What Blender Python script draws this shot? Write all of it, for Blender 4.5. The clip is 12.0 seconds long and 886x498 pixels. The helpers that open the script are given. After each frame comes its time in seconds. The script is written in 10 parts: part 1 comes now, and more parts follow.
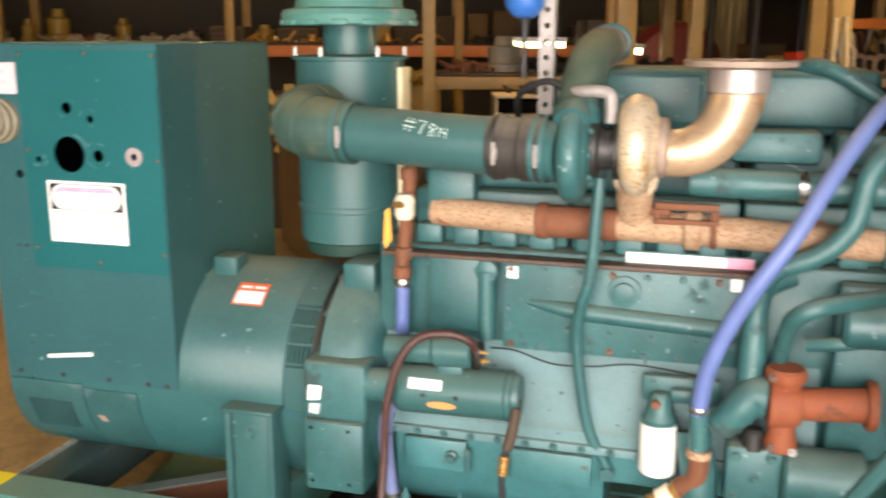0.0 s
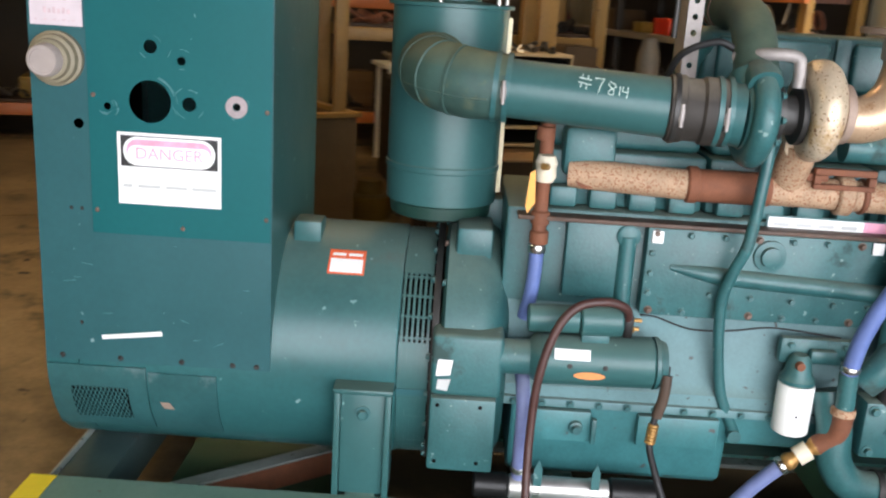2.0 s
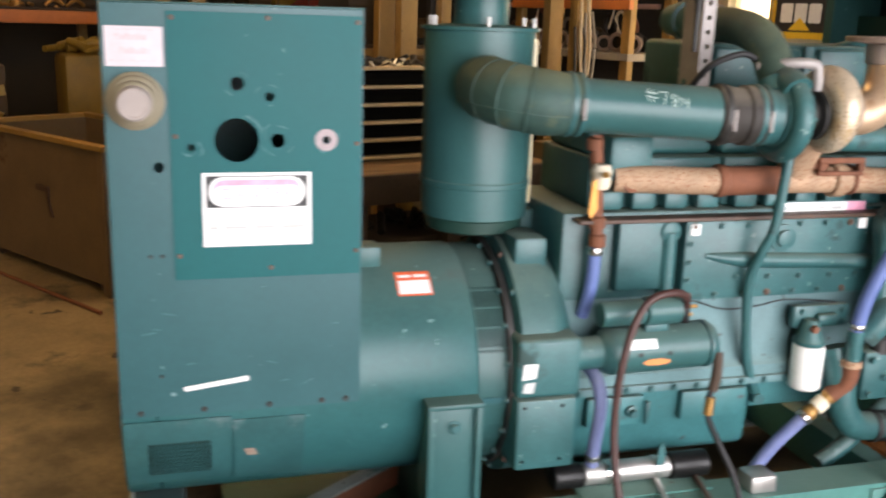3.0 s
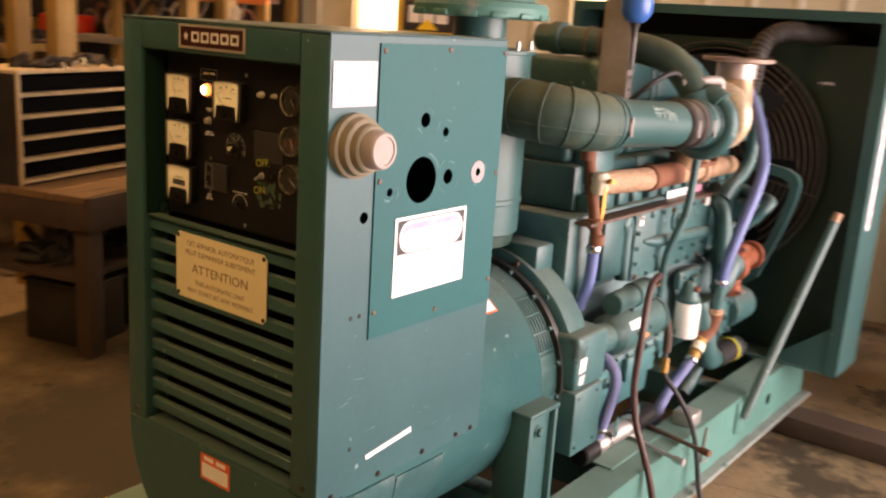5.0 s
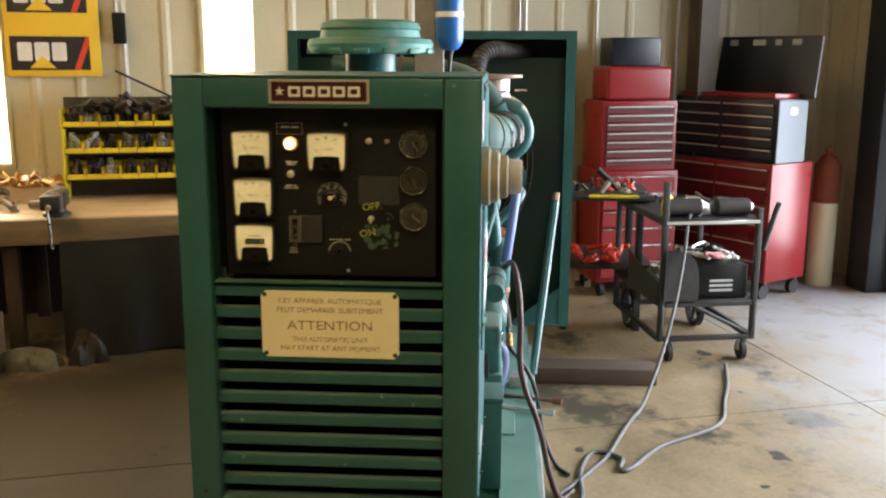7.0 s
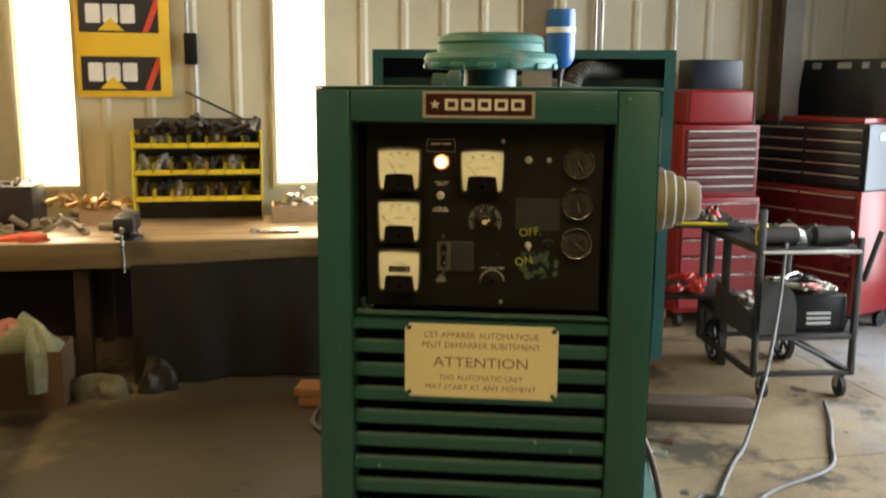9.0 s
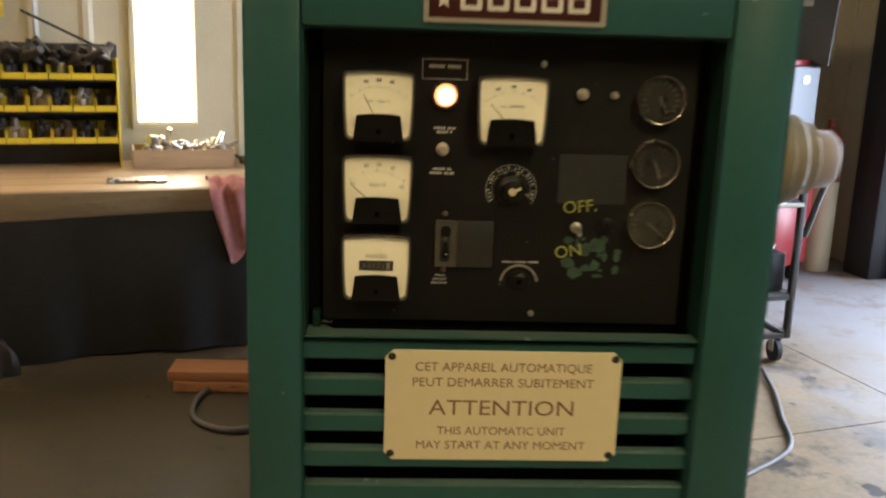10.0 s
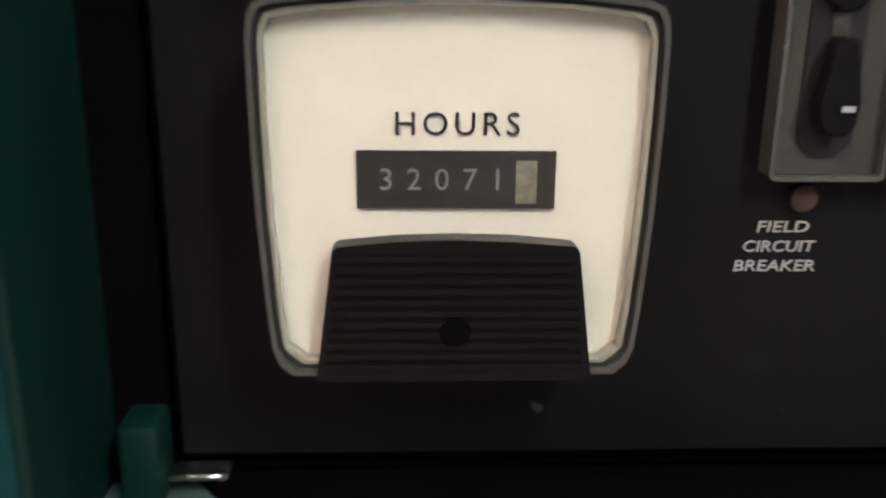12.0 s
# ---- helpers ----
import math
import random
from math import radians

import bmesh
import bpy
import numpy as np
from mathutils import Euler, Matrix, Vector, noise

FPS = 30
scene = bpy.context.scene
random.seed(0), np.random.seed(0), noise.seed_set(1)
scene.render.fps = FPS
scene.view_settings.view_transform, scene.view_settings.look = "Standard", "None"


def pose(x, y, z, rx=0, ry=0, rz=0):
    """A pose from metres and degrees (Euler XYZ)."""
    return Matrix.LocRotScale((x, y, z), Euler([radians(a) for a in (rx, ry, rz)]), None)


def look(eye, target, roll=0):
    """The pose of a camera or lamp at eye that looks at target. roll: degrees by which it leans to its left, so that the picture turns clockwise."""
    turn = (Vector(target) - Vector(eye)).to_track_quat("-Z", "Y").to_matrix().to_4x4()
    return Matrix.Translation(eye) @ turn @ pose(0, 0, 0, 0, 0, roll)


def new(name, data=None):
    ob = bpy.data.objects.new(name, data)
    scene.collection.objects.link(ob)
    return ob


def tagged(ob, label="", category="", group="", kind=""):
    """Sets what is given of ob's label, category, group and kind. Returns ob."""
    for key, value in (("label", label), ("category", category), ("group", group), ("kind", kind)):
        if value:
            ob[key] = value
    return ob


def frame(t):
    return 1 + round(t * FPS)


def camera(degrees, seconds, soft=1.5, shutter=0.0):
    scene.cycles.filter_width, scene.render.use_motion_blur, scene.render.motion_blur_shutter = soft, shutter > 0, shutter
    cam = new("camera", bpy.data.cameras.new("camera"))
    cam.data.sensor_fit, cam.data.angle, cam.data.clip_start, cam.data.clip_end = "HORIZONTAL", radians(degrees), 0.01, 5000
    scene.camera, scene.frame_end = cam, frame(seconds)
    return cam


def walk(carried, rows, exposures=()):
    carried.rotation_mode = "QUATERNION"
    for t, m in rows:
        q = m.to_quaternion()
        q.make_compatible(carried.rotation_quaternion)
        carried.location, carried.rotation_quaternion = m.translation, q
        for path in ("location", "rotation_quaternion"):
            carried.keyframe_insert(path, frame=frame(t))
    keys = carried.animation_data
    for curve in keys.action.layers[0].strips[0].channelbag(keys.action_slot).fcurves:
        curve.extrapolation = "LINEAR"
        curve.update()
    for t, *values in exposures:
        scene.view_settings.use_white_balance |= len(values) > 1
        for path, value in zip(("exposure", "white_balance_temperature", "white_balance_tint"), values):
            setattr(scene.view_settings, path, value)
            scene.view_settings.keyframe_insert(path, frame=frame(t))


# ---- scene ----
cam = camera(51.0, 12.0, 2.1, 0.5)
PATH = [
    (0, (2.252, -2.513, 1.746), (1.723, -0.638, 1.295), 0.1),
    (0.2, (2.2, -2.52, 1.747), (1.62, -0.659, 1.3), 0.4),
    (0.5, (2.099, -2.551, 1.749), (1.507, -0.695, 1.294), 0.0),
    (0.7, (2.004, -2.593, 1.75), (1.485, -0.719, 1.281), -0.5),
    (0.8, (1.95, -2.613, 1.751), (1.478, -0.726, 1.287), -0.4),
    (1, (1.837, -2.634, 1.752), (1.456, -0.729, 1.276), 0.5),
    (1.2, (1.724, -2.627, 1.728), (1.409, -0.719, 1.217), 1.6),
    (1.3, (1.666, -2.618, 1.708), (1.392, -0.709, 1.179), 3.0),
    (1.5, (1.545, -2.588, 1.685), (1.392, -0.666, 1.153), 3.3),
    (1.7, (1.41, -2.546, 1.687), (1.263, -0.64, 1.099), 2.4),
    (1.8, (1.333, -2.527, 1.69), (1.204, -0.617, 1.113), 2.9),
    (2, (1.15, -2.508, 1.701), (1.129, -0.579, 1.171), 3.6),
    (2.2, (0.927, -2.529, 1.717), (1.046, -0.606, 1.181), 4.3),
    (2.3, (0.81, -2.547, 1.725), (0.992, -0.639, 1.156), 4.8),
    (2.5, (0.593, -2.569, 1.733), (0.955, -0.661, 1.254), 4.9),
    (2.7, (0.421, -2.557, 1.725), (0.86, -0.66, 1.267), 3.6),
    (2.8, (0.343, -2.541, 1.718), (0.855, -0.665, 1.249), 2.9),
    (3, (0.177, -2.49, 1.71), (0.702, -0.623, 1.219), 1.9),
    (3.2, (-0.021, -2.416, 1.737), (0.635, -0.589, 1.255), 3.5),
    (4.8, (-1.294, -1.561, 1.734), (0.118, -0.233, 1.243), 4.1),
    (5, (-1.456, -1.416, 1.753), (0.091, -0.241, 1.277), 3.7),
    (5.2, (-1.579, -1.26, 1.753), (0.054, -0.207, 1.276), 3.2),
    (5.3, (-1.626, -1.179, 1.753), (0.043, -0.186, 1.274), 2.5),
    (5.5, (-1.7, -1.015, 1.752), (0.031, -0.11, 1.32), 1.4),
    (5.8, (-1.801, -0.773, 1.747), (-0.016, 0.015, 1.308), 0.8),
    (6, (-1.894, -0.616, 1.745), (-0.036, -0.011, 1.32), 1.4),
    (6.2, (-2.02, -0.465, 1.76), (-0.124, 0.002, 1.331), 1.5),
    (6.3, (-2.083, -0.395, 1.773), (-0.173, -0.009, 1.322), 1.5),
    (6.5, (-2.176, -0.272, 1.789), (-0.244, -0.002, 1.351), 1.1),
    (6.7, (-2.204, -0.177, 1.772), (-0.253, 0.008, 1.373), -0.2),
    (8.3, (-2.467, 0.246, 1.743), (-0.528, 0.222, 1.257), 3.4),
    (8.5, (-2.393, 0.237, 1.743), (-0.464, 0.398, 1.239), 2.3),
    (8.7, (-2.259, 0.24, 1.731), (-0.325, 0.424, 1.253), 0.5),
    (8.8, (-2.189, 0.245, 1.724), (-0.246, 0.418, 1.285), -0.1),
    (9, (-2.055, 0.263, 1.721), (-0.096, 0.464, 1.373), 0.4),
    (9.2, (-1.909, 0.299, 1.713), (0.057, 0.476, 1.392), 0.5),
    (9.5, (-1.679, 0.39, 1.69), (0.287, 0.499, 1.339), 0.7),
    (9.8, (-1.45, 0.503, 1.665), (0.508, 0.466, 1.262), 2.2),
    (10, (-1.293, 0.547, 1.644), (0.649, 0.447, 1.179), 1.9),
    (10.2, (-1.126, 0.556, 1.617), (0.811, 0.467, 1.126), 2.4),
    (10.5, (-0.853, 0.562, 1.568), (1.091, 0.492, 1.105), 2.9),
    (10.8, (-0.585, 0.588, 1.52), (1.343, 0.492, 0.998), 3.4),
    (11, (-0.469, 0.599, 1.487), (1.449, 0.53, 0.924), 3.5),
    (11.4, (-0.332, 0.609, 1.392), (1.612, 0.554, 0.927), 1.1),
    (11.5, (-0.309, 0.601, 1.377), (1.641, 0.568, 0.935), 0.3),
    (12, (-0.21, 0.589, 1.355), (1.7, 0.505, 0.769), 0.7),
]
EXPOSURES = [(0.0, 0.06, 8300, 22), (0.5, 0.0, 7300, 27), (1.0, -0.1, 6900, 23), (2.0, -0.34, 6900, 19), (3.0, -0.18, 7300, 23), (5.0, 0.2, 9200, 43), (5.5, 0.42, 8200, 32), (6.0, 0.64, 7200, 26), (6.5, 0.7, 6700, 19), (8.5, 0.06, 6600, 11), (9.0, 0.48, 6700, 11), (9.5, 0.48, 6200, 12), (10.0, 0.5, 6000, 18), (10.5, 1.03, 6000, 13), (11.0, 1.0, 4800, 16), (11.5, 1.3, 4600, 26), (12.0, 1.18, 4450, 32)]
walk(cam, [(t, look(eye, target, roll)) for t, eye, target, roll in PATH], EXPOSURES)


# ---- light ----
FLOOR_Z = -0.10                          # the skid lies on timbers, a hand over the floor
BLD = pose(0, 0, FLOOR_Z, 0, 0, 17)      # the building stands turned against the machine


world = bpy.data.worlds.new("sky")
scene.world = world
world.use_nodes = True
wn = world.node_tree
sky = wn.nodes.new("ShaderNodeTexSky")
sky.sky_type = "NISHITA"
sky.sun_disc = False
sky.sun_elevation, sky.sun_rotation = radians(48), radians(200)
wn.nodes["Background"].inputs["Strength"].default_value = 0.12
wn.links.new(sky.outputs[0], wn.nodes["Background"].inputs["Color"])


def lamp(name, kind, m, energy, color=(1, 1, 1), **more):
    data = bpy.data.lights.new(name, kind)
    data.energy, data.color = energy, color
    if kind == "SUN":
        data.angle = more.get("angle", 0.01)
    if kind == "AREA":
        data.shape, data.size, data.size_y = "RECTANGLE", more["size"][0], more["size"][1]
        data.spread = radians(more.get("spread", 180))
    ob = new(name, data)
    ob.matrix_world = m
    return ob


lamp("sun", "SUN", look((0, 12, 15), (0, 0, 0)), 3.0, (1.0, 0.95, 0.86), angle=radians(0.5))
# daylight that falls in at the big door and at the two translucent wall lights
lamp("door_daylight", "AREA", BLD @ pose(1.3, -4.62, 1.6, 80, 0, 0), 272, (0.83, 0.93, 1.0), size=(5.4, 3.0), spread=110)
for wy in (0.545, 2.32):
    lamp("window_daylight", "AREA", BLD @ pose(5.04, wy, 2.1, 0, 90, 0), 22, (1.0, 0.86, 0.58), size=(1.9, 0.33))


# unseen fluorescent lights under the roof, added to brighten the front, floor and benches
WARM, COOL = (1.0, 0.62, 0.25), (1.0, 0.86, 0.40)
ADDED_LIGHTS = [(-2.9, -0.1, 3.9, 57, COOL), (-1.9, 3.4, 4.9, 54, WARM), (-1.2, 6.6, 4.9, 3.5, WARM), (-6.5, 7.0, 4.9, 3.5, WARM), (2.4, 3.6, 4.9, 98, (1.0, 0.74, 0.38))]
for lx, ly, lz, watts, tone in ADDED_LIGHTS:
    lamp("added_light_glow", "AREA", BLD @ pose(lx, ly, lz - 0.02, 0, 0, 0), watts, tone, size=(2.4, 0.25))


# ---- materials ----
def mat(name, color, rough=0.5, metal=0.0, vary=0.18, scale=4.0, bump=0.15, grain=60.0, spot=None, spots=0.0, spot_scale=9.0,
        spot_rough=0.85, coat=0.0, piece=0.0, streak=None, dust=None, dusty=0.5, fleck=None, flecks=0.3, fleck_scale=60.0, shine=0.5):
    """A painted or bare surface: broad tone changes, fine grain, and worn or stained spots of another colour."""
    m = bpy.data.materials.new(name)
    m.use_nodes = True
    t = m.node_tree
    n, k = t.nodes, t.links
    b = n["Principled BSDF"]
    b.inputs["Metallic"].default_value = metal
    b.inputs["Specular IOR Level"].default_value = shine
    if coat:
        b.inputs["Coat Weight"].default_value = coat
        b.inputs["Coat Roughness"].default_value = 0.15
    pos = n.new("ShaderNodeTexCoord")
    src = pos.outputs["Object"]
    if streak:
        mp = n.new("ShaderNodeMapping")
        mp.inputs["Scale"].default_value = streak
        k.new(src, mp.inputs["Vector"])
        src = mp.outputs[0]
    big = n.new("ShaderNodeTexNoise")
    big.inputs["Scale"].default_value, big.inputs["Detail"].default_value, big.inputs["Roughness"].default_value = scale, 5, 0.65
    fine = n.new("ShaderNodeTexNoise")
    fine.inputs["Scale"].default_value, fine.inputs["Detail"].default_value = grain, 3
    k.new(src, big.inputs["Vector"])
    k.new(src, fine.inputs["Vector"])
    tone = n.new("ShaderNodeMath")
    tone.operation = "MULTIPLY_ADD"
    k.new(fine.outputs["Fac"], tone.inputs[0])
    tone.inputs[1].default_value = 0.35
    k.new(big.outputs["Fac"], tone.inputs[2])
    span = n.new("ShaderNodeMapRange")
    span.inputs["From Min"].default_value, span.inputs["From Max"].default_value = 0.35, 1.0
    span.inputs["To Min"].default_value, span.inputs["To Max"].default_value = 1 - vary, 1 + vary
    k.new(tone.outputs[0], span.inputs["Value"])
    col = n.new("ShaderNodeMix")
    col.data_type, col.blend_type = "RGBA", "MULTIPLY"
    col.inputs["Factor"].default_value = 1.0
    col.inputs["A"].default_value = (*color, 1)
    k.new(span.outputs[0], col.inputs["B"])
    out = col.outputs["Result"]
    if piece:
        info = n.new("ShaderNodeObjectInfo")
        pr = n.new("ShaderNodeMapRange")
        pr.inputs["To Min"].default_value, pr.inputs["To Max"].default_value = 1 - piece, 1 + piece
        k.new(info.outputs["Random"], pr.inputs["Value"])
        pm = n.new("ShaderNodeMix")
        pm.data_type, pm.blend_type = "RGBA", "MULTIPLY"
        pm.inputs["Factor"].default_value = 1.0
        k.new(out, pm.inputs["A"])
        k.new(pr.outputs[0], pm.inputs["B"])
        out = pm.outputs["Result"]
    rmap = n.new("ShaderNodeMapRange")
    rmap.inputs["To Min"].default_value, rmap.inputs["To Max"].default_value = max(0.03, rough - 0.12), min(1, rough + 0.12)
    k.new(big.outputs["Fac"], rmap.inputs["Value"])
    rout = rmap.outputs[0]
    if spot:
        sp = n.new("ShaderNodeTexNoise")
        sp.inputs["Scale"].default_value, sp.inputs["Detail"].default_value, sp.inputs["Roughness"].default_value = spot_scale, 8, 0.7
        k.new(src, sp.inputs["Vector"])
        edge = n.new("ShaderNodeMapRange")
        edge.inputs["From Min"].default_value, edge.inputs["From Max"].default_value = 0.72 - 0.3 * spots, 0.80 - 0.3 * spots
        k.new(sp.outputs["Fac"], edge.inputs["Value"])
        mx = n.new("ShaderNodeMix")
        mx.data_type = "RGBA"
        k.new(edge.outputs[0], mx.inputs["Factor"])
        k.new(out, mx.inputs["A"])
        mx.inputs["B"].default_value = (*spot, 1)
        out = mx.outputs["Result"]
        rm = n.new("ShaderNodeMix")
        k.new(edge.outputs[0], rm.inputs["Factor"])
        k.new(rout, rm.inputs["A"])
        rm.inputs["B"].default_value = spot_rough
        rout = rm.outputs["Result"]
    if fleck:
        fn_ = n.new("ShaderNodeTexNoise")
        fn_.inputs["Scale"].default_value, fn_.inputs["Detail"].default_value, fn_.inputs["Roughness"].default_value = fleck_scale, 2, 0.5
        k.new(src, fn_.inputs["Vector"])
        fe = n.new("ShaderNodeMapRange")
        fe.inputs["From Min"].default_value, fe.inputs["From Max"].default_value = 0.76 - 0.2 * flecks, 0.79 - 0.2 * flecks
        k.new(fn_.outputs["Fac"], fe.inputs["Value"])
        fm = n.new("ShaderNodeMix")
        fm.data_type = "RGBA"
        k.new(fe.outputs[0], fm.inputs["Factor"])
        k.new(out, fm.inputs["A"])
        fm.inputs["B"].default_value = (*fleck, 1)
        out = fm.outputs["Result"]
    if dust:
        # settled dust lies on what faces up
        geo = n.new("ShaderNodeNewGeometry")
        sep = n.new("ShaderNodeSeparateXYZ")
        k.new(geo.outputs["Normal"], sep.inputs[0])
        up = n.new("ShaderNodeMapRange")
        up.inputs["From Min"].default_value, up.inputs["From Max"].default_value = 0.35, 1.0
        k.new(sep.outputs["Z"], up.inputs["Value"])
        dn = n.new("ShaderNodeMapRange")
        dn.inputs["From Min"].default_value, dn.inputs["From Max"].default_value = 0.3, 0.65
        dn.inputs["To Min"].default_value, dn.inputs["To Max"].default_value = dusty * 0.4, dusty
        k.new(big.outputs["Fac"], dn.inputs["Value"])
        df = n.new("ShaderNodeMath")
        df.operation = "MULTIPLY"
        k.new(up.outputs[0], df.inputs[0])
        k.new(dn.outputs[0], df.inputs[1])
        dm = n.new("ShaderNodeMix")
        dm.data_type = "RGBA"
        k.new(df.outputs[0], dm.inputs["Factor"])
        k.new(out, dm.inputs["A"])
        dm.inputs["B"].default_value = (*dust, 1)
        out = dm.outputs["Result"]
        dr_ = n.new("ShaderNodeMix")
        k.new(df.outputs[0], dr_.inputs["Factor"])
        k.new(rout, dr_.inputs["A"])
        dr_.inputs["B"].default_value = 0.9
        rout = dr_.outputs["Result"]
    k.new(out, b.inputs["Base Color"])
    k.new(rout, b.inputs["Roughness"])
    if bump:
        bp = n.new("ShaderNodeBump")
        bp.inputs["Strength"].default_value, bp.inputs["Distance"].default_value = bump, 0.004
        k.new(tone.outputs[0], bp.inputs["Height"])
        k.new(bp.outputs[0], b.inputs["Normal"])
    return m


def glow(name, color, strength):
    m = bpy.data.materials.new(name)
    m.use_nodes = True
    b = m.node_tree.nodes["Principled BSDF"]
    b.inputs["Base Color"].default_value = (*color, 1)
    b.inputs["Emission Color"].default_value = (*color, 1)
    b.inputs["Emission Strength"].default_value = strength
    return m


def glass(name, color=(1, 1, 1), rough=0.03):
    m = bpy.data.materials.new(name)
    m.use_nodes = True
    b = m.node_tree.nodes["Principled BSDF"]
    b.inputs["Base Color"].default_value = (*color, 1)
    b.inputs["Roughness"].default_value = rough
    b.inputs["Transmission Weight"].default_value = 1.0
    b.inputs["IOR"].default_value = 1.46
    return m


DUST = (0.19, 0.20, 0.15)
TEAL = mat("teal_enamel", (0.0250, 0.0950, 0.0940), 0.37, shine=0.38, vary=0.2, scale=2.2, bump=0.06, spot=(0.0319, 0.1292, 0.1368), spots=0.26, spot_scale=3.2, spot_rough=0.5, dust=DUST, dusty=0.4, fleck=(0.17, 0.30, 0.29), flecks=0.12, fleck_scale=38)
TEAL_BRIGHT = mat("new_teal_plate", (0.0015, 0.0942, 0.1003), 0.46, vary=0.12, scale=2, bump=0.04, spot=(0.0091, 0.1140, 0.1140), spots=0.2, spot_scale=4, fleck=(0.12, 0.26, 0.26), flecks=0.08, fleck_scale=34, shine=0.2)
TEAL_FADED = mat("faded_teal_enamel", (0.0185, 0.0890, 0.0985), 0.38, shine=0.38, vary=0.18, scale=2.2, bump=0.06, spot=(0.0319, 0.1073, 0.1181), spots=0.26, spot_scale=3.2, spot_rough=0.5, dust=DUST, dusty=0.6, fleck=(0.17, 0.28, 0.29), flecks=0.12, fleck_scale=38)
TEAL_CAST = mat("painted_cast_iron", (0.0215, 0.1000, 0.1030), 0.42, vary=0.42, scale=5, bump=0.45, grain=110, spot=(0.0260, 0.0600, 0.0570), spots=0.44, spot_scale=5, dust=DUST, dusty=0.65, fleck=(0.16, 0.26, 0.25), flecks=0.25, fleck_scale=45)
TEAL_DUSTY = mat("dusty_painted_iron", (0.090, 0.185, 0.195), 0.6, vary=0.25, scale=5, bump=0.35, grain=90, spot=(0.10, 0.16, 0.15), spots=0.34, spot_scale=4, dust=DUST, dusty=0.6, fleck=(0.05, 0.06, 0.055), flecks=0.3, fleck_scale=30)
TEAL_SKID = mat("worn_skid_paint", (0.05, 0.19, 0.165), 0.5, vary=0.3, scale=3, bump=0.2, spot=(0.22, 0.23, 0.20), spots=0.38, spot_scale=5, dust=(0.24, 0.24, 0.20), dusty=0.4, fleck=(0.06, 0.04, 0.03), flecks=0.25, fleck_scale=22)
# lighter copy of the engine paint; the colour makes up for the sump's shade
TEAL_SUMP = mat("brightened_sump_paint", (0.030, 0.150, 0.158), 0.45, vary=0.35, scale=5, bump=0.3, grain=90, spot=(0.09, 0.13, 0.125), spots=0.42, spot_scale=4, dust=DUST, dusty=0.6, fleck=(0.06, 0.05, 0.045), flecks=0.22, fleck_scale=26)
TEAL_SHELL = mat("scuffed_shell_paint", (0.0200, 0.0985, 0.1010), 0.31, shine=0.3, vary=0.32, scale=1.8, bump=0.08, spot=(0.040, 0.080, 0.082), spots=0.40, spot_scale=3.6, spot_rough=0.6, dust=DUST, dusty=0.5, fleck=(0.15, 0.26, 0.26), flecks=0.16, fleck_scale=30)
TEAL_SCUFFED = mat("scuffed_cover_paint", (0.022, 0.096, 0.100), 0.42, shine=0.4, vary=0.35, scale=3, bump=0.1, spot=(0.085, 0.150, 0.155), spots=0.46, spot_scale=4.5, spot_rough=0.7, fleck=(0.035, 0.04, 0.04), flecks=0.3, fleck_scale=14)
# dark shroud paint; on the recess sides the colour holds their shade
TEAL_DARK = mat("dark_teal_paint_and_shade", (0.006, 0.037, 0.028), 0.5, vary=0.25, scale=3, bump=0.1)
BLACK = mat("black_panel", (0.0060, 0.0059, 0.0064), 0.5, vary=0.35, scale=5, bump=0.05, spot=(0.020, 0.020, 0.019), spots=0.3, spot_scale=13, shine=0.34, fleck=(0.12, 0.12, 0.11), flecks=0.045, fleck_scale=55)
BLACK_RUBBER = mat("black_rubber", (0.012, 0.012, 0.013), 0.6, vary=0.3, scale=20, bump=0.2)
BLACK_PLASTIC = mat("black_plastic", (0.007, 0.007, 0.007), 0.38, vary=0.15, scale=10, bump=0.05, shine=0.3)
# near-black: stands for shade in holes, gaps and vents; also on drawers and joints
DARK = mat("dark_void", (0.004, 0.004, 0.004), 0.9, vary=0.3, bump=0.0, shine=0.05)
RUST = mat("rusty_iron", (0.39, 0.25, 0.155), 0.74, vary=0.45, scale=9, bump=0.6, grain=120, fleck=(0.25, 0.105, 0.052), flecks=0.95, fleck_scale=150, spot=(0.23, 0.088, 0.04), spots=0.46, spot_scale=14, spot_rough=0.8)
ELBOW = mat("scorched_heat_paint", (0.47, 0.32, 0.205), 0.33, metal=0.45, vary=0.3, scale=5, bump=0.3, grain=110, spot=(0.36, 0.18, 0.08), spots=0.58, spot_scale=7, spot_rough=0.5, fleck=(0.24, 0.10, 0.045), flecks=0.4, fleck_scale=120)
BAND = mat("heat_tinted_band", (0.50, 0.42, 0.385), 0.45, metal=0.7, vary=0.25, scale=8, bump=0.15, spot=(0.30, 0.20, 0.15), spots=0.4, spot_scale=12)
RUST_FLANGE = mat("browned_flange", (0.30, 0.215, 0.17), 0.6, metal=0.2, vary=0.35, scale=12, bump=0.4, spot=(0.50, 0.42, 0.36), spots=0.35, spot_scale=10)
GALV = mat("dusty_galvanised", (0.33, 0.295, 0.28), 0.6, metal=0.35, vary=0.3, scale=8, bump=0.15, spot=(0.17, 0.125, 0.10), spots=0.42, spot_scale=7, dust=DUST, dusty=0.5)
WORN_RING = mat("scuffed_bare_ring", (0.3300, 0.2706, 0.2772), 0.6, metal=0.2, vary=0.2, scale=30, bump=0.1)
SWITCH_PINK = mat("aged_switch_face", (0.3300, 0.2772, 0.2541), 0.55, vary=0.12, scale=12, bump=0.05)
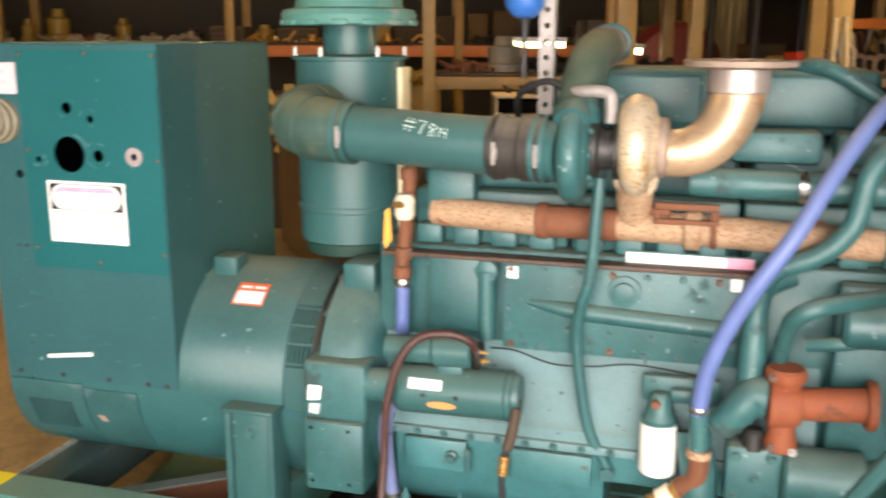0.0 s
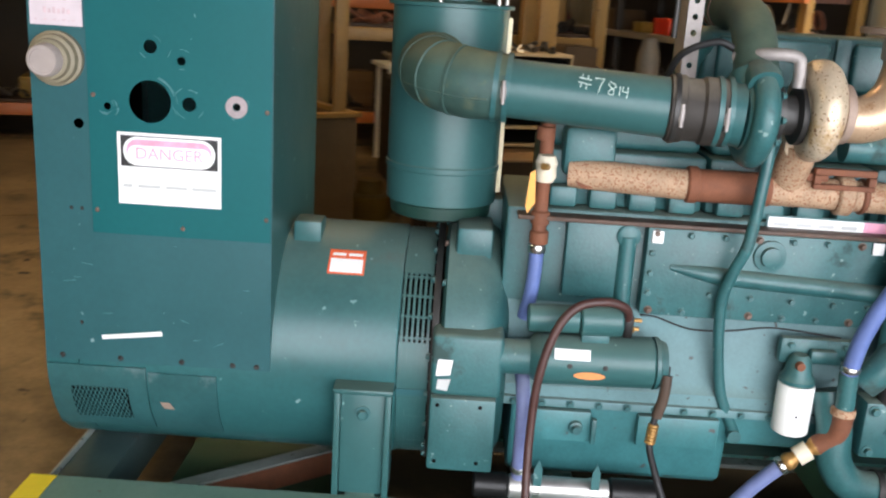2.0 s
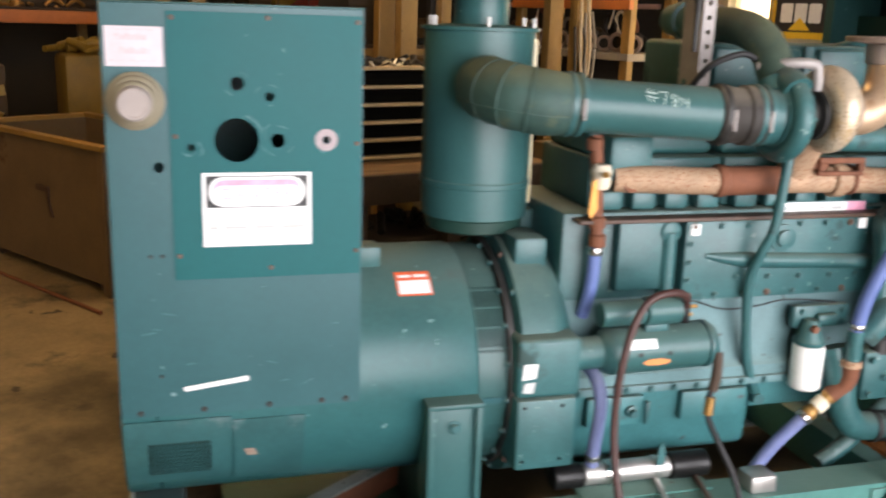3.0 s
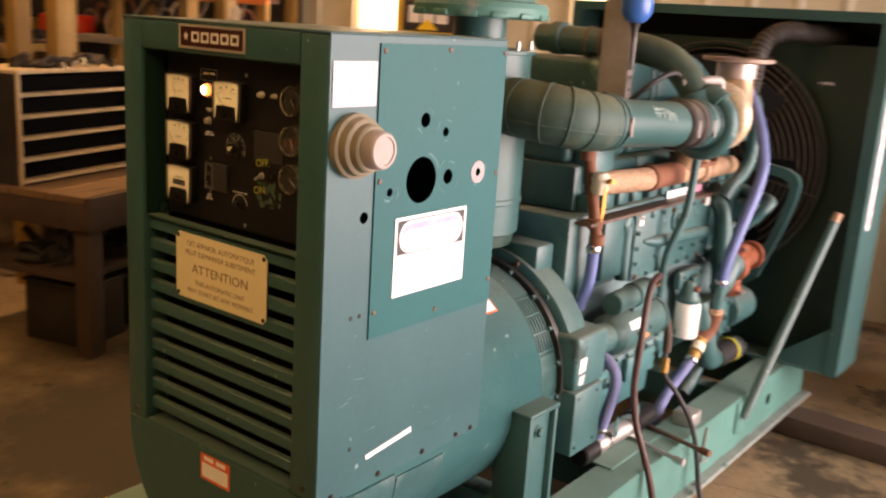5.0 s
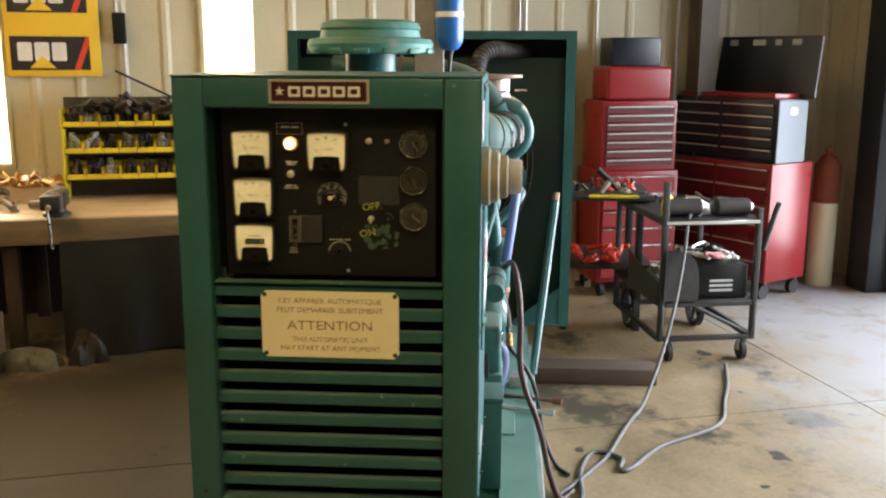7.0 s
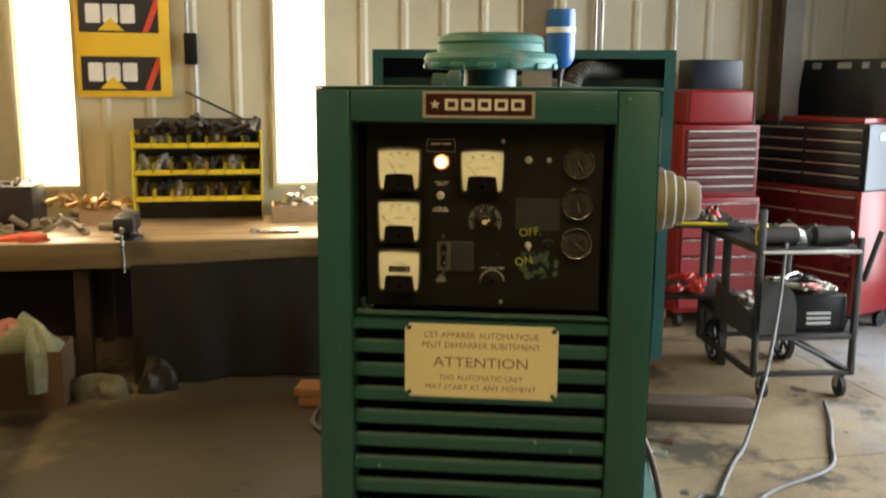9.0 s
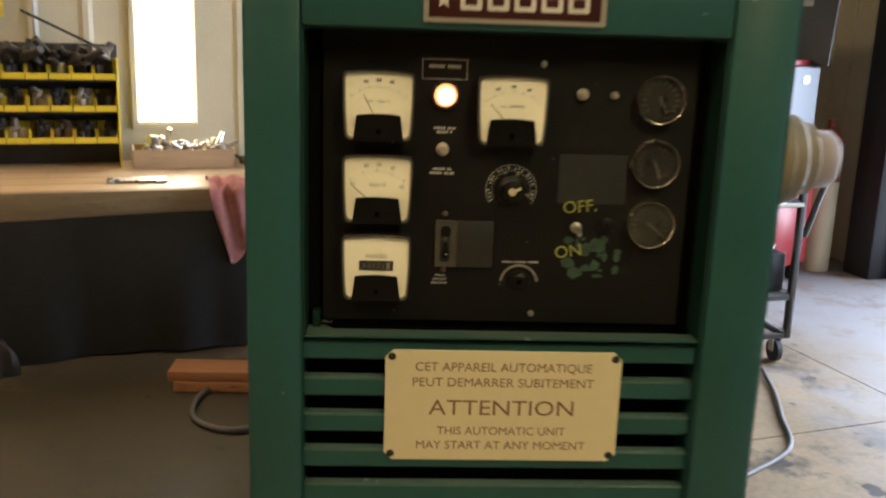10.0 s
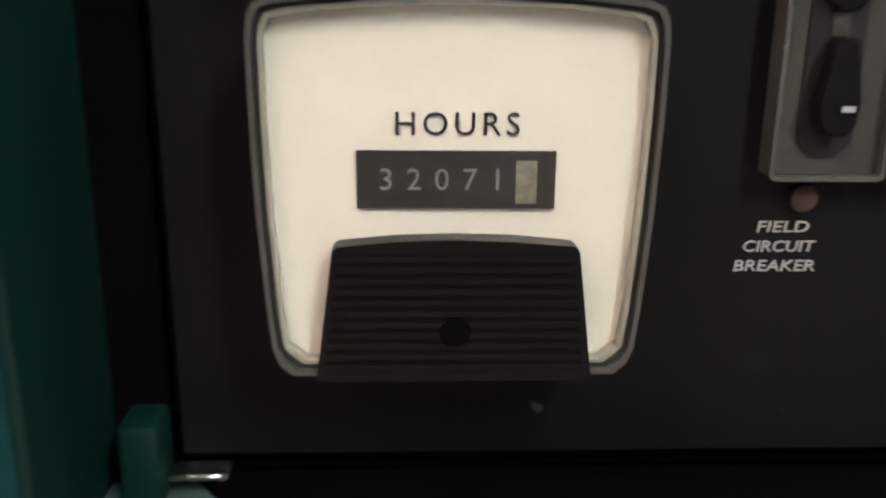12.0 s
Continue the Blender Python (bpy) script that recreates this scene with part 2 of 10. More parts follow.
RUST_RED = mat("red_rust", (0.165, 0.056, 0.026), 0.78, vary=0.35, scale=12, bump=0.5, grain=120, spot=(0.10, 0.035, 0.02), spots=0.3)
SILVER_RUST = mat("heat_paint", (0.58, 0.46, 0.33), 0.36, metal=0.3, vary=0.35, scale=5, bump=0.35, grain=110, spot=(0.45, 0.28, 0.12), spots=0.5, spot_scale=5, spot_rough=0.5, fleck=(0.20, 0.09, 0.04), flecks=0.66, fleck_scale=120)
OILY_EDGE = mat("oily_gasket_edge", (0.075, 0.04, 0.026), 0.6, vary=0.5, scale=14, bump=0.4, spot=(0.20, 0.10, 0.06), spots=0.4, spot_scale=18)
DULL_BOLT = mat("dull_rusted_bolt", (0.13, 0.085, 0.065), 0.6, metal=0.3, vary=0.3, scale=30, bump=0.2)
PUMP_ORANGE = mat("rusty_orange_casting", (0.24, 0.058, 0.022), 0.75, vary=0.3, scale=9, bump=0.5, spot=(0.11, 0.045, 0.025), spots=0.45)
BLUE_HOSE = mat("blue_silicone_hose", (0.098, 0.148, 0.345), 0.45, vary=0.2, scale=9, bump=0.12, spot=(0.1716, 0.1950, 0.3276), spots=0.35, spot_scale=8, dust=(0.25, 0.25, 0.28), dusty=0.6)
HOSE_GREYED = mat("greyed_blue_hose", (0.1615, 0.1955, 0.3740), 0.55, vary=0.25, scale=9, bump=0.12, spot=(0.2210, 0.2210, 0.2550), spots=0.4, spot_scale=9, dust=(0.25, 0.25, 0.28), dusty=0.6)
BLUE_PLASTIC = mat("blue_canister", (0.02, 0.13, 0.42), 0.32, vary=0.1, bump=0.03)
STEEL = mat("bright_steel", (0.55, 0.54, 0.52), 0.28, metal=1.0, vary=0.15, scale=15, bump=0.1)
ZINC = mat("zinc_plate", (0.48, 0.47, 0.45), 0.42, metal=0.8, vary=0.2, scale=10, bump=0.1)
DARK_STEEL = mat("dark_steel", (0.05, 0.048, 0.046), 0.5, metal=0.6, vary=0.3, scale=9, bump=0.2)
BRASS = mat("dirty_brass", (0.38, 0.21, 0.07), 0.45, metal=0.7, vary=0.3, scale=15, bump=0.2)
WHITE = mat("white_enamel", (0.80, 0.80, 0.77), 0.4, vary=0.06, scale=6, bump=0.03)
LABEL_WHITE = mat("white_label", (0.82, 0.82, 0.80), 0.45, vary=0.07, scale=12, bump=0.03)
LABEL_GREY = mat("faded_print", (0.46, 0.47, 0.46), 0.6, vary=0.1, bump=0.0)
LABEL_PINK = mat("faded_red_print", (0.80, 0.34, 0.46), 0.5, vary=0.35, scale=14, bump=0.0)
LABEL_INK = mat("label_ink", (0.02, 0.02, 0.02), 0.5, bump=0.0)
LABEL_ORANGE = mat("orange_print", (0.78, 0.13, 0.05), 0.45, vary=0.1, bump=0.0)
OVAL_ORANGE = mat("maker_oval", (0.70, 0.27, 0.10), 0.45, vary=0.2, scale=30, bump=0.0)
CREAM = mat("ivory_engraved_plate", (0.77, 0.68, 0.45), 0.45, vary=0.07, scale=4, bump=0.03, spot=(0.5, 0.4, 0.2), spots=0.06)
ENGRAVE = mat("brown_engraving", (0.24, 0.125, 0.055), 0.7, bump=0.0)
DIAL = mat("dial_card", (0.80, 0.77, 0.67), 0.5, vary=0.05, scale=8, bump=0.02, spot=(0.6, 0.55, 0.42), spots=0.04)
MAROON = mat("maroon_nameplate", (0.050, 0.010, 0.010), 0.35, vary=0.2, scale=20, bump=0.0)
SILVER_TRIM = mat("silver_trim", (0.62, 0.58, 0.52), 0.35, metal=0.6, vary=0.1, bump=0.05)
GAUGE_GLASS = glass("gauge_glass")
METER_GLASS = glass("meter_cover", (0.98, 0.98, 0.96), 0.04)
PRINT_WHITE = mat("white_screen_print", (0.62, 0.62, 0.60), 0.6, vary=0.15, scale=90, bump=0.0)
PRINT_DIM = mat("worn_white_print", (0.36, 0.36, 0.34), 0.6, vary=0.4, scale=60, bump=0.0)
CHALK = mat("yellow_paint_marker", (0.34, 0.36, 0.07), 0.7, vary=0.35, scale=60, bump=0.0)
CHALK_GREEN = mat("smeared_marker", (0.045, 0.085, 0.06), 0.8, vary=0.4, scale=50, bump=0.0)
WHITE_MARK = mat("white_paint_marker", (0.50, 0.60, 0.55), 0.7, vary=0.2, scale=60, bump=0.0)
CHALK_PALE = mat("pale_scrape", (0.085, 0.21, 0.22), 0.7, vary=0.3, scale=80, bump=0.0)
LAMP_LENS = glow("lit_lamp_lens", (1.0, 0.27, 0.07), 2.6)
LAMP_CORE = glow("lit_lamp_core", (1.0, 0.80, 0.58), 7.0)
TAN_PLASTIC = mat("tan_switch_body", (0.215, 0.182, 0.122), 0.55, vary=0.15, scale=12, bump=0.1)
YELLOW = mat("safety_yellow", (0.72, 0.58, 0.03), 0.45, vary=0.12, scale=10, bump=0.1, spot=(0.25, 0.2, 0.05), spots=0.12)
TAG_ORANGE = mat("orange_tag", (0.75, 0.32, 0.05), 0.5, vary=0.1, bump=0.0)
MASK_TAPE = mat("cream_tape", (0.62, 0.55, 0.42), 0.7, vary=0.15, scale=20, bump=0.2)
CONCRETE = mat("oil_stained_concrete", (0.235, 0.172, 0.100), 0.62, fleck=(0.05, 0.04, 0.032), flecks=0.32, fleck_scale=5.5, vary=0.5, scale=1.6, bump=0.3, grain=45, spot=(0.062, 0.050, 0.034), spots=0.60, spot_scale=1.1, spot_rough=0.55, shine=0.22)


def daylight_lane(m, color, y, width):
    """Pale concrete by the door: daylight put into the colour, with a ragged edge."""
    n, k = m.node_tree.nodes, m.node_tree.links
    base = n["Principled BSDF"].inputs["Base Color"]
    old = base.links[0].from_socket
    tc = n.new("ShaderNodeTexCoord")
    xyz = n.new("ShaderNodeSeparateXYZ")
    k.new(tc.outputs["Object"], xyz.inputs[0])
    rag = n.new("ShaderNodeTexNoise")
    rag.inputs["Scale"].default_value, rag.inputs["Detail"].default_value = 0.7, 6
    k.new(tc.outputs["Object"], rag.inputs["Vector"])
    add = n.new("ShaderNodeMath")
    add.operation = "MULTIPLY_ADD"
    k.new(rag.outputs["Fac"], add.inputs[0])
    add.inputs[1].default_value = 2.6
    k.new(xyz.outputs["Y"], add.inputs[2])
    edge = n.new("ShaderNodeMapRange")
    edge.inputs["From Min"].default_value, edge.inputs["From Max"].default_value = y + 1.3 + width, y + 1.3 - width
    k.new(add.outputs[0], edge.inputs["Value"])
    fine = n.new("ShaderNodeTexNoise")
    fine.inputs["Scale"].default_value, fine.inputs["Detail"].default_value, fine.inputs["Roughness"].default_value = 3.5, 8, 0.7
    k.new(tc.outputs["Object"], fine.inputs["Vector"])
    breakup = n.new("ShaderNodeMapRange")
    breakup.inputs["From Min"].default_value, breakup.inputs["From Max"].default_value = 0.30, 0.52
    k.new(fine.outputs["Fac"], breakup.inputs["Value"])
    both = n.new("ShaderNodeMath")
    both.operation = "MULTIPLY"
    k.new(edge.outputs[0], both.inputs[0])
    k.new(breakup.outputs[0], both.inputs[1])
    mx = n.new("ShaderNodeMix")
    mx.data_type = "RGBA"
    k.new(both.outputs[0], mx.inputs["Factor"])
    k.new(old, mx.inputs["A"])
    mx.inputs["B"].default_value = (*color, 1)
    k.new(mx.outputs["Result"], base)


def oil_patch(m, color, cx, cy, rx, ry):
    """A broad dark oil stain with a ragged outline."""
    n, k = m.node_tree.nodes, m.node_tree.links
    base = n["Principled BSDF"].inputs["Base Color"]
    old = base.links[0].from_socket
    tc = n.new("ShaderNodeTexCoord")
    mp = n.new("ShaderNodeMapping")
    mp.inputs["Location"].default_value = (-cx / rx, -cy / ry, 0)
    mp.inputs["Scale"].default_value = (1 / rx, 1 / ry, 0)
    k.new(tc.outputs["Object"], mp.inputs["Vector"])
    dist = n.new("ShaderNodeVectorMath")
    dist.operation = "LENGTH"
    k.new(mp.outputs[0], dist.inputs[0])
    rag = n.new("ShaderNodeTexNoise")
    rag.inputs["Scale"].default_value, rag.inputs["Detail"].default_value, rag.inputs["Roughness"].default_value = 1.6, 8, 0.65
    k.new(tc.outputs["Object"], rag.inputs["Vector"])
    add = n.new("ShaderNodeMath")
    add.operation = "MULTIPLY_ADD"
    k.new(rag.outputs["Fac"], add.inputs[0])
    add.inputs[1].default_value = 1.3
    k.new(dist.outputs["Value"], add.inputs[2])
    edge = n.new("ShaderNodeMapRange")
    edge.inputs["From Min"].default_value, edge.inputs["From Max"].default_value = 1.85, 1.35
    edge.inputs["To Max"].default_value = 0.9
    k.new(add.outputs[0], edge.inputs["Value"])
    mx = n.new("ShaderNodeMix")
    mx.data_type = "RGBA"
    k.new(edge.outputs[0], mx.inputs["Factor"])
    k.new(old, mx.inputs["A"])
    mx.inputs["B"].default_value = (*color, 1)
    k.new(mx.outputs["Result"], base)


oil_patch(CONCRETE, (0.030, 0.026, 0.015), 1.9, 1.6, 2.4, 1.6)
# paler floor colour where daylight from the door falls
daylight_lane(CONCRETE, (0.31, 0.305, 0.31), -1.75, 0.5)
BARE_TIN = mat("dim_lining", (0.07, 0.055, 0.04), 0.7, vary=0.25, scale=0.8, bump=0.1)
WALL_TIN = mat("cream_steel_cladding", (0.530, 0.475, 0.325), 0.5, vary=0.14, scale=1.6, bump=0.04, spot=(0.38, 0.34, 0.235), spots=0.2, spot_scale=2.5)
CEIL_TIN = mat("roof_insulation", (0.16, 0.14, 0.11), 0.8, vary=0.2, scale=1.0, bump=0.1)
WOOD = mat("worn_bench_timber", (0.38, 0.265, 0.155), 0.42, vary=0.3, scale=4, bump=0.3, grain=50, streak=(1, 0.25, 3), spot=(0.10, 0.07, 0.045), spots=0.3, spot_scale=5)
WOOD_DARK = mat("oily_timber", (0.055, 0.032, 0.020), 0.75, vary=0.35, scale=5, bump=0.4, spot=(0.04, 0.025, 0.018), spots=0.35)
CARDBOARD = mat("cardboard", (0.135, 0.078, 0.036), 0.8, vary=0.15, scale=6, bump=0.1)
TARP = mat("black_curtain_sheet", (0.026, 0.024, 0.021), 0.62, vary=0.35, scale=3, bump=0.3, grain=20)
RACK_ORANGE = mat("rack_beam_orange", (0.50, 0.15, 0.035), 0.5, vary=0.2, scale=4, bump=0.1, spot=(0.2, 0.08, 0.03), spots=0.2)
RACK_YELLOW = mat("rack_post_ochre", (0.30, 0.17, 0.045), 0.5, vary=0.25, scale=5, bump=0.1, spot=(0.12, 0.08, 0.03), spots=0.25)
CHEST_RED = mat("tool_chest_red", (0.25, 0.018, 0.020), 0.32, vary=0.1, scale=4, bump=0.03)
CHEST_BLACK = mat("tool_chest_black", (0.009, 0.012, 0.021), 0.32, vary=0.2, scale=4, bump=0.03)
CHEST_GREY = mat("brushed_side_panel", (0.13, 0.145, 0.165), 0.55, metal=0.2, vary=0.1, bump=0.03)
SIGN_YELLOW = mat("yellow_banner", (0.78, 0.50, 0.04), 0.5, vary=0.05, scale=3, bump=0.02)
SIGN_RED = mat("banner_red", (0.62, 0.06, 0.03), 0.5, bump=0.0)
SIGN_BLACK = mat("banner_black", (0.018, 0.017, 0.018), 0.5, bump=0.0)
SIGN_WHITE = mat("banner_white", (0.72, 0.70, 0.66), 0.5, bump=0.0)
BIN_YELLOW = mat("yellow_bin_plastic", (0.66, 0.50, 0.025), 0.45, vary=0.15, scale=9, bump=0.04)
CLUTTER_A = mat("greasy_parts_dark", (0.030, 0.024, 0.019), 0.55, metal=0.3, vary=0.4, scale=10, bump=0.3)
CLUTTER_B = mat("tan_boxes", (0.060, 0.036, 0.017), 0.75, vary=0.3, scale=6, bump=0.2, piece=0.35)
CLUTTER_C = mat("pale_parts", (0.24, 0.20, 0.15), 0.55, vary=0.25, scale=8, bump=0.2, piece=0.3)
CLUTTER_Y = mat("machine_yellow", (0.2040, 0.1260, 0.0180), 0.55, vary=0.25, scale=5, bump=0.2)
TANK_RED = mat("dull_red_tank", (0.16, 0.022, 0.02), 0.55, vary=0.25, scale=4, bump=0.1)
EXT_RED = mat("glossy_red", (0.60, 0.04, 0.02), 0.3, vary=0.08, bump=0.02)
RAG = mat("crumpled_cloth", (0.30, 0.32, 0.22), 0.9, vary=0.3, scale=18, bump=0.6)
RAG_RED = mat("pink_cloth", (0.55, 0.24, 0.22), 0.9, vary=0.3, scale=18, bump=0.6)
CABLE_GREY = mat("grey_cable", (0.085, 0.078, 0.076), 0.6, vary=0.15, scale=15, bump=0.1)
CABLE_BROWN = mat("brown_red_cable", (0.055, 0.02, 0.016), 0.5, vary=0.3, scale=20, bump=0.2)
FOAM_DARK = mat("radiator_core", (0.006, 0.007, 0.006), 0.7, vary=0.3, scale=30, bump=0.3)
DOOR_STEEL = mat("door_jamb_paint", (0.30, 0.27, 0.30), 0.5, vary=0.15, scale=4, bump=0.05)
ASPHALT = mat("sunlit_yard", (0.42, 0.40, 0.37), 0.9, vary=0.2, scale=0.6, bump=0.2)
FAR_WALL = mat("neighbour_wall", (0.5, 0.47, 0.42), 0.8, vary=0.15, scale=0.5, bump=0.05)
TUBE_LIGHT = glow("fluorescent_tube", (1.0, 0.88, 0.55), 10.0)


# ---- mesh tools ----
def bm_new():
    return bmesh.new()


def box(bm, lo, hi, bev=0.0, seg=2):
    made = bmesh.ops.create_cube(bm, size=1.0)["verts"]
    lo, hi = Vector(lo), Vector(hi)
    for v in made:
        v.co = Vector(((lo[i] + hi[i]) / 2 + v.co[i] * (hi[i] - lo[i])) for i in range(3))
    if bev:
        edges = list({e for v in made for e in v.link_edges})
        bmesh.ops.bevel(bm, geom=edges, offset=bev, segments=seg, affect="EDGES", profile=0.5)
    return bm


def ring_frame(d):
    d = d.normalized()
    up = Vector((0, 0, 1)) if abs(d.z) < 0.9 else Vector((0, 1, 0))
    a = d.cross(up).normalized()
    return a, d.cross(a).normalized()


def lathe(bm, base, axis, profile, seg=28, caps=True):
    """A turned body: profile is (distance along the axis, radius)."""
    base, axis = Vector(base), Vector(axis).normalized()
    a, b = ring_frame(axis)
    rings = []
    for s, r in profile:
        rings.append([bm.verts.new(base + axis * s + (a * math.cos(2 * math.pi * i / seg) + b * math.sin(2 * math.pi * i / seg)) * r) for i in range(seg)])
    for p, q in zip(rings, rings[1:]):
        for i in range(seg):
            bm.faces.new((p[i], p[(i + 1) % seg], q[(i + 1) % seg], q[i]))
    if caps:
        bm.faces.new(rings[0][::-1])
        bm.faces.new(rings[-1])
    return bm


def cyl(bm, p, q, r, r2=None, seg=20, bev=0.0):
    p, q = Vector(p), Vector(q)
    n = (q - p).length
    r2 = r if r2 is None else r2
    prof = [(0, r - bev), (bev, r), (n - bev, r2), (n, r2 - bev)] if bev else [(0, r), (n, r2)]
    return lathe(bm, p, q - p, prof, seg)


def curve_points(pts, per=8):
    """A smooth line through the points (Catmull-Rom)."""
    pts = [Vector(p) for p in pts]
    if len(pts) < 3:
        return pts
    ext = [pts[0] * 2 - pts[1]] + pts + [pts[-1] * 2 - pts[-2]]
    out = []
    for i in range(1, len(ext) - 2):
        a, b, c, d = ext[i - 1:i + 3]
        for j in range(per):
            t = j / per
            out.append(0.5 * ((2 * b) + (c - a) * t + (2 * a - 5 * b + 4 * c - d) * t * t + (3 * b - a - 3 * c + d) * t ** 3))
    return out + [pts[-1]]


def tube(bm, pts, r, seg=14, per=8, radius=None, smooth=True):
    """A bent tube along the points; radius(t) may vary it from 0 to 1 along the way."""
    line = curve_points(pts, per) if smooth else [Vector(p) for p in pts]
    n = len(line)
    prev_a = None
    rings = []
    for i, p in enumerate(line):
        d = (line[min(i + 1, n - 1)] - line[max(i - 1, 0)]).normalized()
        if prev_a is None:
            a, _ = ring_frame(d)
        else:
            a = (prev_a - d * prev_a.dot(d)).normalized()
        b = d.cross(a)
        prev_a = a
        rr = r * (radius(i / (n - 1)) if radius else 1)
        rings.append([bm.verts.new(p + (a * math.cos(2 * math.pi * k / seg) + b * math.sin(2 * math.pi * k / seg)) * rr) for k in range(seg)])
    for p, q in zip(rings, rings[1:]):
        for i in range(seg):
            bm.faces.new((p[i], p[(i + 1) % seg], q[(i + 1) % seg], q[i]))
    bm.faces.new(rings[0][::-1])
    bm.faces.new(rings[-1])
    return bm


def prism(bm, poly, axis, a, b, bev=0.0):
    """A flat outline pushed along x, y or z from a to b. The outline gives the other two, in order."""
    def at(u, v, w):
        return {"x": (w, u, v), "y": (u, w, v), "z": (u, v, w)}[axis]
    p = [bm.verts.new(at(u, v, a)) for u, v in poly]
    q = [bm.verts.new(at(u, v, b)) for u, v in poly]
    n = len(poly)
    fs = [bm.faces.new(p), bm.faces.new(q[::-1])]
    for i in range(n):
        fs.append(bm.faces.new((p[i], q[i], q[(i + 1) % n], p[(i + 1) % n])))
    if bev:
        bmesh.ops.bevel(bm, geom=list({e for f in fs for e in f.edges}), offset=bev, segments=1, affect="EDGES")
    return bm


def rounded(w, h, r, cx=0.0, cy=0.0, n=5):
    out = []
    for sx, sy, a0 in ((1, 1, 0), (-1, 1, 90), (-1, -1, 180), (1, -1, 270)):
        for i in range(n + 1):
            a = radians(a0 + 90 * i / n)
            out.append((cx + sx * (w / 2 - r) + r * math.cos(a), cy + sy * (h / 2 - r) + r * math.sin(a)))
    return out


def bolt(bm, p, d, r=0.011, h=0.009):
    """A hexagon bolt head with its washer."""
    p, d = Vector(p), Vector(d).normalized()
    lathe(bm, p, d, [(0, r * 1.45), (h * 0.25, r * 1.45)], 12)
    lathe(bm, p + d * h * 0.25, d, [(0, r), (h * 0.8, r), (h, r * 0.8)], 6)
    return bm


def finish(bm, name, material, m=None, smooth=38):
    if m is not None:
        bm.transform(m)
    bmesh.ops.recalc_face_normals(bm, faces=bm.faces)
    me = bpy.data.meshes.new(name)
    bm.to_mesh(me)
    bm.free()
    me.materials.append(material)
    me.shade_smooth()
    me.set_sharp_from_angle(angle=radians(smooth))
    return me


def part(name, bm, material, parent=None, label="", m=None, smooth=38):
    ob = new(name, finish(bm, name, material, m, smooth))
    if parent is not None:
        ob.parent = parent
        ob.matrix_parent_inverse = parent.matrix_world.inverted()
    if label:
        ob["label"] = label
    return ob


def thing(name, at, label, category, group="", m=None):
    ob = new(name)
    ob.matrix_world = Matrix.Translation(at if m is None else m @ Vector(at))
    ob.empty_display_size = 0.05
    return tagged(ob, label, category, group)


def single(name, bm, material, label, category, group="", kind="", m=None, smooth=38):
    return tagged(new(name, finish(bm, name, material, m, smooth)), label, category, group, kind)


def text(name, words, m, size, material, parent=None, width=None, thick=0.0004, space=1.0, shear=0.0, label=""):
    """Raised lettering as a mesh, centred on the pose m, which it reads along x, with y up."""
    cu = bpy.data.curves.new(name, "FONT")
    cu.body, cu.size, cu.align_x, cu.align_y, cu.extrude, cu.space_character, cu.shear = words, size, "CENTER", "CENTER", thick, space, shear
    cu.resolution_u = 3
    tmp = bpy.data.objects.new(name, cu)
    scene.collection.objects.link(tmp)
    me = bpy.data.meshes.new_from_object(tmp.evaluated_get(bpy.context.evaluated_depsgraph_get()))
    bpy.data.objects.remove(tmp)
    bpy.data.curves.remove(cu)
    if width:
        xs = [v.co.x for v in me.vertices]
        k = width / (max(xs) - min(xs))
        for v in me.vertices:
            v.co.x *= k
    me.transform(m)
    me.name = name
    me.materials.clear()
    me.materials.append(material)
    ob = new(name, me)
    if parent is not None:
        ob.parent = parent
        ob.matrix_parent_inverse = parent.matrix_world.inverted()
    if label:
        ob["label"] = label
    return ob


def facing_x(x, y, z):
    """A pose for lettering on a face that looks towards -x."""
    return Matrix.Translation((x, y, z)) @ Matrix(((0, 0, -1, 0), (-1, 0, 0, 0), (0, 1, 0, 0), (0, 0, 0, 1)))


def facing_y(x, y, z):
    """A pose for lettering on a face that looks towards -y."""
    return Matrix.Translation((x, y, z)) @ Matrix(((1, 0, 0, 0), (0, 0, -1, 0), (0, 1, 0, 0), (0, 0, 0, 1)))


# ---- the building ----
def corrugated(bm, y0, y1, z0, z1, x=5.1, thick=0.12, pitch=0.305, start=0.05):
    """Steel cladding in upright ribs; it looks towards -x."""
    out = [(x, y0)]
    n = math.floor((y0 - start) / pitch) + 1
    y = start + n * pitch
    while y + 0.05 < y1:
        if y > y0 + 0.01:
            if y + 0.09 < y1:
                out += [(x, y), (x - 0.014, y + 0.026), (x - 0.014, y + 0.058), (x, y + 0.084)]
        y += pitch
    out += [(x, y1), (x + thick, y1), (x + thick, y0)]
    return prism(bm, out, "z", z0, z1)


bm = bm_new()
WINS = ((0.37, 0.73), (2.12, 2.50))
corrugated(bm, -4.65, 0.37, 0, 5.5)
corrugated(bm, 0.37, 0.73, 0, 1.09)
corrugated(bm, 0.37, 0.73, 2.95, 5.5)
corrugated(bm, 0.73, 2.12, 0, 5.5)
corrugated(bm, 2.12, 2.50, 0, 1.09)
corrugated(bm, 2.12, 2.50, 2.95, 5.5)
corrugated(bm, 2.50, 13.0, 0, 5.5)
single("wall_east", bm, WALL_TIN, "cream corrugated steel wall with upright ribs", "wall", kind="structure", m=BLD, smooth=15)

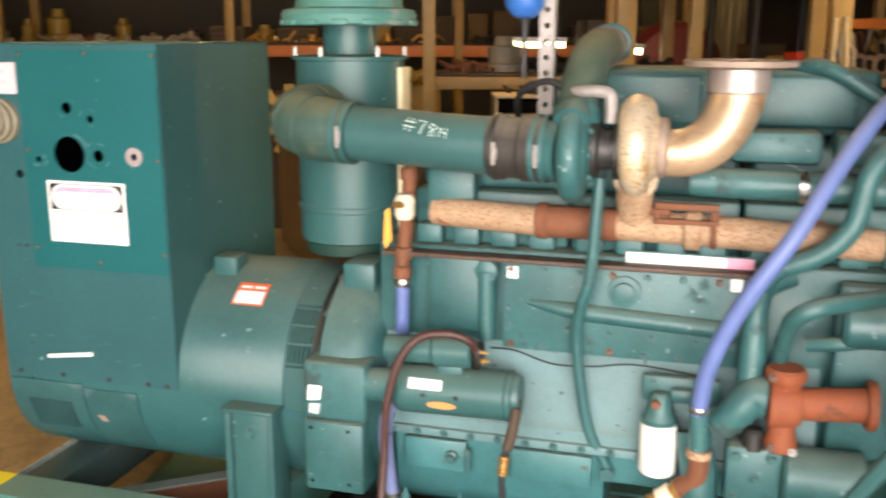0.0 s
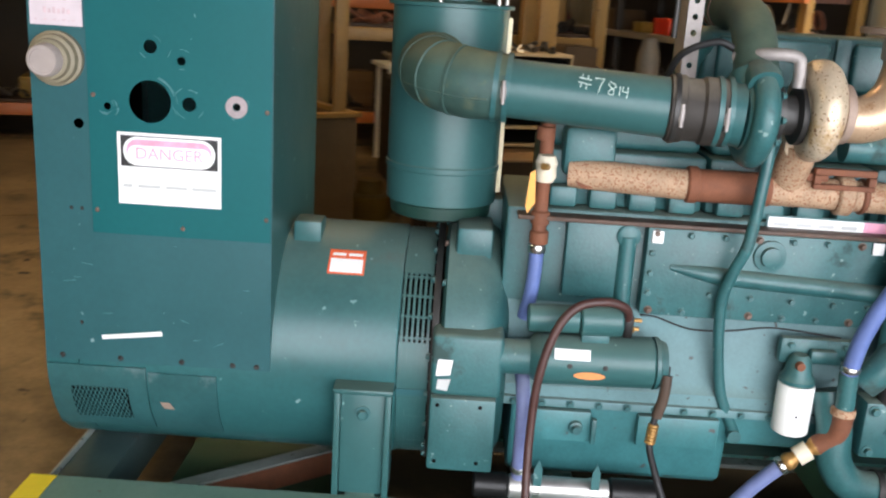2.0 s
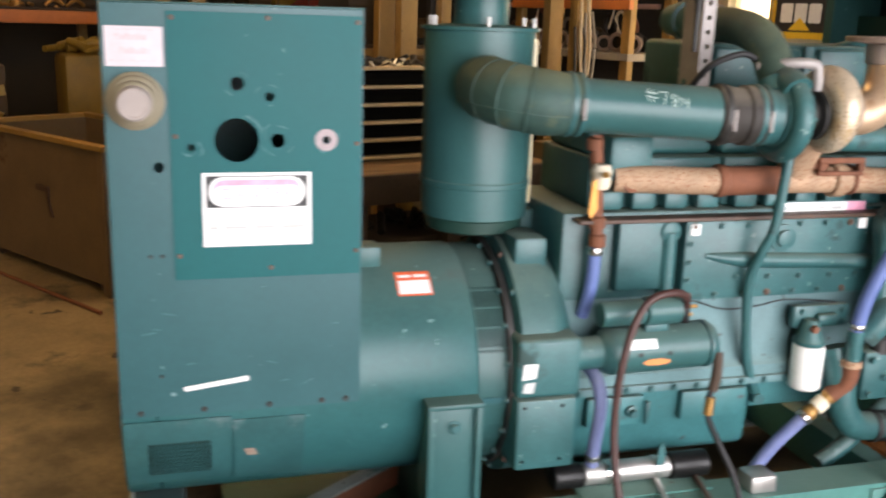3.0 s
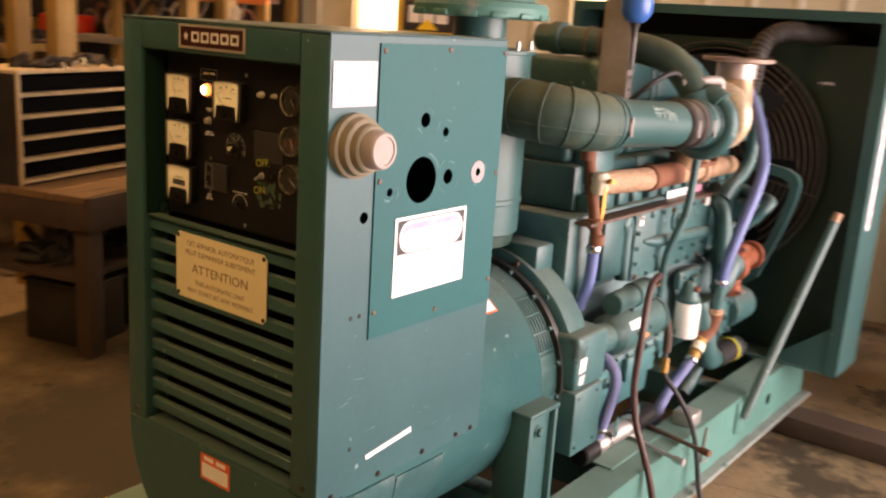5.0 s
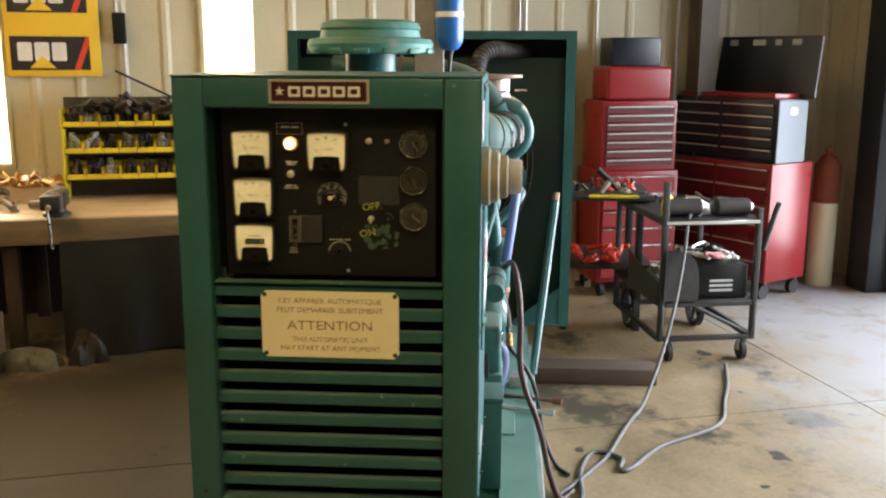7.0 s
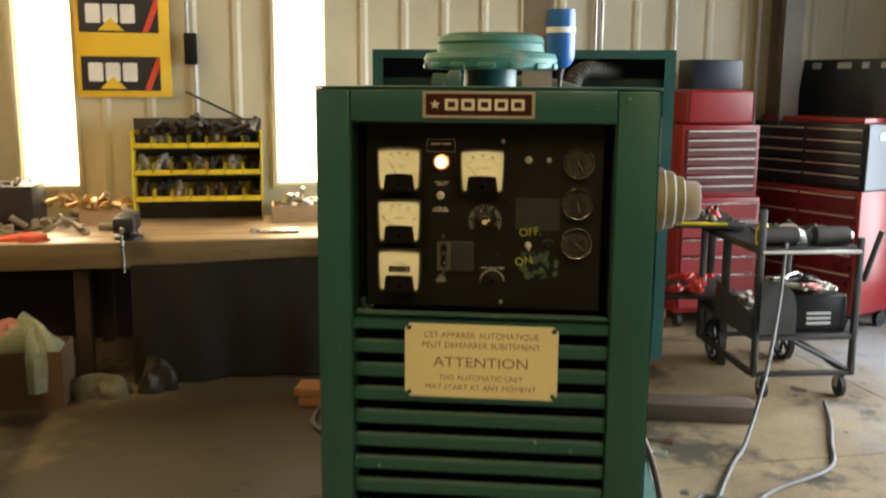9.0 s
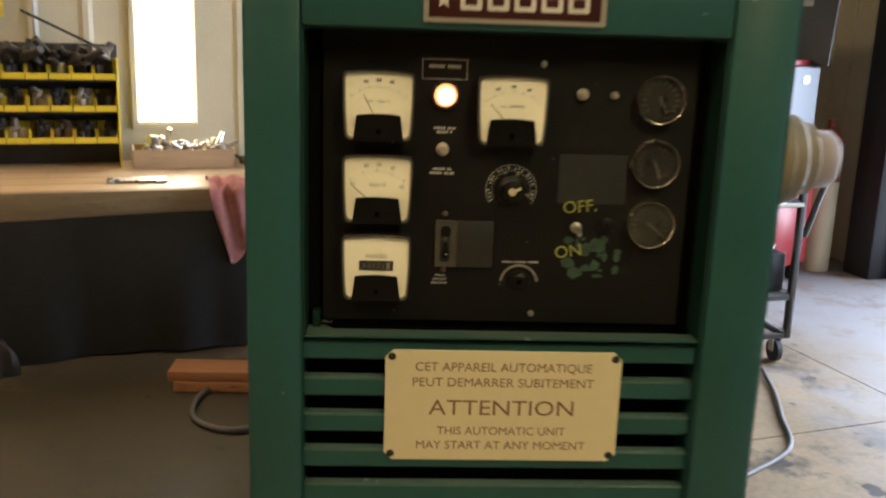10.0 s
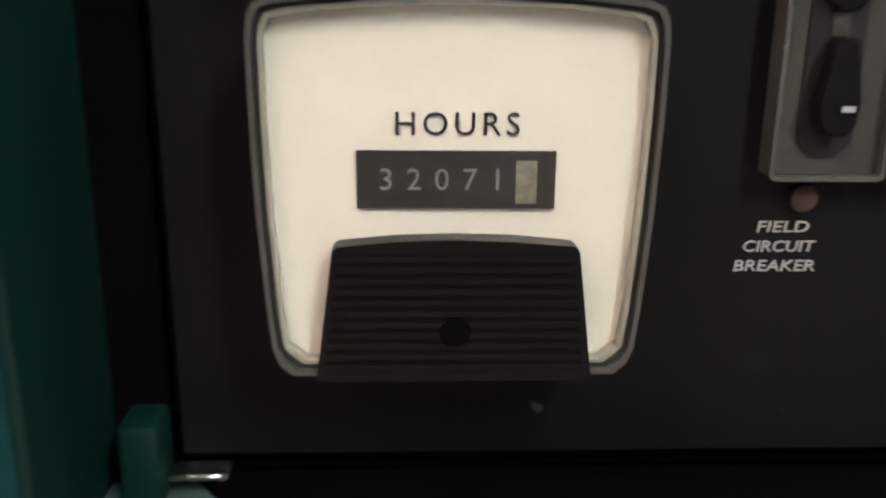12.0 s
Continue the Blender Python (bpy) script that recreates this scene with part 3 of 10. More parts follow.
for i, (a, b) in enumerate(WINS):
    w = thing("window_%d" % (i + 1), (5.1, (a + b) / 2, 1.12), "tall narrow translucent daylight panel glowing warm white", "window", m=BLD)
    tagged(w, kind="structure")
    bm = bm_new()
    for lo, hi in (((5.07, a - 0.03, 1.06), (5.215, a, 2.98)), ((5.07, b, 1.06), (5.215, b + 0.03, 2.98)), ((5.07, a, 1.06), (5.215, b, 1.09)), ((5.07, a, 2.95), (5.215, b, 2.98))):
        box(bm, lo, hi)
    part("window_frame", bm, WALL_TIN, w, m=BLD)
    bm = bm_new()
    box(bm, (5.15, a, 1.09), (5.156, b, 2.95))
    pane = part("pane", bm, glass("frosted_pane", (1, 0.97, 0.88), 0.35), w, m=BLD)
    pane.visible_shadow = False
bm = bm_new()
box(bm, (6.4, -1.5, -0.5), (6.45, 4.5, 6))
single("backdrop", bm, glow("bright_hazy_sky", (1.0, 0.90, 0.66), 4.0), "hazy bright daylight behind the wall panels", "sky", kind="structure", m=BLD)

bm = bm_new()
for lo, hi in (((4.24, -4.80, 0), (5.22, -4.65, 5.5)), ((-1.6, -4.80, 4.2), (4.24, -4.65, 5.5)), ((-13, -4.80, 0), (-1.6, -4.65, 5.5))):
    box(bm, lo, hi)
for i in range(60):
    x = -12.8 + i * 0.2
    if x < -1.7:
        box(bm, (x, -4.652, 0), (x + 0.03, -4.635, 5.5))
for x in (4.5, 4.7, 4.9):
    box(bm, (x, -4.652, 0), (x + 0.03, -4.635, 5.5))
single("wall_south", bm, WALL_TIN, "cream steel wall with a wide open loading door", "wall", kind="structure", m=BLD)
d = thing("door_1", (1.3, -4.72, 0), "wide open overhead door with pale steel jambs", "door", m=BLD)
tagged(d, kind="structure")
for x in (4.12, -1.6):
    bm = bm_new()
    box(bm, (x, -4.84, 0), (x + 0.12, -4.60, 4.2), 0.006)
    part("door_jamb", bm, DOOR_STEEL, d, m=BLD)
bm = bm_new()
box(bm, (-1.48, -4.84, 4.08), (4.12, -4.60, 4.2), 0.006)
part("door_head", bm, DOOR_STEEL, d, m=BLD)

bm = bm_new()
box(bm, (-13, 13, 0), (5.22, 13.15, 5.5))
single("wall_north", bm, BARE_TIN, "plain steel wall in the dim back of the shop", "wall", kind="structure", m=BLD)
bm = bm_new()
box(bm, (-13.15, -4.8, 0), (-13, 13.15, 5.5))
single("wall_west", bm, BARE_TIN, "plain steel wall behind the walk", "wall", kind="structure", m=BLD)
bm = bm_new()
box(bm, (-13.15, -4.8, 5.5), (5.22, 13.15, 5.62))
for i in range(8):
    y = -3.5 + i * 2.2
    box(bm, (-13, y, 5.25), (5.1, y + 0.12, 5.498))
single("ceiling", bm, CEIL_TIN, "dim insulated roof on steel purlins", "ceiling", kind="structure", m=BLD)

# floor of poured slabs with sawn joints
fl = thing("floor", (0, 0, 0), "oil-stained grey concrete floor with sawn joints", "floor", m=BLD)
tagged(fl, kind="structure")
bm = bm_new()
box(bm, (-13, -4.8, -0.2), (5.1, 13, -0.012))
part("joint_filler", bm, DARK, fl, m=BLD)
XS = [-13, -7.6, -2.9, 2.05, 5.1]
YS = [-4.8, -2.75, 4.65, 13]
for a, b in zip(XS, XS[1:]):
    for c, e in zip(YS, YS[1:]):
        bm = bm_new()
        box(bm, (a + 0.004, c + 0.004, -0.15), (b - 0.004, e - 0.004, 0.0))
        part("slab", bm, CONCRETE, fl, m=BLD)
bm = bm_new()
box(bm, (-60, -90, -0.3), (60, -4.81, -0.025))
single("ground", bm, ASPHALT, "bright dusty yard outside the loading door", "ground", kind="structure", m=BLD)

# a steel column on the wall and the conduit beside it
col = thing("wall_column", (5.0, -3.25, 0), "dark steel column with conduit against the wall", "column", m=BLD)
tagged(col, kind="structure")
bm = bm_new()
for lo, hi in (((4.86, -3.33, 0), (4.872, -3.17, 5.25)), ((5.06, -3.33, 0), (5.072, -3.17, 5.25)), ((4.872, -3.256, 0), (5.06, -3.244, 5.25))):
    box(bm, lo, hi)
part("column_profile", bm, mat("dusty_column_paint", (0.15, 0.13, 0.105), 0.6, vary=0.25, scale=3, bump=0.1), col, m=BLD)
bm = bm_new()
cyl(bm, (5.05, -3.06, 0.2), (5.05, -3.06, 5.2), 0.018, seg=10)
part("conduit", bm, ZINC, col, m=BLD)

# neighbouring yard seen through the door
n = thing("storage_shed", (9, -14, -0.02), "sunlit pale storage shed across the yard", "shed", m=BLD)
bm = bm_new()
box(bm, (4, -19, -0.02), (12, -15, 3.0), 0.02)
part("wall", bm, FAR_WALL, n, m=BLD)
bm = bm_new()
prism(bm, [(-19.3, 3.0), (-14.7, 3.0), (-17, 4.1)], "x", 3.7, 12.3)
part("roof", bm, ZINC, n, m=BLD)
for x in (5.2, 7.4, 9.6):
    bm = bm_new()
    box(bm, (x, -15.0, 0.9), (x + 1.0, -14.95, 2.0), 0.01)
    part("shutter", bm, DOOR_STEEL, n, m=BLD)


# ---- the generator set: skid ----
CY, CZ = 0.383, 0.60          # centre line of the machine
WORN_EDGE = mat("worn_painted_edge", (0.22, 0.26, 0.24), 0.55, metal=0.2, vary=0.35, scale=6, bump=0.25, spot=(0.07, 0.17, 0.15), spots=0.5, spot_scale=9, fleck=(0.06, 0.035, 0.02), flecks=0.4, fleck_scale=25)
sk = thing("generator_skid", (1.5, CY, 0), "worn teal steel skid base with yellow-tipped ends", "skid")


def channel(bm, x0, x1, y_out, side, z0=0.02, z1=0.250, w=0.140, t=0.012):
    """A long channel rail, its open side inwards."""
    s = side
    y, u, v = y_out, y_out + s * w, y_out + s * t
    prism(bm, [(y, z0), (u, z0), (u, z0 + t), (v, z0 + t), (v, z1 - t), (u, z1 - t), (u, z1), (y, z1)], "x", x0, x1)
    return bm


for s, yo in ((1, -0.19), (-1, 0.956)):
    bm = bm_new()
    channel(bm, 0.02, 3.28, yo, s)
    part("side_rail", bm, TEAL_SKID, sk)
    bm = bm_new()
    channel(bm, -0.06, 0.018, yo, s)
    part("rail_tip", bm, YELLOW, sk, "safety yellow painted rail end")
    bm = bm_new()
    box(bm, (0.0, min(yo - s * 0.045, yo + s * 0.20), 0.001), (3.31, max(yo - s * 0.045, yo + s * 0.20), 0.0195), 0.004, 1)
    part("rail_foot_plate", bm, WORN_EDGE, sk, "bare worn bottom flange")
    for x in (0.9, 2.75):
        # uncut: a dark disc on the rail paints the hole's shade
        part("lifting_hole", lathe(bm_new(), (x, yo - s * 0.0005, 0.13), (0, -s, 0), [(0, 0.028), (0.0006, 0.027)], 20), DARK, sk)
for x in (0.875, 1.5, 2.5, 3.05):
    bm = bm_new()
    box(bm, (x, -0.1775, 0.035), (x + 0.09, 0.9435, 0.2495 if x == 0.875 else 0.20), 0.004)
    part("cross_member", bm, TEAL_SKID, sk)
DECK_GREY = mat("grimy_deck_plate", (0.030, 0.060, 0.060), 0.55, vary=0.35, scale=4, bump=0.2, spot=(0.06, 0.075, 0.07), spots=0.4, spot_scale=5)
DECK_GREEN = mat("old_green_plate", (0.018, 0.062, 0.030), 0.55, vary=0.3, scale=4, bump=0.2, spot=(0.03, 0.045, 0.03), spots=0.4, spot_scale=5)
bm = bm_new()
box(bm, (-0.02, -0.1775, 0.05), (0.135, 0.9435, 0.205), 0.006)
part("end_plate", bm, DECK_GREY, sk, "grimy dark end plate between the rails")
bm = bm_new()
box(bm, (-0.032, -0.1775, 0.05), (-0.0205, 0.9435, 0.222), 0.003)
part("end_lip", bm, WORN_EDGE, sk, "pale worn lip of the end plate")
bm = bm_new()
box(bm, (0.255, -0.045, 0.060), (0.87, 0.811, 0.068), 0.002, 1)
part("belly_plate", bm, DECK_GREEN, sk, "dark green belly plate")
# diagonal angle iron across the bay, pale flange over a browned web
way = Vector((0.62, 0.46, 0)).normalized()
side = Vector((-way.y, way.x, 0))
for name, w0, w1, z0, z1, mt in (("angle_flange", 0.0, 0.055, 0.150, 0.158, WORN_EDGE), ("angle_web", -0.004, 0.004, 0.069, 0.1495, RUST_RED)):
    bm = bm_new()
    p, q = Vector((0.20, -0.035, 0)), Vector((0.866, 0.46, 0))
    vs = [bm.verts.new(e + side * w + Vector((0, 0, z))) for z in (z0, z1) for e, w in ((p, w0), (q, w0), (q, w1), (p, w1))]
    for f in ((3, 2, 1, 0), (4, 5, 6, 7), (0, 1, 5, 4), (1, 2, 6, 5), (2, 3, 7, 6), (3, 0, 4, 7)):
        bm.faces.new([vs[i] for i in f])
    part(name, bm, mt, sk)
# diagonal brace from the rail to the radiator
br = thing("radiator_brace", (2.36, -0.19, 0.16), "teal flat steel brace from the skid to the radiator", "brace")
bm = bm_new()
a, b = Vector((2.36, -0.212, 0.16)), Vector((2.84, -0.330, 0.99))
tube(bm, [a, b], 0.022, 8, smooth=False)
part("strut", bm, TEAL, br)
bm = bm_new()
box(bm, (2.32, -0.200, 0.09), (2.42, -0.1905, 0.235), 0.003)
bolt(bm, (2.40, -0.201, 0.20), (0, -1, 0))
part("foot_plate", bm, TEAL_SKID, br)
bm = bm_new()
tube(bm, [b + Vector((0.001, 0, 0.002)), b + Vector((0.022, -0.005, 0.04))], 0.021, 8, smooth=False)
part("strut_end", bm, RUST, br, "rusty worn strut end")

# ---- alternator ----
def bent_sheet(bm, a0, a1, r0, r1, x0, x1, n=10):
    arc = [radians(a0 + (a1 - a0) * i / n) for i in range(n + 1)]
    return prism(bm, [(CY + r0 * math.cos(a), CZ + r0 * math.sin(a)) for a in arc] + [(CY + r1 * math.cos(a), CZ + r1 * math.sin(a)) for a in reversed(arc)], "x", x0, x1)


al = thing("alternator", (0.55, CY, 0.2), "teal painted cylindrical generator body with vent slots", "generator")
bm = bm_new()
lathe(bm, (0.07, CY, CZ), (1, 0, 0), [(0, 0.366), (0.006, 0.372), (0.930, 0.372), (0.938, 0.366)], 72)
part("shell", bm, TEAL_SHELL, al)
bm = bm_new()
prism(bm, [(CY + 0.371 * math.cos(radians(a)), CZ + 0.371 * math.sin(radians(a))) for a in range(180, 361, 4)], "x", -0.0155, 0.0695)
part("end_bell", bm, TEAL_SHELL, al)
# void-coloured drum added for the darkness inside the vent cage
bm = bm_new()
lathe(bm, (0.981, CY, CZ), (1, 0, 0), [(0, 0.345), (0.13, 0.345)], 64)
part("vent_shade_drum", bm, DARK, al)
# ventilation cage between shell and flywheel housing
for k in range(36):
    a = 2 * math.pi * k / 36
    bm = bm_new()
    box(bm, (1.009, -0.003, 0.360), (1.103, 0.003, 0.366))
    part("vent_tie", bm, TEAL, al, m=Matrix.Translation((0, CY, CZ)) @ Matrix.Rotation(a, 4, "X"))
for i in range(6):
    x = 1.0125 + i * 0.0155
    bm = bm_new()
    lathe(bm, (x, CY, CZ), (1, 0, 0), [(0, 0.352), (0, 0.367), (0.0075, 0.367), (0.0075, 0.352)], 72, caps=False)
    part("vent_hoop", bm, TEAL, al)
# blanked lower half of the cage
for a0, a1 in ((162, 352), (10, 128)):
    part("vent_blank", bent_sheet(bm_new(), a0, a1, 0.3610, 0.3655, 1.010, 1.100, 24), TEAL, al)
part("vent_strap", bent_sheet(bm_new(), 184, 187, 0.3672, 0.3700, 1.009, 1.102, 3), TEAL_FADED, al)
bm = bm_new()
lathe(bm, (1.104, CY, CZ), (1, 0, 0), [(0, 0.33), (0, 0.384), (0.006, 0.386), (0.020, 0.386), (0.022, 0.33)], 72, caps=False)
part("end_ring", bm, DARK_STEEL, al)
for k in range(20):
    a = 2 * math.pi * k / 20 + 0.1
    part("ring_bolt", bolt(bm_new(), (1.103, CY + 0.374 * math.cos(a), CZ + 0.374 * math.sin(a)), (-1, 0, 0), 0.008), TEAL_CAST, al)
# lower cover panels with the expanded metal vent
part("lower_cover", bent_sheet(bm_new(), 182, 219.8, 0.373, 0.379, -0.018, 0.272), TEAL_SCUFFED, al, "scuffed lower cover")
part("lower_cover", bent_sheet(bm_new(), 184, 221.8, 0.373, 0.378, 0.278, 0.48), TEAL_SCUFFED, al, "scuffed lower cover")


def on_shell(x, ang, r):
    return Vector((x, CY + r * math.cos(ang), CZ + r * math.sin(ang)))


# no hole is cut: a dark patch on the cover paints the vent's shade
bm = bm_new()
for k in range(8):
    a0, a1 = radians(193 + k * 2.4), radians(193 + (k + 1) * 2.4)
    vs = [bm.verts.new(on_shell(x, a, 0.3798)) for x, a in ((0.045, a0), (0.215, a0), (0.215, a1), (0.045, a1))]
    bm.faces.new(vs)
part("vent_opening_shade", bm, DARK, al)
bm = bm_new()
for i in range(-8, 18):
    for sgn in (1, -1):
        pts = []
        for j in range(9):
            f = j / 8
            x = 0.045 + i * 0.0125 + sgn * 0.055 * f + (0 if sgn > 0 else 0.055)
            if 0.045 <= x <= 0.215:
                pts.append(on_shell(x, radians(193 + 19.2 * f), 0.3815))
        if len(pts) > 1:
            tube(bm, pts, 0.0016, 5, smooth=False)
part("vent_mesh", bm, TEAL_CAST, al)
bm = bm_new()
for k in range(3):
    a0, a1 = radians(199.5 + k * 1.4), radians(199.5 + (k + 1) * 1.4)
    bm.faces.new([bm.verts.new(on_shell(x + 0.004 * k, a, 0.3795)) for x, a in ((0.306, a0), (0.336, a0), (0.340, a1), (0.309, a1))])
part("sticker_scrap", bm, RUST_FLANGE, al, "torn scrap of an orange sticker")
# lifting ear on the shell's crown
bm = bm_new()
box(bm, (0.66, 0.24, 0.93), (0.745, 0.34, 1.005), 0.006)
part("lifting_ear", bm, TEAL, al)
# mounting feet, one on each side
for y0, y1 in ((-0.055, 0.07), (0.696, 0.821)):
    bm = bm_new()
    box(bm, (0.856, y0 + 0.02 if y0 < 0 else y1 - 0.032, 0.251), (0.984, y0 + 0.032 if y0 < 0 else y1 - 0.02, 0.575), 0.003)
    ft = part("mounting_foot", bm, TEAL, al, "welded steel foot bolted to the skid")
    for xa, xb in ((0.837, 0.855), (0.985, 1.003)):
        bm = bm_new()
        box(bm, (xa, y0, 0.251), (xb, y1, 0.576), 0.003)
        part("flange", bm, TEAL, ft)
    bm = bm_new()
    box(bm, (0.833, y0 - 0.004, 0.577), (1.007, y1, 0.593), 0.004)
    part("cap", bm, TEAL, ft)
    bm = bm_new()
    yy = y0 + 0.02 if y0 < 0 else y1 - 0.02
    bolt(bm, (0.92, yy, 0.51), (0, -1 if y0 < 0 else 1, 0), 0.016, 0.014)
    part("bolt", bm, TEAL_CAST, ft)
# stickers on the shell
def shell_patch(bm, x0, x1, z0, z1, r):
    """A thin sticker that follows the shell."""
    a0, a1 = math.pi - math.asin((z0 - CZ) / 0.372), math.pi - math.asin((z1 - CZ) / 0.372)
    rows = []
    for j in range(7):
        a = a0 + (a1 - a0) * j / 6
        rows.append([bm.verts.new(on_shell(x, a, r)) for x in (x0, x1)])
    for p, q in zip(rows, rows[1:]):
        bm.faces.new((p[0], p[1], q[1], q[0]))
    return bm


st = thing("warning_sticker", (0.83, 0.17, 0.90), "orange and white sticker on the generator shell", "sticker")
part("sticker_border", shell_patch(bm_new(), 0.780, 0.890, 0.876, 0.930, 0.3735), LABEL_ORANGE, st)
part("sticker_field", shell_patch(bm_new(), 0.786, 0.884, 0.880, 0.911, 0.3745), LABEL_WHITE, st)
for i, (xa, xb) in enumerate(((0.790, 0.830), (0.838, 0.880))):
    part("print_bar", shell_patch(bm_new(), xa, xb, 0.917, 0.923, 0.3745), LABEL_WHITE, st)

# ---- control cabinet ----
cb = thing("control_cabinet", (0.3, CY, 0.6), "tall teal steel control cabinet standing on the generator end", "cabinet")


def holed_plate(bm, outline, holes, axis, a, b):
    """A sheet with round holes through it. holes: (u, v, radius)."""
    def at(u, v, w):
        return {"x": (w, u, v), "y": (u, w, v)}[axis]
    loops = [outline] + [[(u + r * math.cos(2 * math.pi * i / 28), v + r * math.sin(2 * math.pi * i / 28)) for i in range(28)] for u, v, r in holes]
    sides = []
    for w in (a, b):
        edges, rows = [], []
        for lp in loops:
            vs = [bm.verts.new(at(u, v, w)) for u, v in lp]
            edges += [bm.edges.new((vs[i], vs[(i + 1) % len(vs)])) for i in range(len(vs))]
            rows.append(vs)
        bmesh.ops.triangle_fill(bm, edges=edges, use_beauty=True, use_dissolve=False)
        sides.append(rows)
    for p, q in zip(*sides):
        for i in range(len(p)):
            bm.faces.new((p[i], p[(i + 1) % len(p)], q[(i + 1) % len(q)], q[i]))
    return bm


HOLES = [(0.309, 1.517, 0.018), (0.392, 1.484, 0.012), (0.305, 1.370, 0.058), (0.412, 1.369, 0.019), (0.188, 1.351, 0.010), (0.541, 1.370, 0.010)]
bm = bm_new()
holed_plate(bm, [(-0.020, 0.602), (0.640, 0.602), (0.640, 1.712), (-0.020, 1.712)], [(u, v, r + 0.006) for u, v, r in HOLES] + [(0.106, 1.299, 0.014)], "y", 0.006, 0.009)
part("side_panel", bm, TEAL_FADED, cb, smooth=25)
bm = bm_new()
holed_plate(bm, [(0.136, 0.994), (0.637, 0.994), (0.637, 1.696), (0.136, 1.696)], HOLES, "y", 0.002, 0.0055)
part("hatch_plate", bm, TEAL_BRIGHT, cb, "newer bright teal hatch plate with instrument holes", smooth=25)
for x, z in ((0.15, 1.06), (0.625, 1.06), (0.15, 1.68), (0.625, 1.68), (0.39, 1.02), (0.625, 1.36), (0.39, 1.685), (0.15, 1.38)):
    part("plate_screw", lathe(bm_new(), (x, 0.002, z), (0, -1, 0), [(0, 0.007), (0.003, 0.006), (0.004, 0.003)], 10), DULL_BOLT, cb)
for x in (0.03, 0.2, 0.38, 0.53, 0.6):
    part("seam_screw", bolt(bm_new(), (x, 0.006, 0.615), (0, -1, 0), 0.006, 0.005), DARK_STEEL, cb)
for x, z in ((0.075, 1.06), (0.105, 1.06), (0.09, 0.72)):
    part("seam_screw", lathe(bm_new(), (x, 0.006, z), (0, -1, 0), [(0, 0.006), (0.003, 0.004)], 8), DARK_STEEL, cb)
bm = bm_new()
lathe(bm, (0.541, 0.0018, 1.370), (0, -1, 0), [(0, 0.011), (0, 0.029), (0.001, 0.030), (0.001, 0.011)], 32, caps=False)
part("bare_ring", bm, WORN_RING, cb, "bare metal ring where paint is worn off")
bm = bm_new()
box(bm, (-0.020, 0.752, 0.602), (0.640, 0.757, 1.712))
part("side_panel", bm, TEAL, cb)
bm = bm_new()
box(bm, (-0.024, 0.004, 1.7125), (0.644, 0.760, 1.718), 0.002, 1)
part("top_panel", bm, TEAL, cb)
bm = bm_new()
box(bm, (0.635, 0.010, 0.66), (0.640, 0.751, 1.712))
part("rear_panel", bm, TEAL, cb)

# front: frame with rounded foot, the recess and its louvres
FX = -0.0225
def arc_low(y_from, y_to, n=24):
    a0, a1 = math.acos((y_from - CY) / 0.372), math.acos((y_to - CY) / 0.372)
    return [(CY + 0.372 * math.cos(a0 + (a1 - a0) * i / n), CZ - 0.372 * math.sin(a0 + (a1 - a0) * i / n)) for i in range(n + 1)]


bm = bm_new()
box(bm, (FX, 0.008, 0.612), (0.045, 0.097, 1.7115), 0.007)
part("front_post", bm, TEAL, cb)
bm = bm_new()
box(bm, (FX, 0.680, 0.612), (0.045, 0.757, 1.7115), 0.007)
part("front_post", bm, TEAL, cb)
bm = bm_new()
box(bm, (FX, 0.0975, 1.640), (0.045, 0.6795, 1.7115), 0.005)
part("front_header", bm, TEAL, cb)
bm = bm_new()
prism(bm, [(0.756, 0.611), (0.010, 0.611)] + arc_low(0.0115, 0.7545), "x", FX, -0.0165)
part("front_apron", bm, TEAL, cb)
bm = bm_new()
box(bm, (FX + 0.002, 0.098, 0.594), (0.030, 0.679, 0.622), 0.004)
part("sill", bm, TEAL, cb)
SL0, SLP = 1.168, 0.0572
for i in range(10):
    z = SL0 - SLP * i
    bm = bm_new()
    prism(bm, [(-0.002, z), (0.001, z - 0.003), (0.004, z - 0.001), (0.005, z + 0.020), (0.016, z + 0.024), (0.016, z + 0.027), (0.002, z + 0.0262), (-0.001, z + 0.0235)], "y", 0.0975, 0.6795)
    part("louvre", bm, TEAL, cb, smooth=20)
# near-black sheet gives the gaps between the louvres their shade
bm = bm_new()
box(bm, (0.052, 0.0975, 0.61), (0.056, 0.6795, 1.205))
part("louvre_shade_sheet", bm, DARK, cb)
for y, z in ((0.72, 0.64), (0.05, 0.64)):
    part("front_screw", lathe(bm_new(), (FX, y, z), (-1, 0, 0), [(0, 0.008), (0.004, 0.006)], 10), DARK_STEEL, cb)

random.seed(3)
for i in range(26):
    hx, hz, hr = random.choice(HOLES)
    r, a0, da = hr + random.uniform(0.006, 0.026), random.uniform(0, 6.28), random.uniform(0.25, 0.9)
    th = random.uniform(0.0008, 0.002)
    arc = [a0 + da * j / 5 for j in range(6)]
    bm = bm_new()
    prism(bm, [(hx + r * math.cos(q), hz + r * math.sin(q)) for q in arc] + [(hx + (r + th) * math.cos(q), hz + (r + th) * math.sin(q)) for q in reversed(arc)], "y", 0.0014, 0.0019)
    part("paint_scrape", bm, CHALK_PALE, cb)
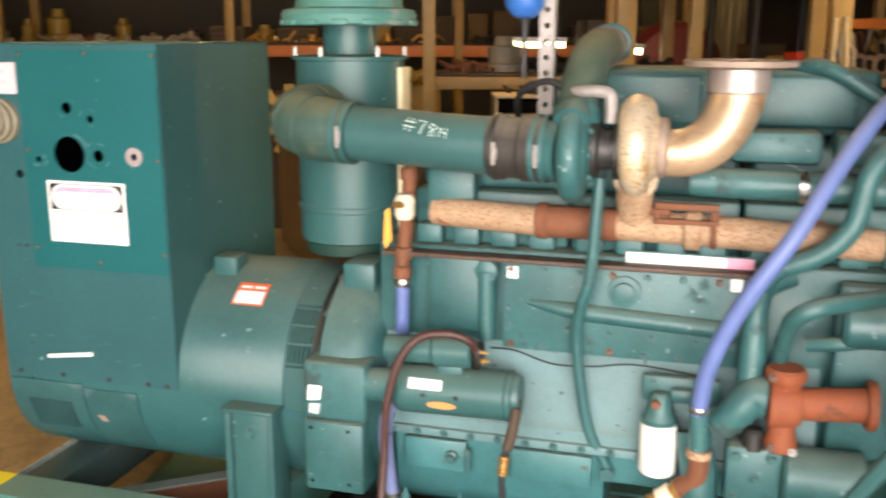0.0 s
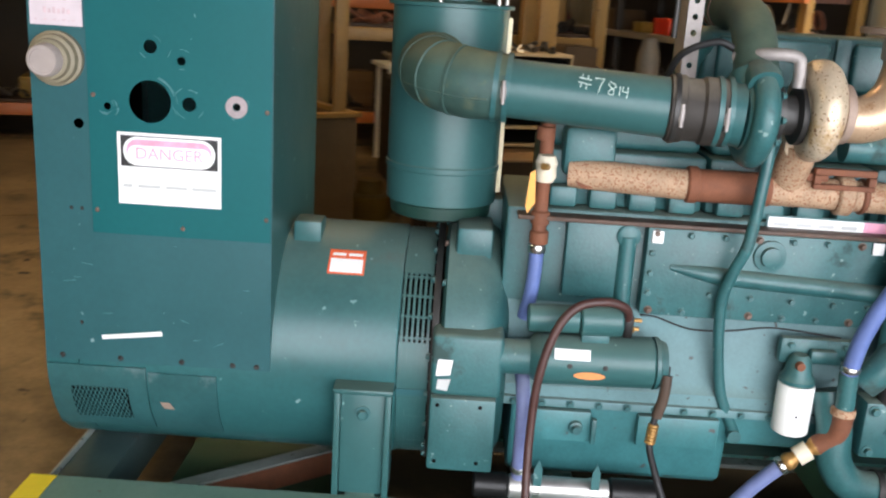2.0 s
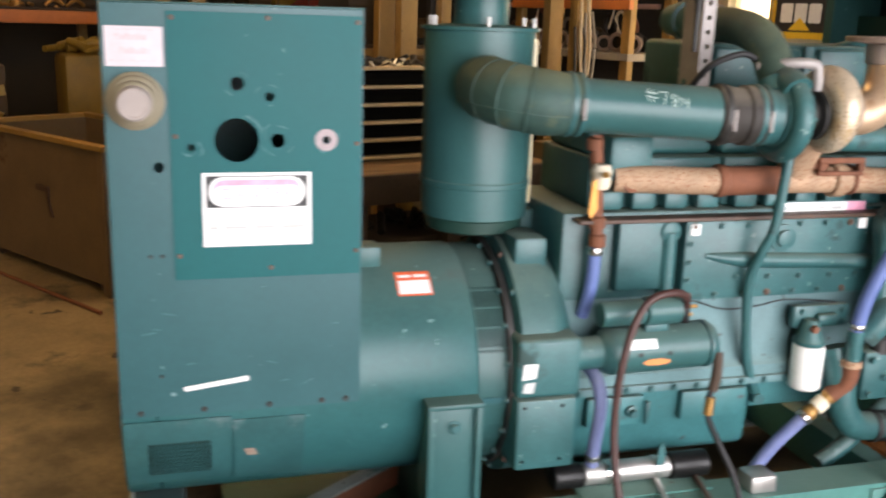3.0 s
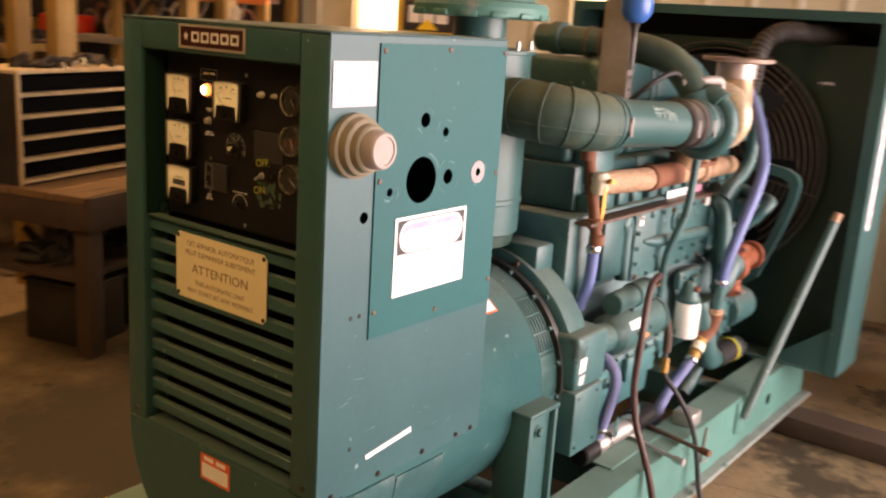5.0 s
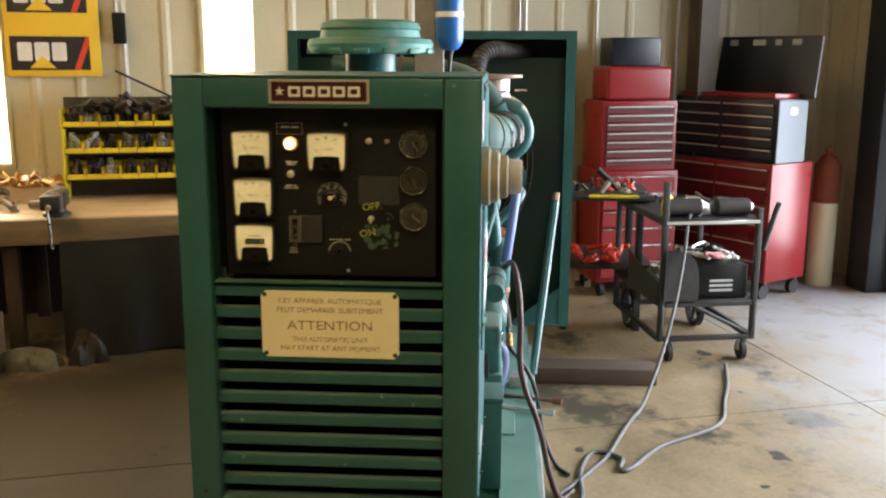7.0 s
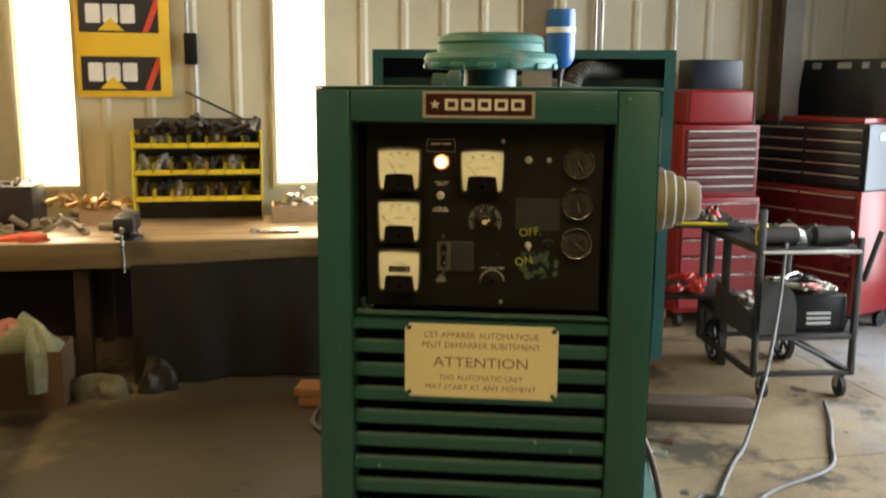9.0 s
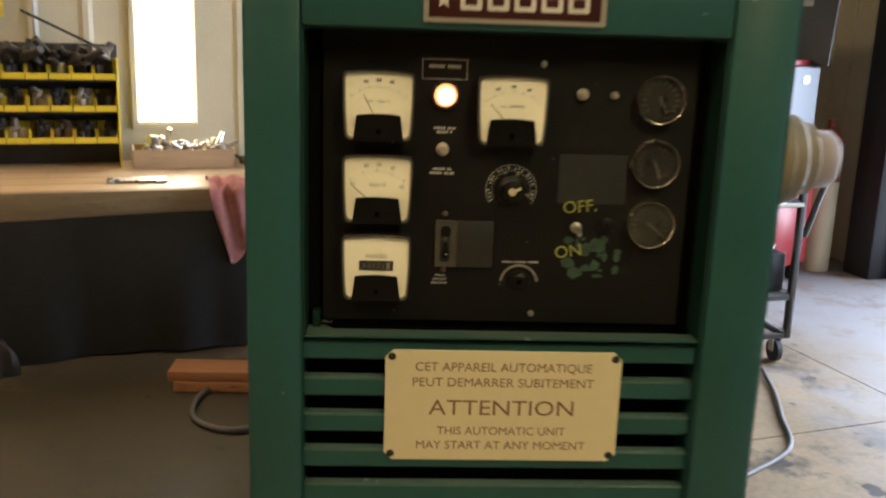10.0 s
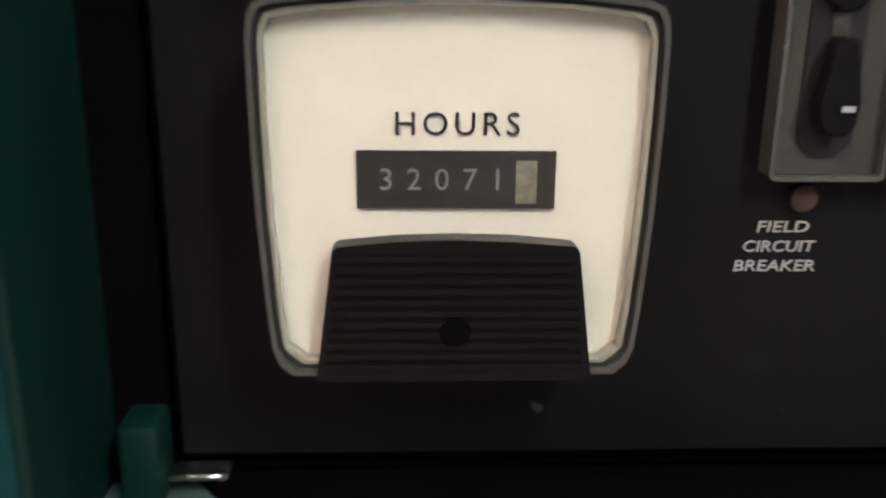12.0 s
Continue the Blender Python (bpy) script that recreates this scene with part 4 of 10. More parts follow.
for i in range(9):
    x, z = random.uniform(0.0, 0.62), random.uniform(0.64, 0.98)
    w, sl = random.uniform(0.004, 0.02), random.uniform(-0.4, 0.4)
    bm = bm_new()
    prism(bm, [(x - w, z - w * sl), (x + w, z + w * sl), (x + w * 0.8, z + w * sl + 0.0016), (x - w * 0.9, z - w * sl + 0.0009)], "y", 0.0052, 0.0058)
    part("paint_scrape", bm, CHALK_PALE, cb)

# round tan switch on the side
sw = thing("round_side_switch", (0.055, 0.0, 1.471), "tan plastic stepped round switch body on the cabinet side", "switch")
bm = bm_new()
lathe(bm, (0.056, 0.006, 1.471), (0, -1, 0), [(0, 0.073), (0.018, 0.073), (0.021, 0.068), (0.022, 0.066), (0.040, 0.064), (0.044, 0.060), (0.045, 0.055), (0.062, 0.053), (0.066, 0.048)], 48)
part("stepped_body", bm, TAN_PLASTIC, sw)
bm = bm_new()
lathe(bm, (0.056, -0.0605, 1.471), (0, -1, 0), [(0, 0.044), (0.028, 0.042), (0.033, 0.038), (0.033, 0.032), (0.030, 0.031)], 40)
part("knob_face", bm, SWITCH_PINK, sw)

# labels on the side
lb = thing("spec_label", (0.06, 0.004, 1.61), "faded white paper label with pink print", "label")
bm = bm_new()
box(bm, (-0.012, 0.0035, 1.557), (0.128, 0.0055, 1.656))
part("paper", bm, mat("pinkish_faded_paper", (0.60, 0.51, 0.54), 0.5, vary=0.1, scale=14, bump=0.05), lb)
FAINT_RED = mat("faint_red_print", (0.56, 0.415, 0.44), 0.6, vary=0.3, scale=80, bump=0.0)
for x0, x1, z0, z1 in ((0.014, 0.092, 1.622, 1.638), (0.024, 0.100, 1.588, 1.604), (0.000, 0.112, 1.570, 1.573), (0.006, 0.106, 1.648, 1.650)):
    bm = bm_new()
    count = max(2, round((x1 - x0) / 0.012))
    for k in range(count):
        xa = x0 + (x1 - x0) * k / count
        box(bm, (xa, 0.0031, z0), (xa + 0.0085, 0.0034, z1 - 0.004 * (k % 2)))
    part("print_bar", bm, FAINT_RED, lb)
dn = thing("danger_sign", (0.356, -0.001, 1.18), "white danger placard with a faded red oval on black", "sign")
bm = bm_new()
box(bm, (0.213, -0.0005, 1.084), (0.499, 0.0015, 1.284))
part("board", bm, LABEL_WHITE, dn)
bm = bm_new()
box(bm, (0.222, -0.0011, 1.190), (0.490, -0.0006, 1.276))
part("black_field", bm, LABEL_INK, dn)
bm = bm_new()
prism(bm, rounded(0.254, 0.080, 0.039, 0.356, 1.233, 8), "y", -0.0018, -0.0012)
part("oval_rim", bm, LABEL_WHITE, dn)
bm = bm_new()
prism(bm, rounded(0.236, 0.064, 0.031, 0.356, 1.234, 8), "y", -0.0025, -0.0019)
part("oval", bm, LABEL_PINK, dn)
# white patch paints the glare over the oval
bm = bm_new()
prism(bm, rounded(0.228, 0.046, 0.022, 0.356, 1.2265, 8), "y", -0.0031, -0.0026)
part("oval_glare_patch", bm, LABEL_WHITE, dn)
text("danger_lettering", "DANGER", facing_y(0.356, -0.0033, 1.2265), 0.046, mat("bleached_red_print", (0.70, 0.33, 0.44), 0.5, vary=0.2, scale=20, bump=0.0), dn, width=0.185)
for xa, xb in ((0.226, 0.252), (0.268, 0.330), (0.345, 0.405), (0.418, 0.486)):
    bm = bm_new()
    box(bm, (xa, -0.0011, 1.131), (xb, -0.0006, 1.140))
    part("print_bar", bm, LABEL_GREY, dn)
bm = bm_new()
prism(bm, [(0.147, 0.684), (0.150, 0.672), (0.325, 0.693), (0.323, 0.707)], "y", 0.0035, 0.0055)
single("peeling_strip_label", bm, LABEL_WHITE, "narrow peeling white strip label on the teal panel", "label")


# ---- instrument panel in the cabinet's front ----
PX = 0.040
ip = thing("instrument_panel", (PX, CY, 1.2), "matt black steel instrument panel with white screen print", "control panel")
bm = bm_new()
box(bm, (PX, 0.118, 1.213), (PX + 0.004, 0.656, 1.636), 0.0015, 1)
part("panel_plate", bm, BLACK, ip)
# near-black sheet paints the shade in the gap round the panel
bm = bm_new()
box(bm, (PX + 0.008, 0.098, 1.2055), (PX + 0.010, 0.679, 1.6395))
part("panel_gap_shade", bm, DARK, ip)
# thin dark sheets over the teal recess sides, shaded by colour
for lo, hi in (((-0.014, 0.6765, 1.2055), (PX + 0.0075, 0.6793, 1.6395)), ((-0.014, 0.0977, 1.2055), (PX + 0.0075, 0.1005, 1.6395)), ((-0.014, 0.101, 1.6365), (PX + 0.0075, 0.676, 1.6393))):
    bm = bm_new()
    box(bm, lo, hi)
    part("recess_side_shade", bm, TEAL_DARK, ip, "dark green recess side, its shade put into the colour")
bm = bm_new()
prism(bm, [(-0.0135, 0.1012), (0.021, 0.1012), (0.021, 0.637), (0.0395, 0.651), (0.0395, 0.676), (-0.0135, 0.676)], "z", 1.2032, 1.2053)
part("recess_ledge", bm, TEAL, ip, "teal ledge under the panel")
bm = bm_new()
box(bm, (0.024, 0.6574, 1.2055), (0.0405, 0.6690, 1.2315), 0.002)
part("corner_bracket", bm, TEAL_DARK, ip, "small teal corner bracket")
bm = bm_new()
box(bm, (0.030, 0.640, 1.2108), (0.0385, 0.6572, 1.2130), 0.0006, 1)
part("clip", bm, STEEL, ip, "bright spring clip")
for y, z in ((0.344, 1.597), (0.343, 1.228)):
    part("panel_screw", lathe(bm_new(), (PX, y, z), (-1, 0, 0), [(0, 0.005), (0.002, 0.0045), (0.003, 0.002)], 12), ZINC, ip)


def xbox(bm, x0, x1, y, z, w, h, bev=0.0):
    return box(bm, (min(x0, x1), y - w / 2, z - h / 2), (max(x0, x1), y + w / 2, z + h / 2), bev)


def bars(parent, y, z, w, rows, h=0.003, pitch=0.0055, x=PX, material=None):
    """Print too small to read: rows of slanted, letter-sized bars."""
    for i, k in enumerate(rows):
        b = bm_new()
        count = max(2, round(w * k / (h * 0.85)))
        step = w * k / count
        zc = z - i * pitch
        for j in range(count):
            if count > 7 and j % 8 == 6:
                continue
            yc = y + w * k / 2 - (j + 0.5) * step
            tall = h / 2 * (1.0 if j % 3 else 0.86)
            lean = h * 0.10
            prism(b, [(yc + step * 0.36 + lean, zc - tall), (yc - step * 0.36 + lean, zc - tall), (yc - step * 0.36 - lean, zc + tall), (yc + step * 0.36 - lean, zc + tall)], "x", x - 0.0006, x - 0.0001)
        part("print_bar", b, material or PRINT_WHITE, parent)


def arc_ticks(bm, y, z, r0, r1, a0, a1, n, w, x):
    for i in range(n):
        a = radians(a0 + (a1 - a0) * i / (n - 1))
        d, e = Vector((0, math.cos(a), math.sin(a))), Vector((0, -math.sin(a), math.cos(a)))
        c = Vector((x, y, z))
        vs = [bm.verts.new(c + d * r + e * s) for r, s in ((r0, -w), (r1, -w), (r1, w), (r0, w))]
        bm.faces.new(vs)
    return bm


def meter_outline(grow=0.0):
    """Wide at the top, with a bowed upper edge and sides that taper a little."""
    out = []
    for i in range(13):
        f = i / 12 * 2 - 1
        out.append((f * (0.0448 + grow), 0.0490 + grow - 0.0026 * f * f))
    side = [(0.0478, 0.0452), (0.0492, 0.0425), (0.0498, 0.037), (0.0497, 0.018), (0.0490, -0.006), (0.0475, -0.030), (0.0464, -0.0405), (0.0448, -0.0450), (0.0415, -0.0478)]
    right = [(u + grow, v + (grow if v > 0.04 else -grow if v < -0.042 else 0.0)) for u, v in side]
    return out + right + [(-u, v) for u, v in reversed(right)]


def xring(bm, outer, inner, x0, x1):
    """A frame between two outlines of equal count, from x0 to x1."""
    rows = [[bm.verts.new((x, u, v)) for u, v in lp] for x, lp in ((x0, outer), (x1, outer), (x1, inner), (x0, inner))]
    n = len(outer)
    for k in range(4):
        p, q = rows[k], rows[(k + 1) % 4]
        for i in range(n):
            bm.faces.new((p[i], p[(i + 1) % n], q[(i + 1) % n], q[i]))
    return bm


DIM_DIGIT = mat("dim_digit", (0.22, 0.22, 0.20), 0.6, vary=0.3, scale=200, bump=0.0)
RIM = mat("clear_moulding", (0.12, 0.116, 0.105), 0.14, vary=0.2, scale=30, bump=0.0)
RIM_INNER = mat("clear_inner_step", (0.36, 0.345, 0.28), 0.2, vary=0.2, scale=30, bump=0.0)
RIM_SHADE = mat("moulding_shadow_line", (0.05, 0.05, 0.048), 0.3, vary=0.2, bump=0.0)


def meter(y, z, words, size, needle=None, counter=False, label=""):
    me = thing("panel_meter", (PX, y, z), label, "meter", "panel meters")
    T = Matrix.Translation((0, y, z))
    b = bm_new()
    prism(b, meter_outline(-0.0010), "x", 0.018, PX - 0.0005)
    part("case", b, BLACK_PLASTIC, me, m=T)
    b = bm_new()
    xring(b, meter_outline(0.0), meter_outline(-0.0013), 0.0105, 0.0178)
    part("cover_rim", b, RIM, me, "clear plastic cover rim", m=T)
    # dark ring between the rims, the groove's shade given as colour
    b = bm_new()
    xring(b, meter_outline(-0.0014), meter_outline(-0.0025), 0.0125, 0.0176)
    part("cover_groove_shade", b, RIM_SHADE, me, m=T)
    b = bm_new()
    xring(b, meter_outline(-0.0026), meter_outline(-0.0036), 0.0120, 0.0176)
    part("cover_bevel", b, RIM_INNER, me, "paler inner step of the clear cover", m=T)
    b = bm_new()
    prism(b, meter_outline(-0.0037), "x", 0.0160, 0.0178)
    part("dial_face", b, DIAL, me, "ivory dial card", m=T)
    # ribbed black skirt over the movement
    b = bm_new()
    sk_out = [(-0.0295, -0.0128), (-0.0150, -0.0114), (0.0, -0.0110), (0.0150, -0.0114), (0.0295, -0.0128), (0.0308, -0.0140), (0.0355, -0.0489), (-0.0355, -0.0489), (-0.0308, -0.0140)]
    prism(b, sk_out, "x", 0.0090, 0.0158)
    skirt = part("ribbed_skirt", b, BLACK_PLASTIC, me, "ribbed black lower cover", m=T)
    for i in range(11):
        zz = -0.0155 - i * 0.0029
        w = 0.0302 + (-0.0135 - zz) * 0.12
        b = bm_new()
        box(b, (0.0082, -w + 0.001, zz - 0.0009), (0.0090, w - 0.001, zz + 0.0006))
        part("rib", b, BLACK_PLASTIC, skirt, m=T)
    # black disc paints the dark of a screw hole
    b = bm_new()
    lathe(b, (0.0081, 0, -0.035), (-1, 0, 0), [(0, 0.0040), (0.0004, 0.0036)], 16)
    part("screw_hole_shade", b, DARK, me, m=T)
    b = bm_new()
    prism(b, meter_outline(-0.0037), "x", 0.0112, 0.0119)
    pane = part("cover_pane", b, METER_GLASS, me, m=T)
    pane.visible_shadow = False
    if words:
        text("dial_word", words, facing_x(0.0156, y, z + (0.0165 if counter else 0.006)), size, LABEL_INK, me, thick=0.0002, space=1.25)
    if needle is not None:
        a = radians(needle)
        b = bm_new()
        p0 = Vector((0.0140, 0.016 * math.cos(a), -0.025 + 0.016 * math.sin(a)))
        p1 = Vector((0.0140, 0.046 * math.cos(a), -0.025 + 0.046 * math.sin(a)))
        tube(b, [p0, p1], 0.0006, 6, smooth=False)
        part("needle", b, LABEL_INK, me, m=T)
    if counter:
        b = bm_new()
        box(b, (0.0150, -0.0247, -0.0044), (0.0158, 0.0247, 0.0102))
        part("counter_window", b, LABEL_INK, me, m=T)
        for i, ch in enumerate("32071"):
            text("counter_digit", ch, facing_x(0.0147, y + 0.0174 - i * 0.0069, z + 0.0028), 0.0078, DIM_DIGIT, me, thick=0.0001)
        b = bm_new()
        box(b, (0.0146, -0.0200, -0.0030), (0.0149, -0.0148, 0.0078))
        part("tenths_wheel", b, mat("yellowed_wheel", (0.19, 0.185, 0.13), 0.6, vary=0.8, scale=260, bump=0.0), me, "pale tenths wheel", m=T)
    return me


MZ = meter(0.576, 1.534, None, 0, 62, label="square ivory dial volt meter with black ribbed skirt")
text("dial_word", "A.C. VOLTS", facing_x(0.0156, 0.576, 1.540), 0.0058, LABEL_INK, MZ, thick=0.0002, space=1.1)
b = bm_new()
arc_ticks(b, 0.576, 1.5024, 0.0565, 0.0605, 49.5, 130.5, 7, 0.0004, 0.0157)
arc_ticks(b, 0.576, 1.5024, 0.0565, 0.0585, 49.5, 130.5, 31, 0.00018, 0.0157)
part("scale", b, LABEL_INK, MZ, smooth=5)
bars(MZ, 0.594, 1.5672, 0.007, (1,), 0.004, x=0.0158, material=LABEL_INK)
bars(MZ, 0.576, 1.5695, 0.008, (1,), 0.004, x=0.0158, material=LABEL_INK)
bars(MZ, 0.558, 1.5672, 0.007, (1,), 0.004, x=0.0158, material=LABEL_INK)
M2 = meter(0.388, 1.532, None, 0, 48, label="square ivory dial ammeter with black ribbed skirt")
text("dial_word", "A.C. AMPERES", facing_x(0.0156, 0.388, 1.538), 0.0055, LABEL_INK, M2, thick=0.0002, space=1.05)
b = bm_new()
arc_ticks(b, 0.388, 1.5004, 0.0565, 0.0605, 49.5, 130.5, 7, 0.0004, 0.0157)
arc_ticks(b, 0.388, 1.5004, 0.0565, 0.0585, 49.5, 130.5, 31, 0.00018, 0.0157)
part("scale", b, LABEL_INK, M2, smooth=5)
for yy in (0.410, 0.388, 0.366):
    bars(M2, yy, 1.566 - abs(yy - 0.388) * 0.2, 0.007, (1,), 0.004, x=0.0158, material=LABEL_INK)
M3 = meter(0.576, 1.416, "HERTZ", 0.0066, 39.4, label="square ivory dial frequency meter with black ribbed skirt")
b = bm_new()
arc_ticks(b, 0.576, 1.3844, 0.0560, 0.0608, 49.5, 130.5, 5, 0.00045, 0.0157)
arc_ticks(b, 0.576, 1.3844, 0.0560, 0.0585, 49.5, 130.5, 21, 0.0002, 0.0157)
part("scale", b, LABEL_INK, M3, smooth=5)
for a, w, rr in ((132.8, "55", 0.0524), (103.8, "58", 0.0672), (88.5, "60", 0.0672), (70.9, "62", 0.0662), (46.0, "65", 0.0500)):
    text("scale_number", w, facing_x(0.0156, 0.576 - rr * math.cos(radians(a)), 1.3844 + rr * math.sin(radians(a))), 0.0072, LABEL_INK, M3, thick=0.0002)
meter(0.576, 1.301, "HOURS", 0.0082, None, True, "square ivory dial running hours counter with black ribbed skirt")


PALE_CAP = mat("dull_nickel", (0.50, 0.47, 0.42), 0.35, metal=0.4, vary=0.2, scale=60, bump=0.05)
GAUGE_RIM = mat("worn_chrome", (0.62, 0.57, 0.46), 0.24, metal=0.9, vary=0.25, scale=30, bump=0.05)


GAUGE_FACE = mat("hazed_gauge_dial", (0.019, 0.018, 0.016), 0.3, vary=0.3, scale=40, bump=0.02)


def round_gauge(y, z, needle):
    g = thing("round_gauge", (PX, y, z), "round chrome-rimmed gauge with a dark dial", "gauge", "round gauges")
    b = bm_new()
    lathe(b, (PX - 0.0003, y, z), (-1, 0, 0), [(0, 0.0350), (0.010, 0.0354), (0.015, 0.0350), (0.0170, 0.0342), (0.0155, 0.0333), (0.012, 0.0324)], 40, caps=False)
    part("bezel", b, GAUGE_RIM, g, "chrome bezel")
    b = bm_new()
    lathe(b, (PX - 0.0003, y, z), (-1, 0, 0), [(0, 0.0322), (0.0085, 0.0322)], 40)
    part("dial_face", b, GAUGE_FACE, g)
    b = bm_new()
    arc_ticks(b, y, z, 0.021, 0.0265, -40, 220, 14, 0.0005, PX - 0.0092)
    part("scale", b, DIM_DIGIT, g, smooth=5)
    a = radians(needle)
    b = bm_new()
    tube(b, [Vector((PX - 0.011, y + 0.006 * math.cos(a), z + 0.006 * math.sin(a))), Vector((PX - 0.011, y - 0.021 * math.cos(a), z - 0.021 * math.sin(a)))], 0.0009, 6, smooth=False)
    part("needle", b, DIM_DIGIT, g)
    b = bm_new()
    lathe(b, (PX - 0.0125, y, z), (-1, 0, 0), [(0, 0.0320), (0.001, 0.0320)], 40)
    part("glass", b, GAUGE_GLASS, g).visible_shadow = False


for z, a in ((1.552, 60), (1.460, 70), (1.370, 40)):
    round_gauge(0.1745, z, a)

# lit alarm lamp and the small lamp below it
pl = thing("pilot_lamp", (PX, 0.482, 1.550), "lit amber-white pilot lamp in a chrome ring", "lamp")
b = bm_new()
lathe(b, (PX - 0.0003, 0.482, 1.550), (-1, 0, 0), [(0, 0.0200), (0.006, 0.0200), (0.009, 0.0178), (0.009, 0.0160)], 32, caps=False)
part("ring", b, STEEL, pl)
b = bm_new()
lathe(b, (PX - 0.0003, 0.482, 1.550), (-1, 0, 0), [(0, 0.0158), (0.010, 0.0158), (0.017, 0.0130), (0.0205, 0.007), (0.0215, 0.0)], 28, caps=False)
part("lens", b, LAMP_LENS, pl, "glowing lens")
b = bm_new()
lathe(b, (PX - 0.0195, 0.482, 1.550), (-1, 0, 0), [(0, 0.0112), (0.0022, 0.0085), (0.0032, 0.0)], 24, caps=False)
part("hot_core", b, LAMP_CORE, pl, "white-hot bulb showing through")
np_ = thing("lamp_nameplate", (PX, 0.484, 1.584), "small black engraved plate above the lamp", "label")
b = bm_new()
xbox(b, PX - 0.0017, PX - 0.0002, 0.484, 1.586, 0.064, 0.028)
part("plate", b, BLACK_PLASTIC, np_)
bars(np_, 0.484, 1.590, 0.046, (1,), 0.0045, x=PX - 0.0018)
b = bm_new()
for w0, w1, h0, h1 in ((-0.032, 0.032, 0.0132, 0.014), (-0.032, 0.032, -0.014, -0.0132), (-0.032, -0.0312, -0.0131, 0.0131), (0.0312, 0.032, -0.0131, 0.0131)):
    box(b, (PX - 0.0022, 0.484 + w0, 1.586 + h0), (PX - 0.0018, 0.484 + w1, 1.586 + h1))
part("border", b, PRINT_WHITE, np_)
tb = thing("push_button", (PX, 0.484, 1.473), "small dull nickel push button", "button")
b = bm_new()
lathe(b, (PX - 0.0003, 0.484, 1.473), (-1, 0, 0), [(0, 0.0095), (0.004, 0.0095), (0.005, 0.0075), (0.012, 0.0070), (0.014, 0.005)], 20)
part("cap", b, PALE_CAP, tb, "dull nickel cap")
bars(ip, 0.482, 1.503, 0.032, (1, 0.7), 0.0035)
bars(ip, 0.484, 1.444, 0.036, (0.75, 1), 0.0035, 0.006)

# selector dial with its scale
sd = thing("selector_dial", (PX, 0.382, 1.416), "black selector knob within a white printed scale ring", "knob")
b = bm_new()
for k in range(27):
    if k % 9 not in (4, 8):
        arc_ticks(b, 0.382, 1.416, 0.0300 + 0.001 * (k % 2), 0.0352 - 0.001 * (k % 3), -30 + 9.2 * k, -28 + 9.2 * k, 2, 0.0006, PX - 0.0004)
arc_ticks(b, 0.382, 1.416, 0.0363, 0.0371, -30, 212, 90, 0.0009, PX - 0.0004)
arc_ticks(b, 0.382, 1.416, 0.0278, 0.0284, -24, 204, 80, 0.0008, PX - 0.0004)
arc_ticks(b, 0.382, 1.416, 0.0225, 0.0277, 66, 72, 4, 0.0010, PX - 0.0004)
arc_ticks(b, 0.382, 1.416, 0.0225, 0.0277, 108, 114, 4, 0.0010, PX - 0.0004)
arc_ticks(b, 0.382, 1.416, 0.0225, 0.0277, 196, 198, 2, 0.0006, PX - 0.0004)
part("scale_ring", b, PRINT_DIM, sd, smooth=5)
b = bm_new()
lathe(b, (PX - 0.0003, 0.382, 1.416), (-1, 0, 0), [(0, 0.0225), (0.005, 0.0215), (0.010, 0.014), (0.020, 0.013), (0.021, 0.011)], 28)
part("knob", b, BLACK_PLASTIC, sd)
b = bm_new()
tube(b, [Vector((PX - 0.0225, 0.382, 1.416)), Vector((PX - 0.0225, 0.370, 1.422))], 0.0022, 6, smooth=False)
lathe(b, (PX - 0.0212, 0.382, 1.416), (-1, 0, 0), [(0, 0.006), (0.002, 0.005)], 14)
part("pointer", b, CREAM, sd)

# rheostat shaft with printed arc
rh = thing("rheostat_shaft", (PX, 0.364, 1.278), "bare rheostat shaft hole under a printed white arc", "knob")
b = bm_new()
lathe(b, (PX - 0.0003, 0.364, 1.278), (-1, 0, 0), [(0, 0.017), (0.003, 0.016), (0.004, 0.010), (0.0055, 0.0085), (0.0055, 0.006)], 24)
part("bushing", b, BLACK_PLASTIC, rh)
# black plug stands for the shade in the empty bushing
b = bm_new()
lathe(b, (PX - 0.0045, 0.364, 1.278), (-1, 0, 0), [(0, 0.0055), (0.002, 0.004)], 14)
part("shaft", b, DARK, rh)
b = bm_new()
arc_ticks(b, 0.364, 1.275, 0.0255, 0.0292, 8, 172, 56, 0.0010, PX - 0.0004)
part("arc_print", b, PRINT_DIM, rh, smooth=5)
bars(ip, 0.363, 1.3075, 0.054, (1,), 0.0030)

# field circuit breaker
fb = thing("field_breaker", (PX, 0.462, 1.337), "grey field circuit breaker switch beside a dark plate", "switch")
GREY_PL = mat("smoky_grey_plastic", (0.095, 0.092, 0.080), 0.3, vary=0.25, scale=25, bump=0.05)
SMOKE_EDGE = mat("scuffed_clear_edge", (0.14, 0.137, 0.12), 0.25, vary=0.3, scale=40, bump=0.05)
SMOKE_DARK = mat("dark_smoky_slot", (0.035, 0.034, 0.031), 0.35, vary=0.3, scale=40, bump=0.0)
GREY_DK = mat("dark_grey_plate", (0.027, 0.028, 0.028), 0.45, vary=0.25, scale=15, bump=0.05)
b = bm_new()
xring(b, [(y + 0.4748, z + 1.3345) for y, z in rounded(0.0318, 0.069, 0.002)], [(y + 0.4748, z + 1.3345) for y, z in rounded(0.0294, 0.0665, 0.0015)], PX - 0.009, PX - 0.0003)
part("cover_wall", b, SMOKE_EDGE, fb, "pale edge of a smoky clear cover")
b = bm_new()
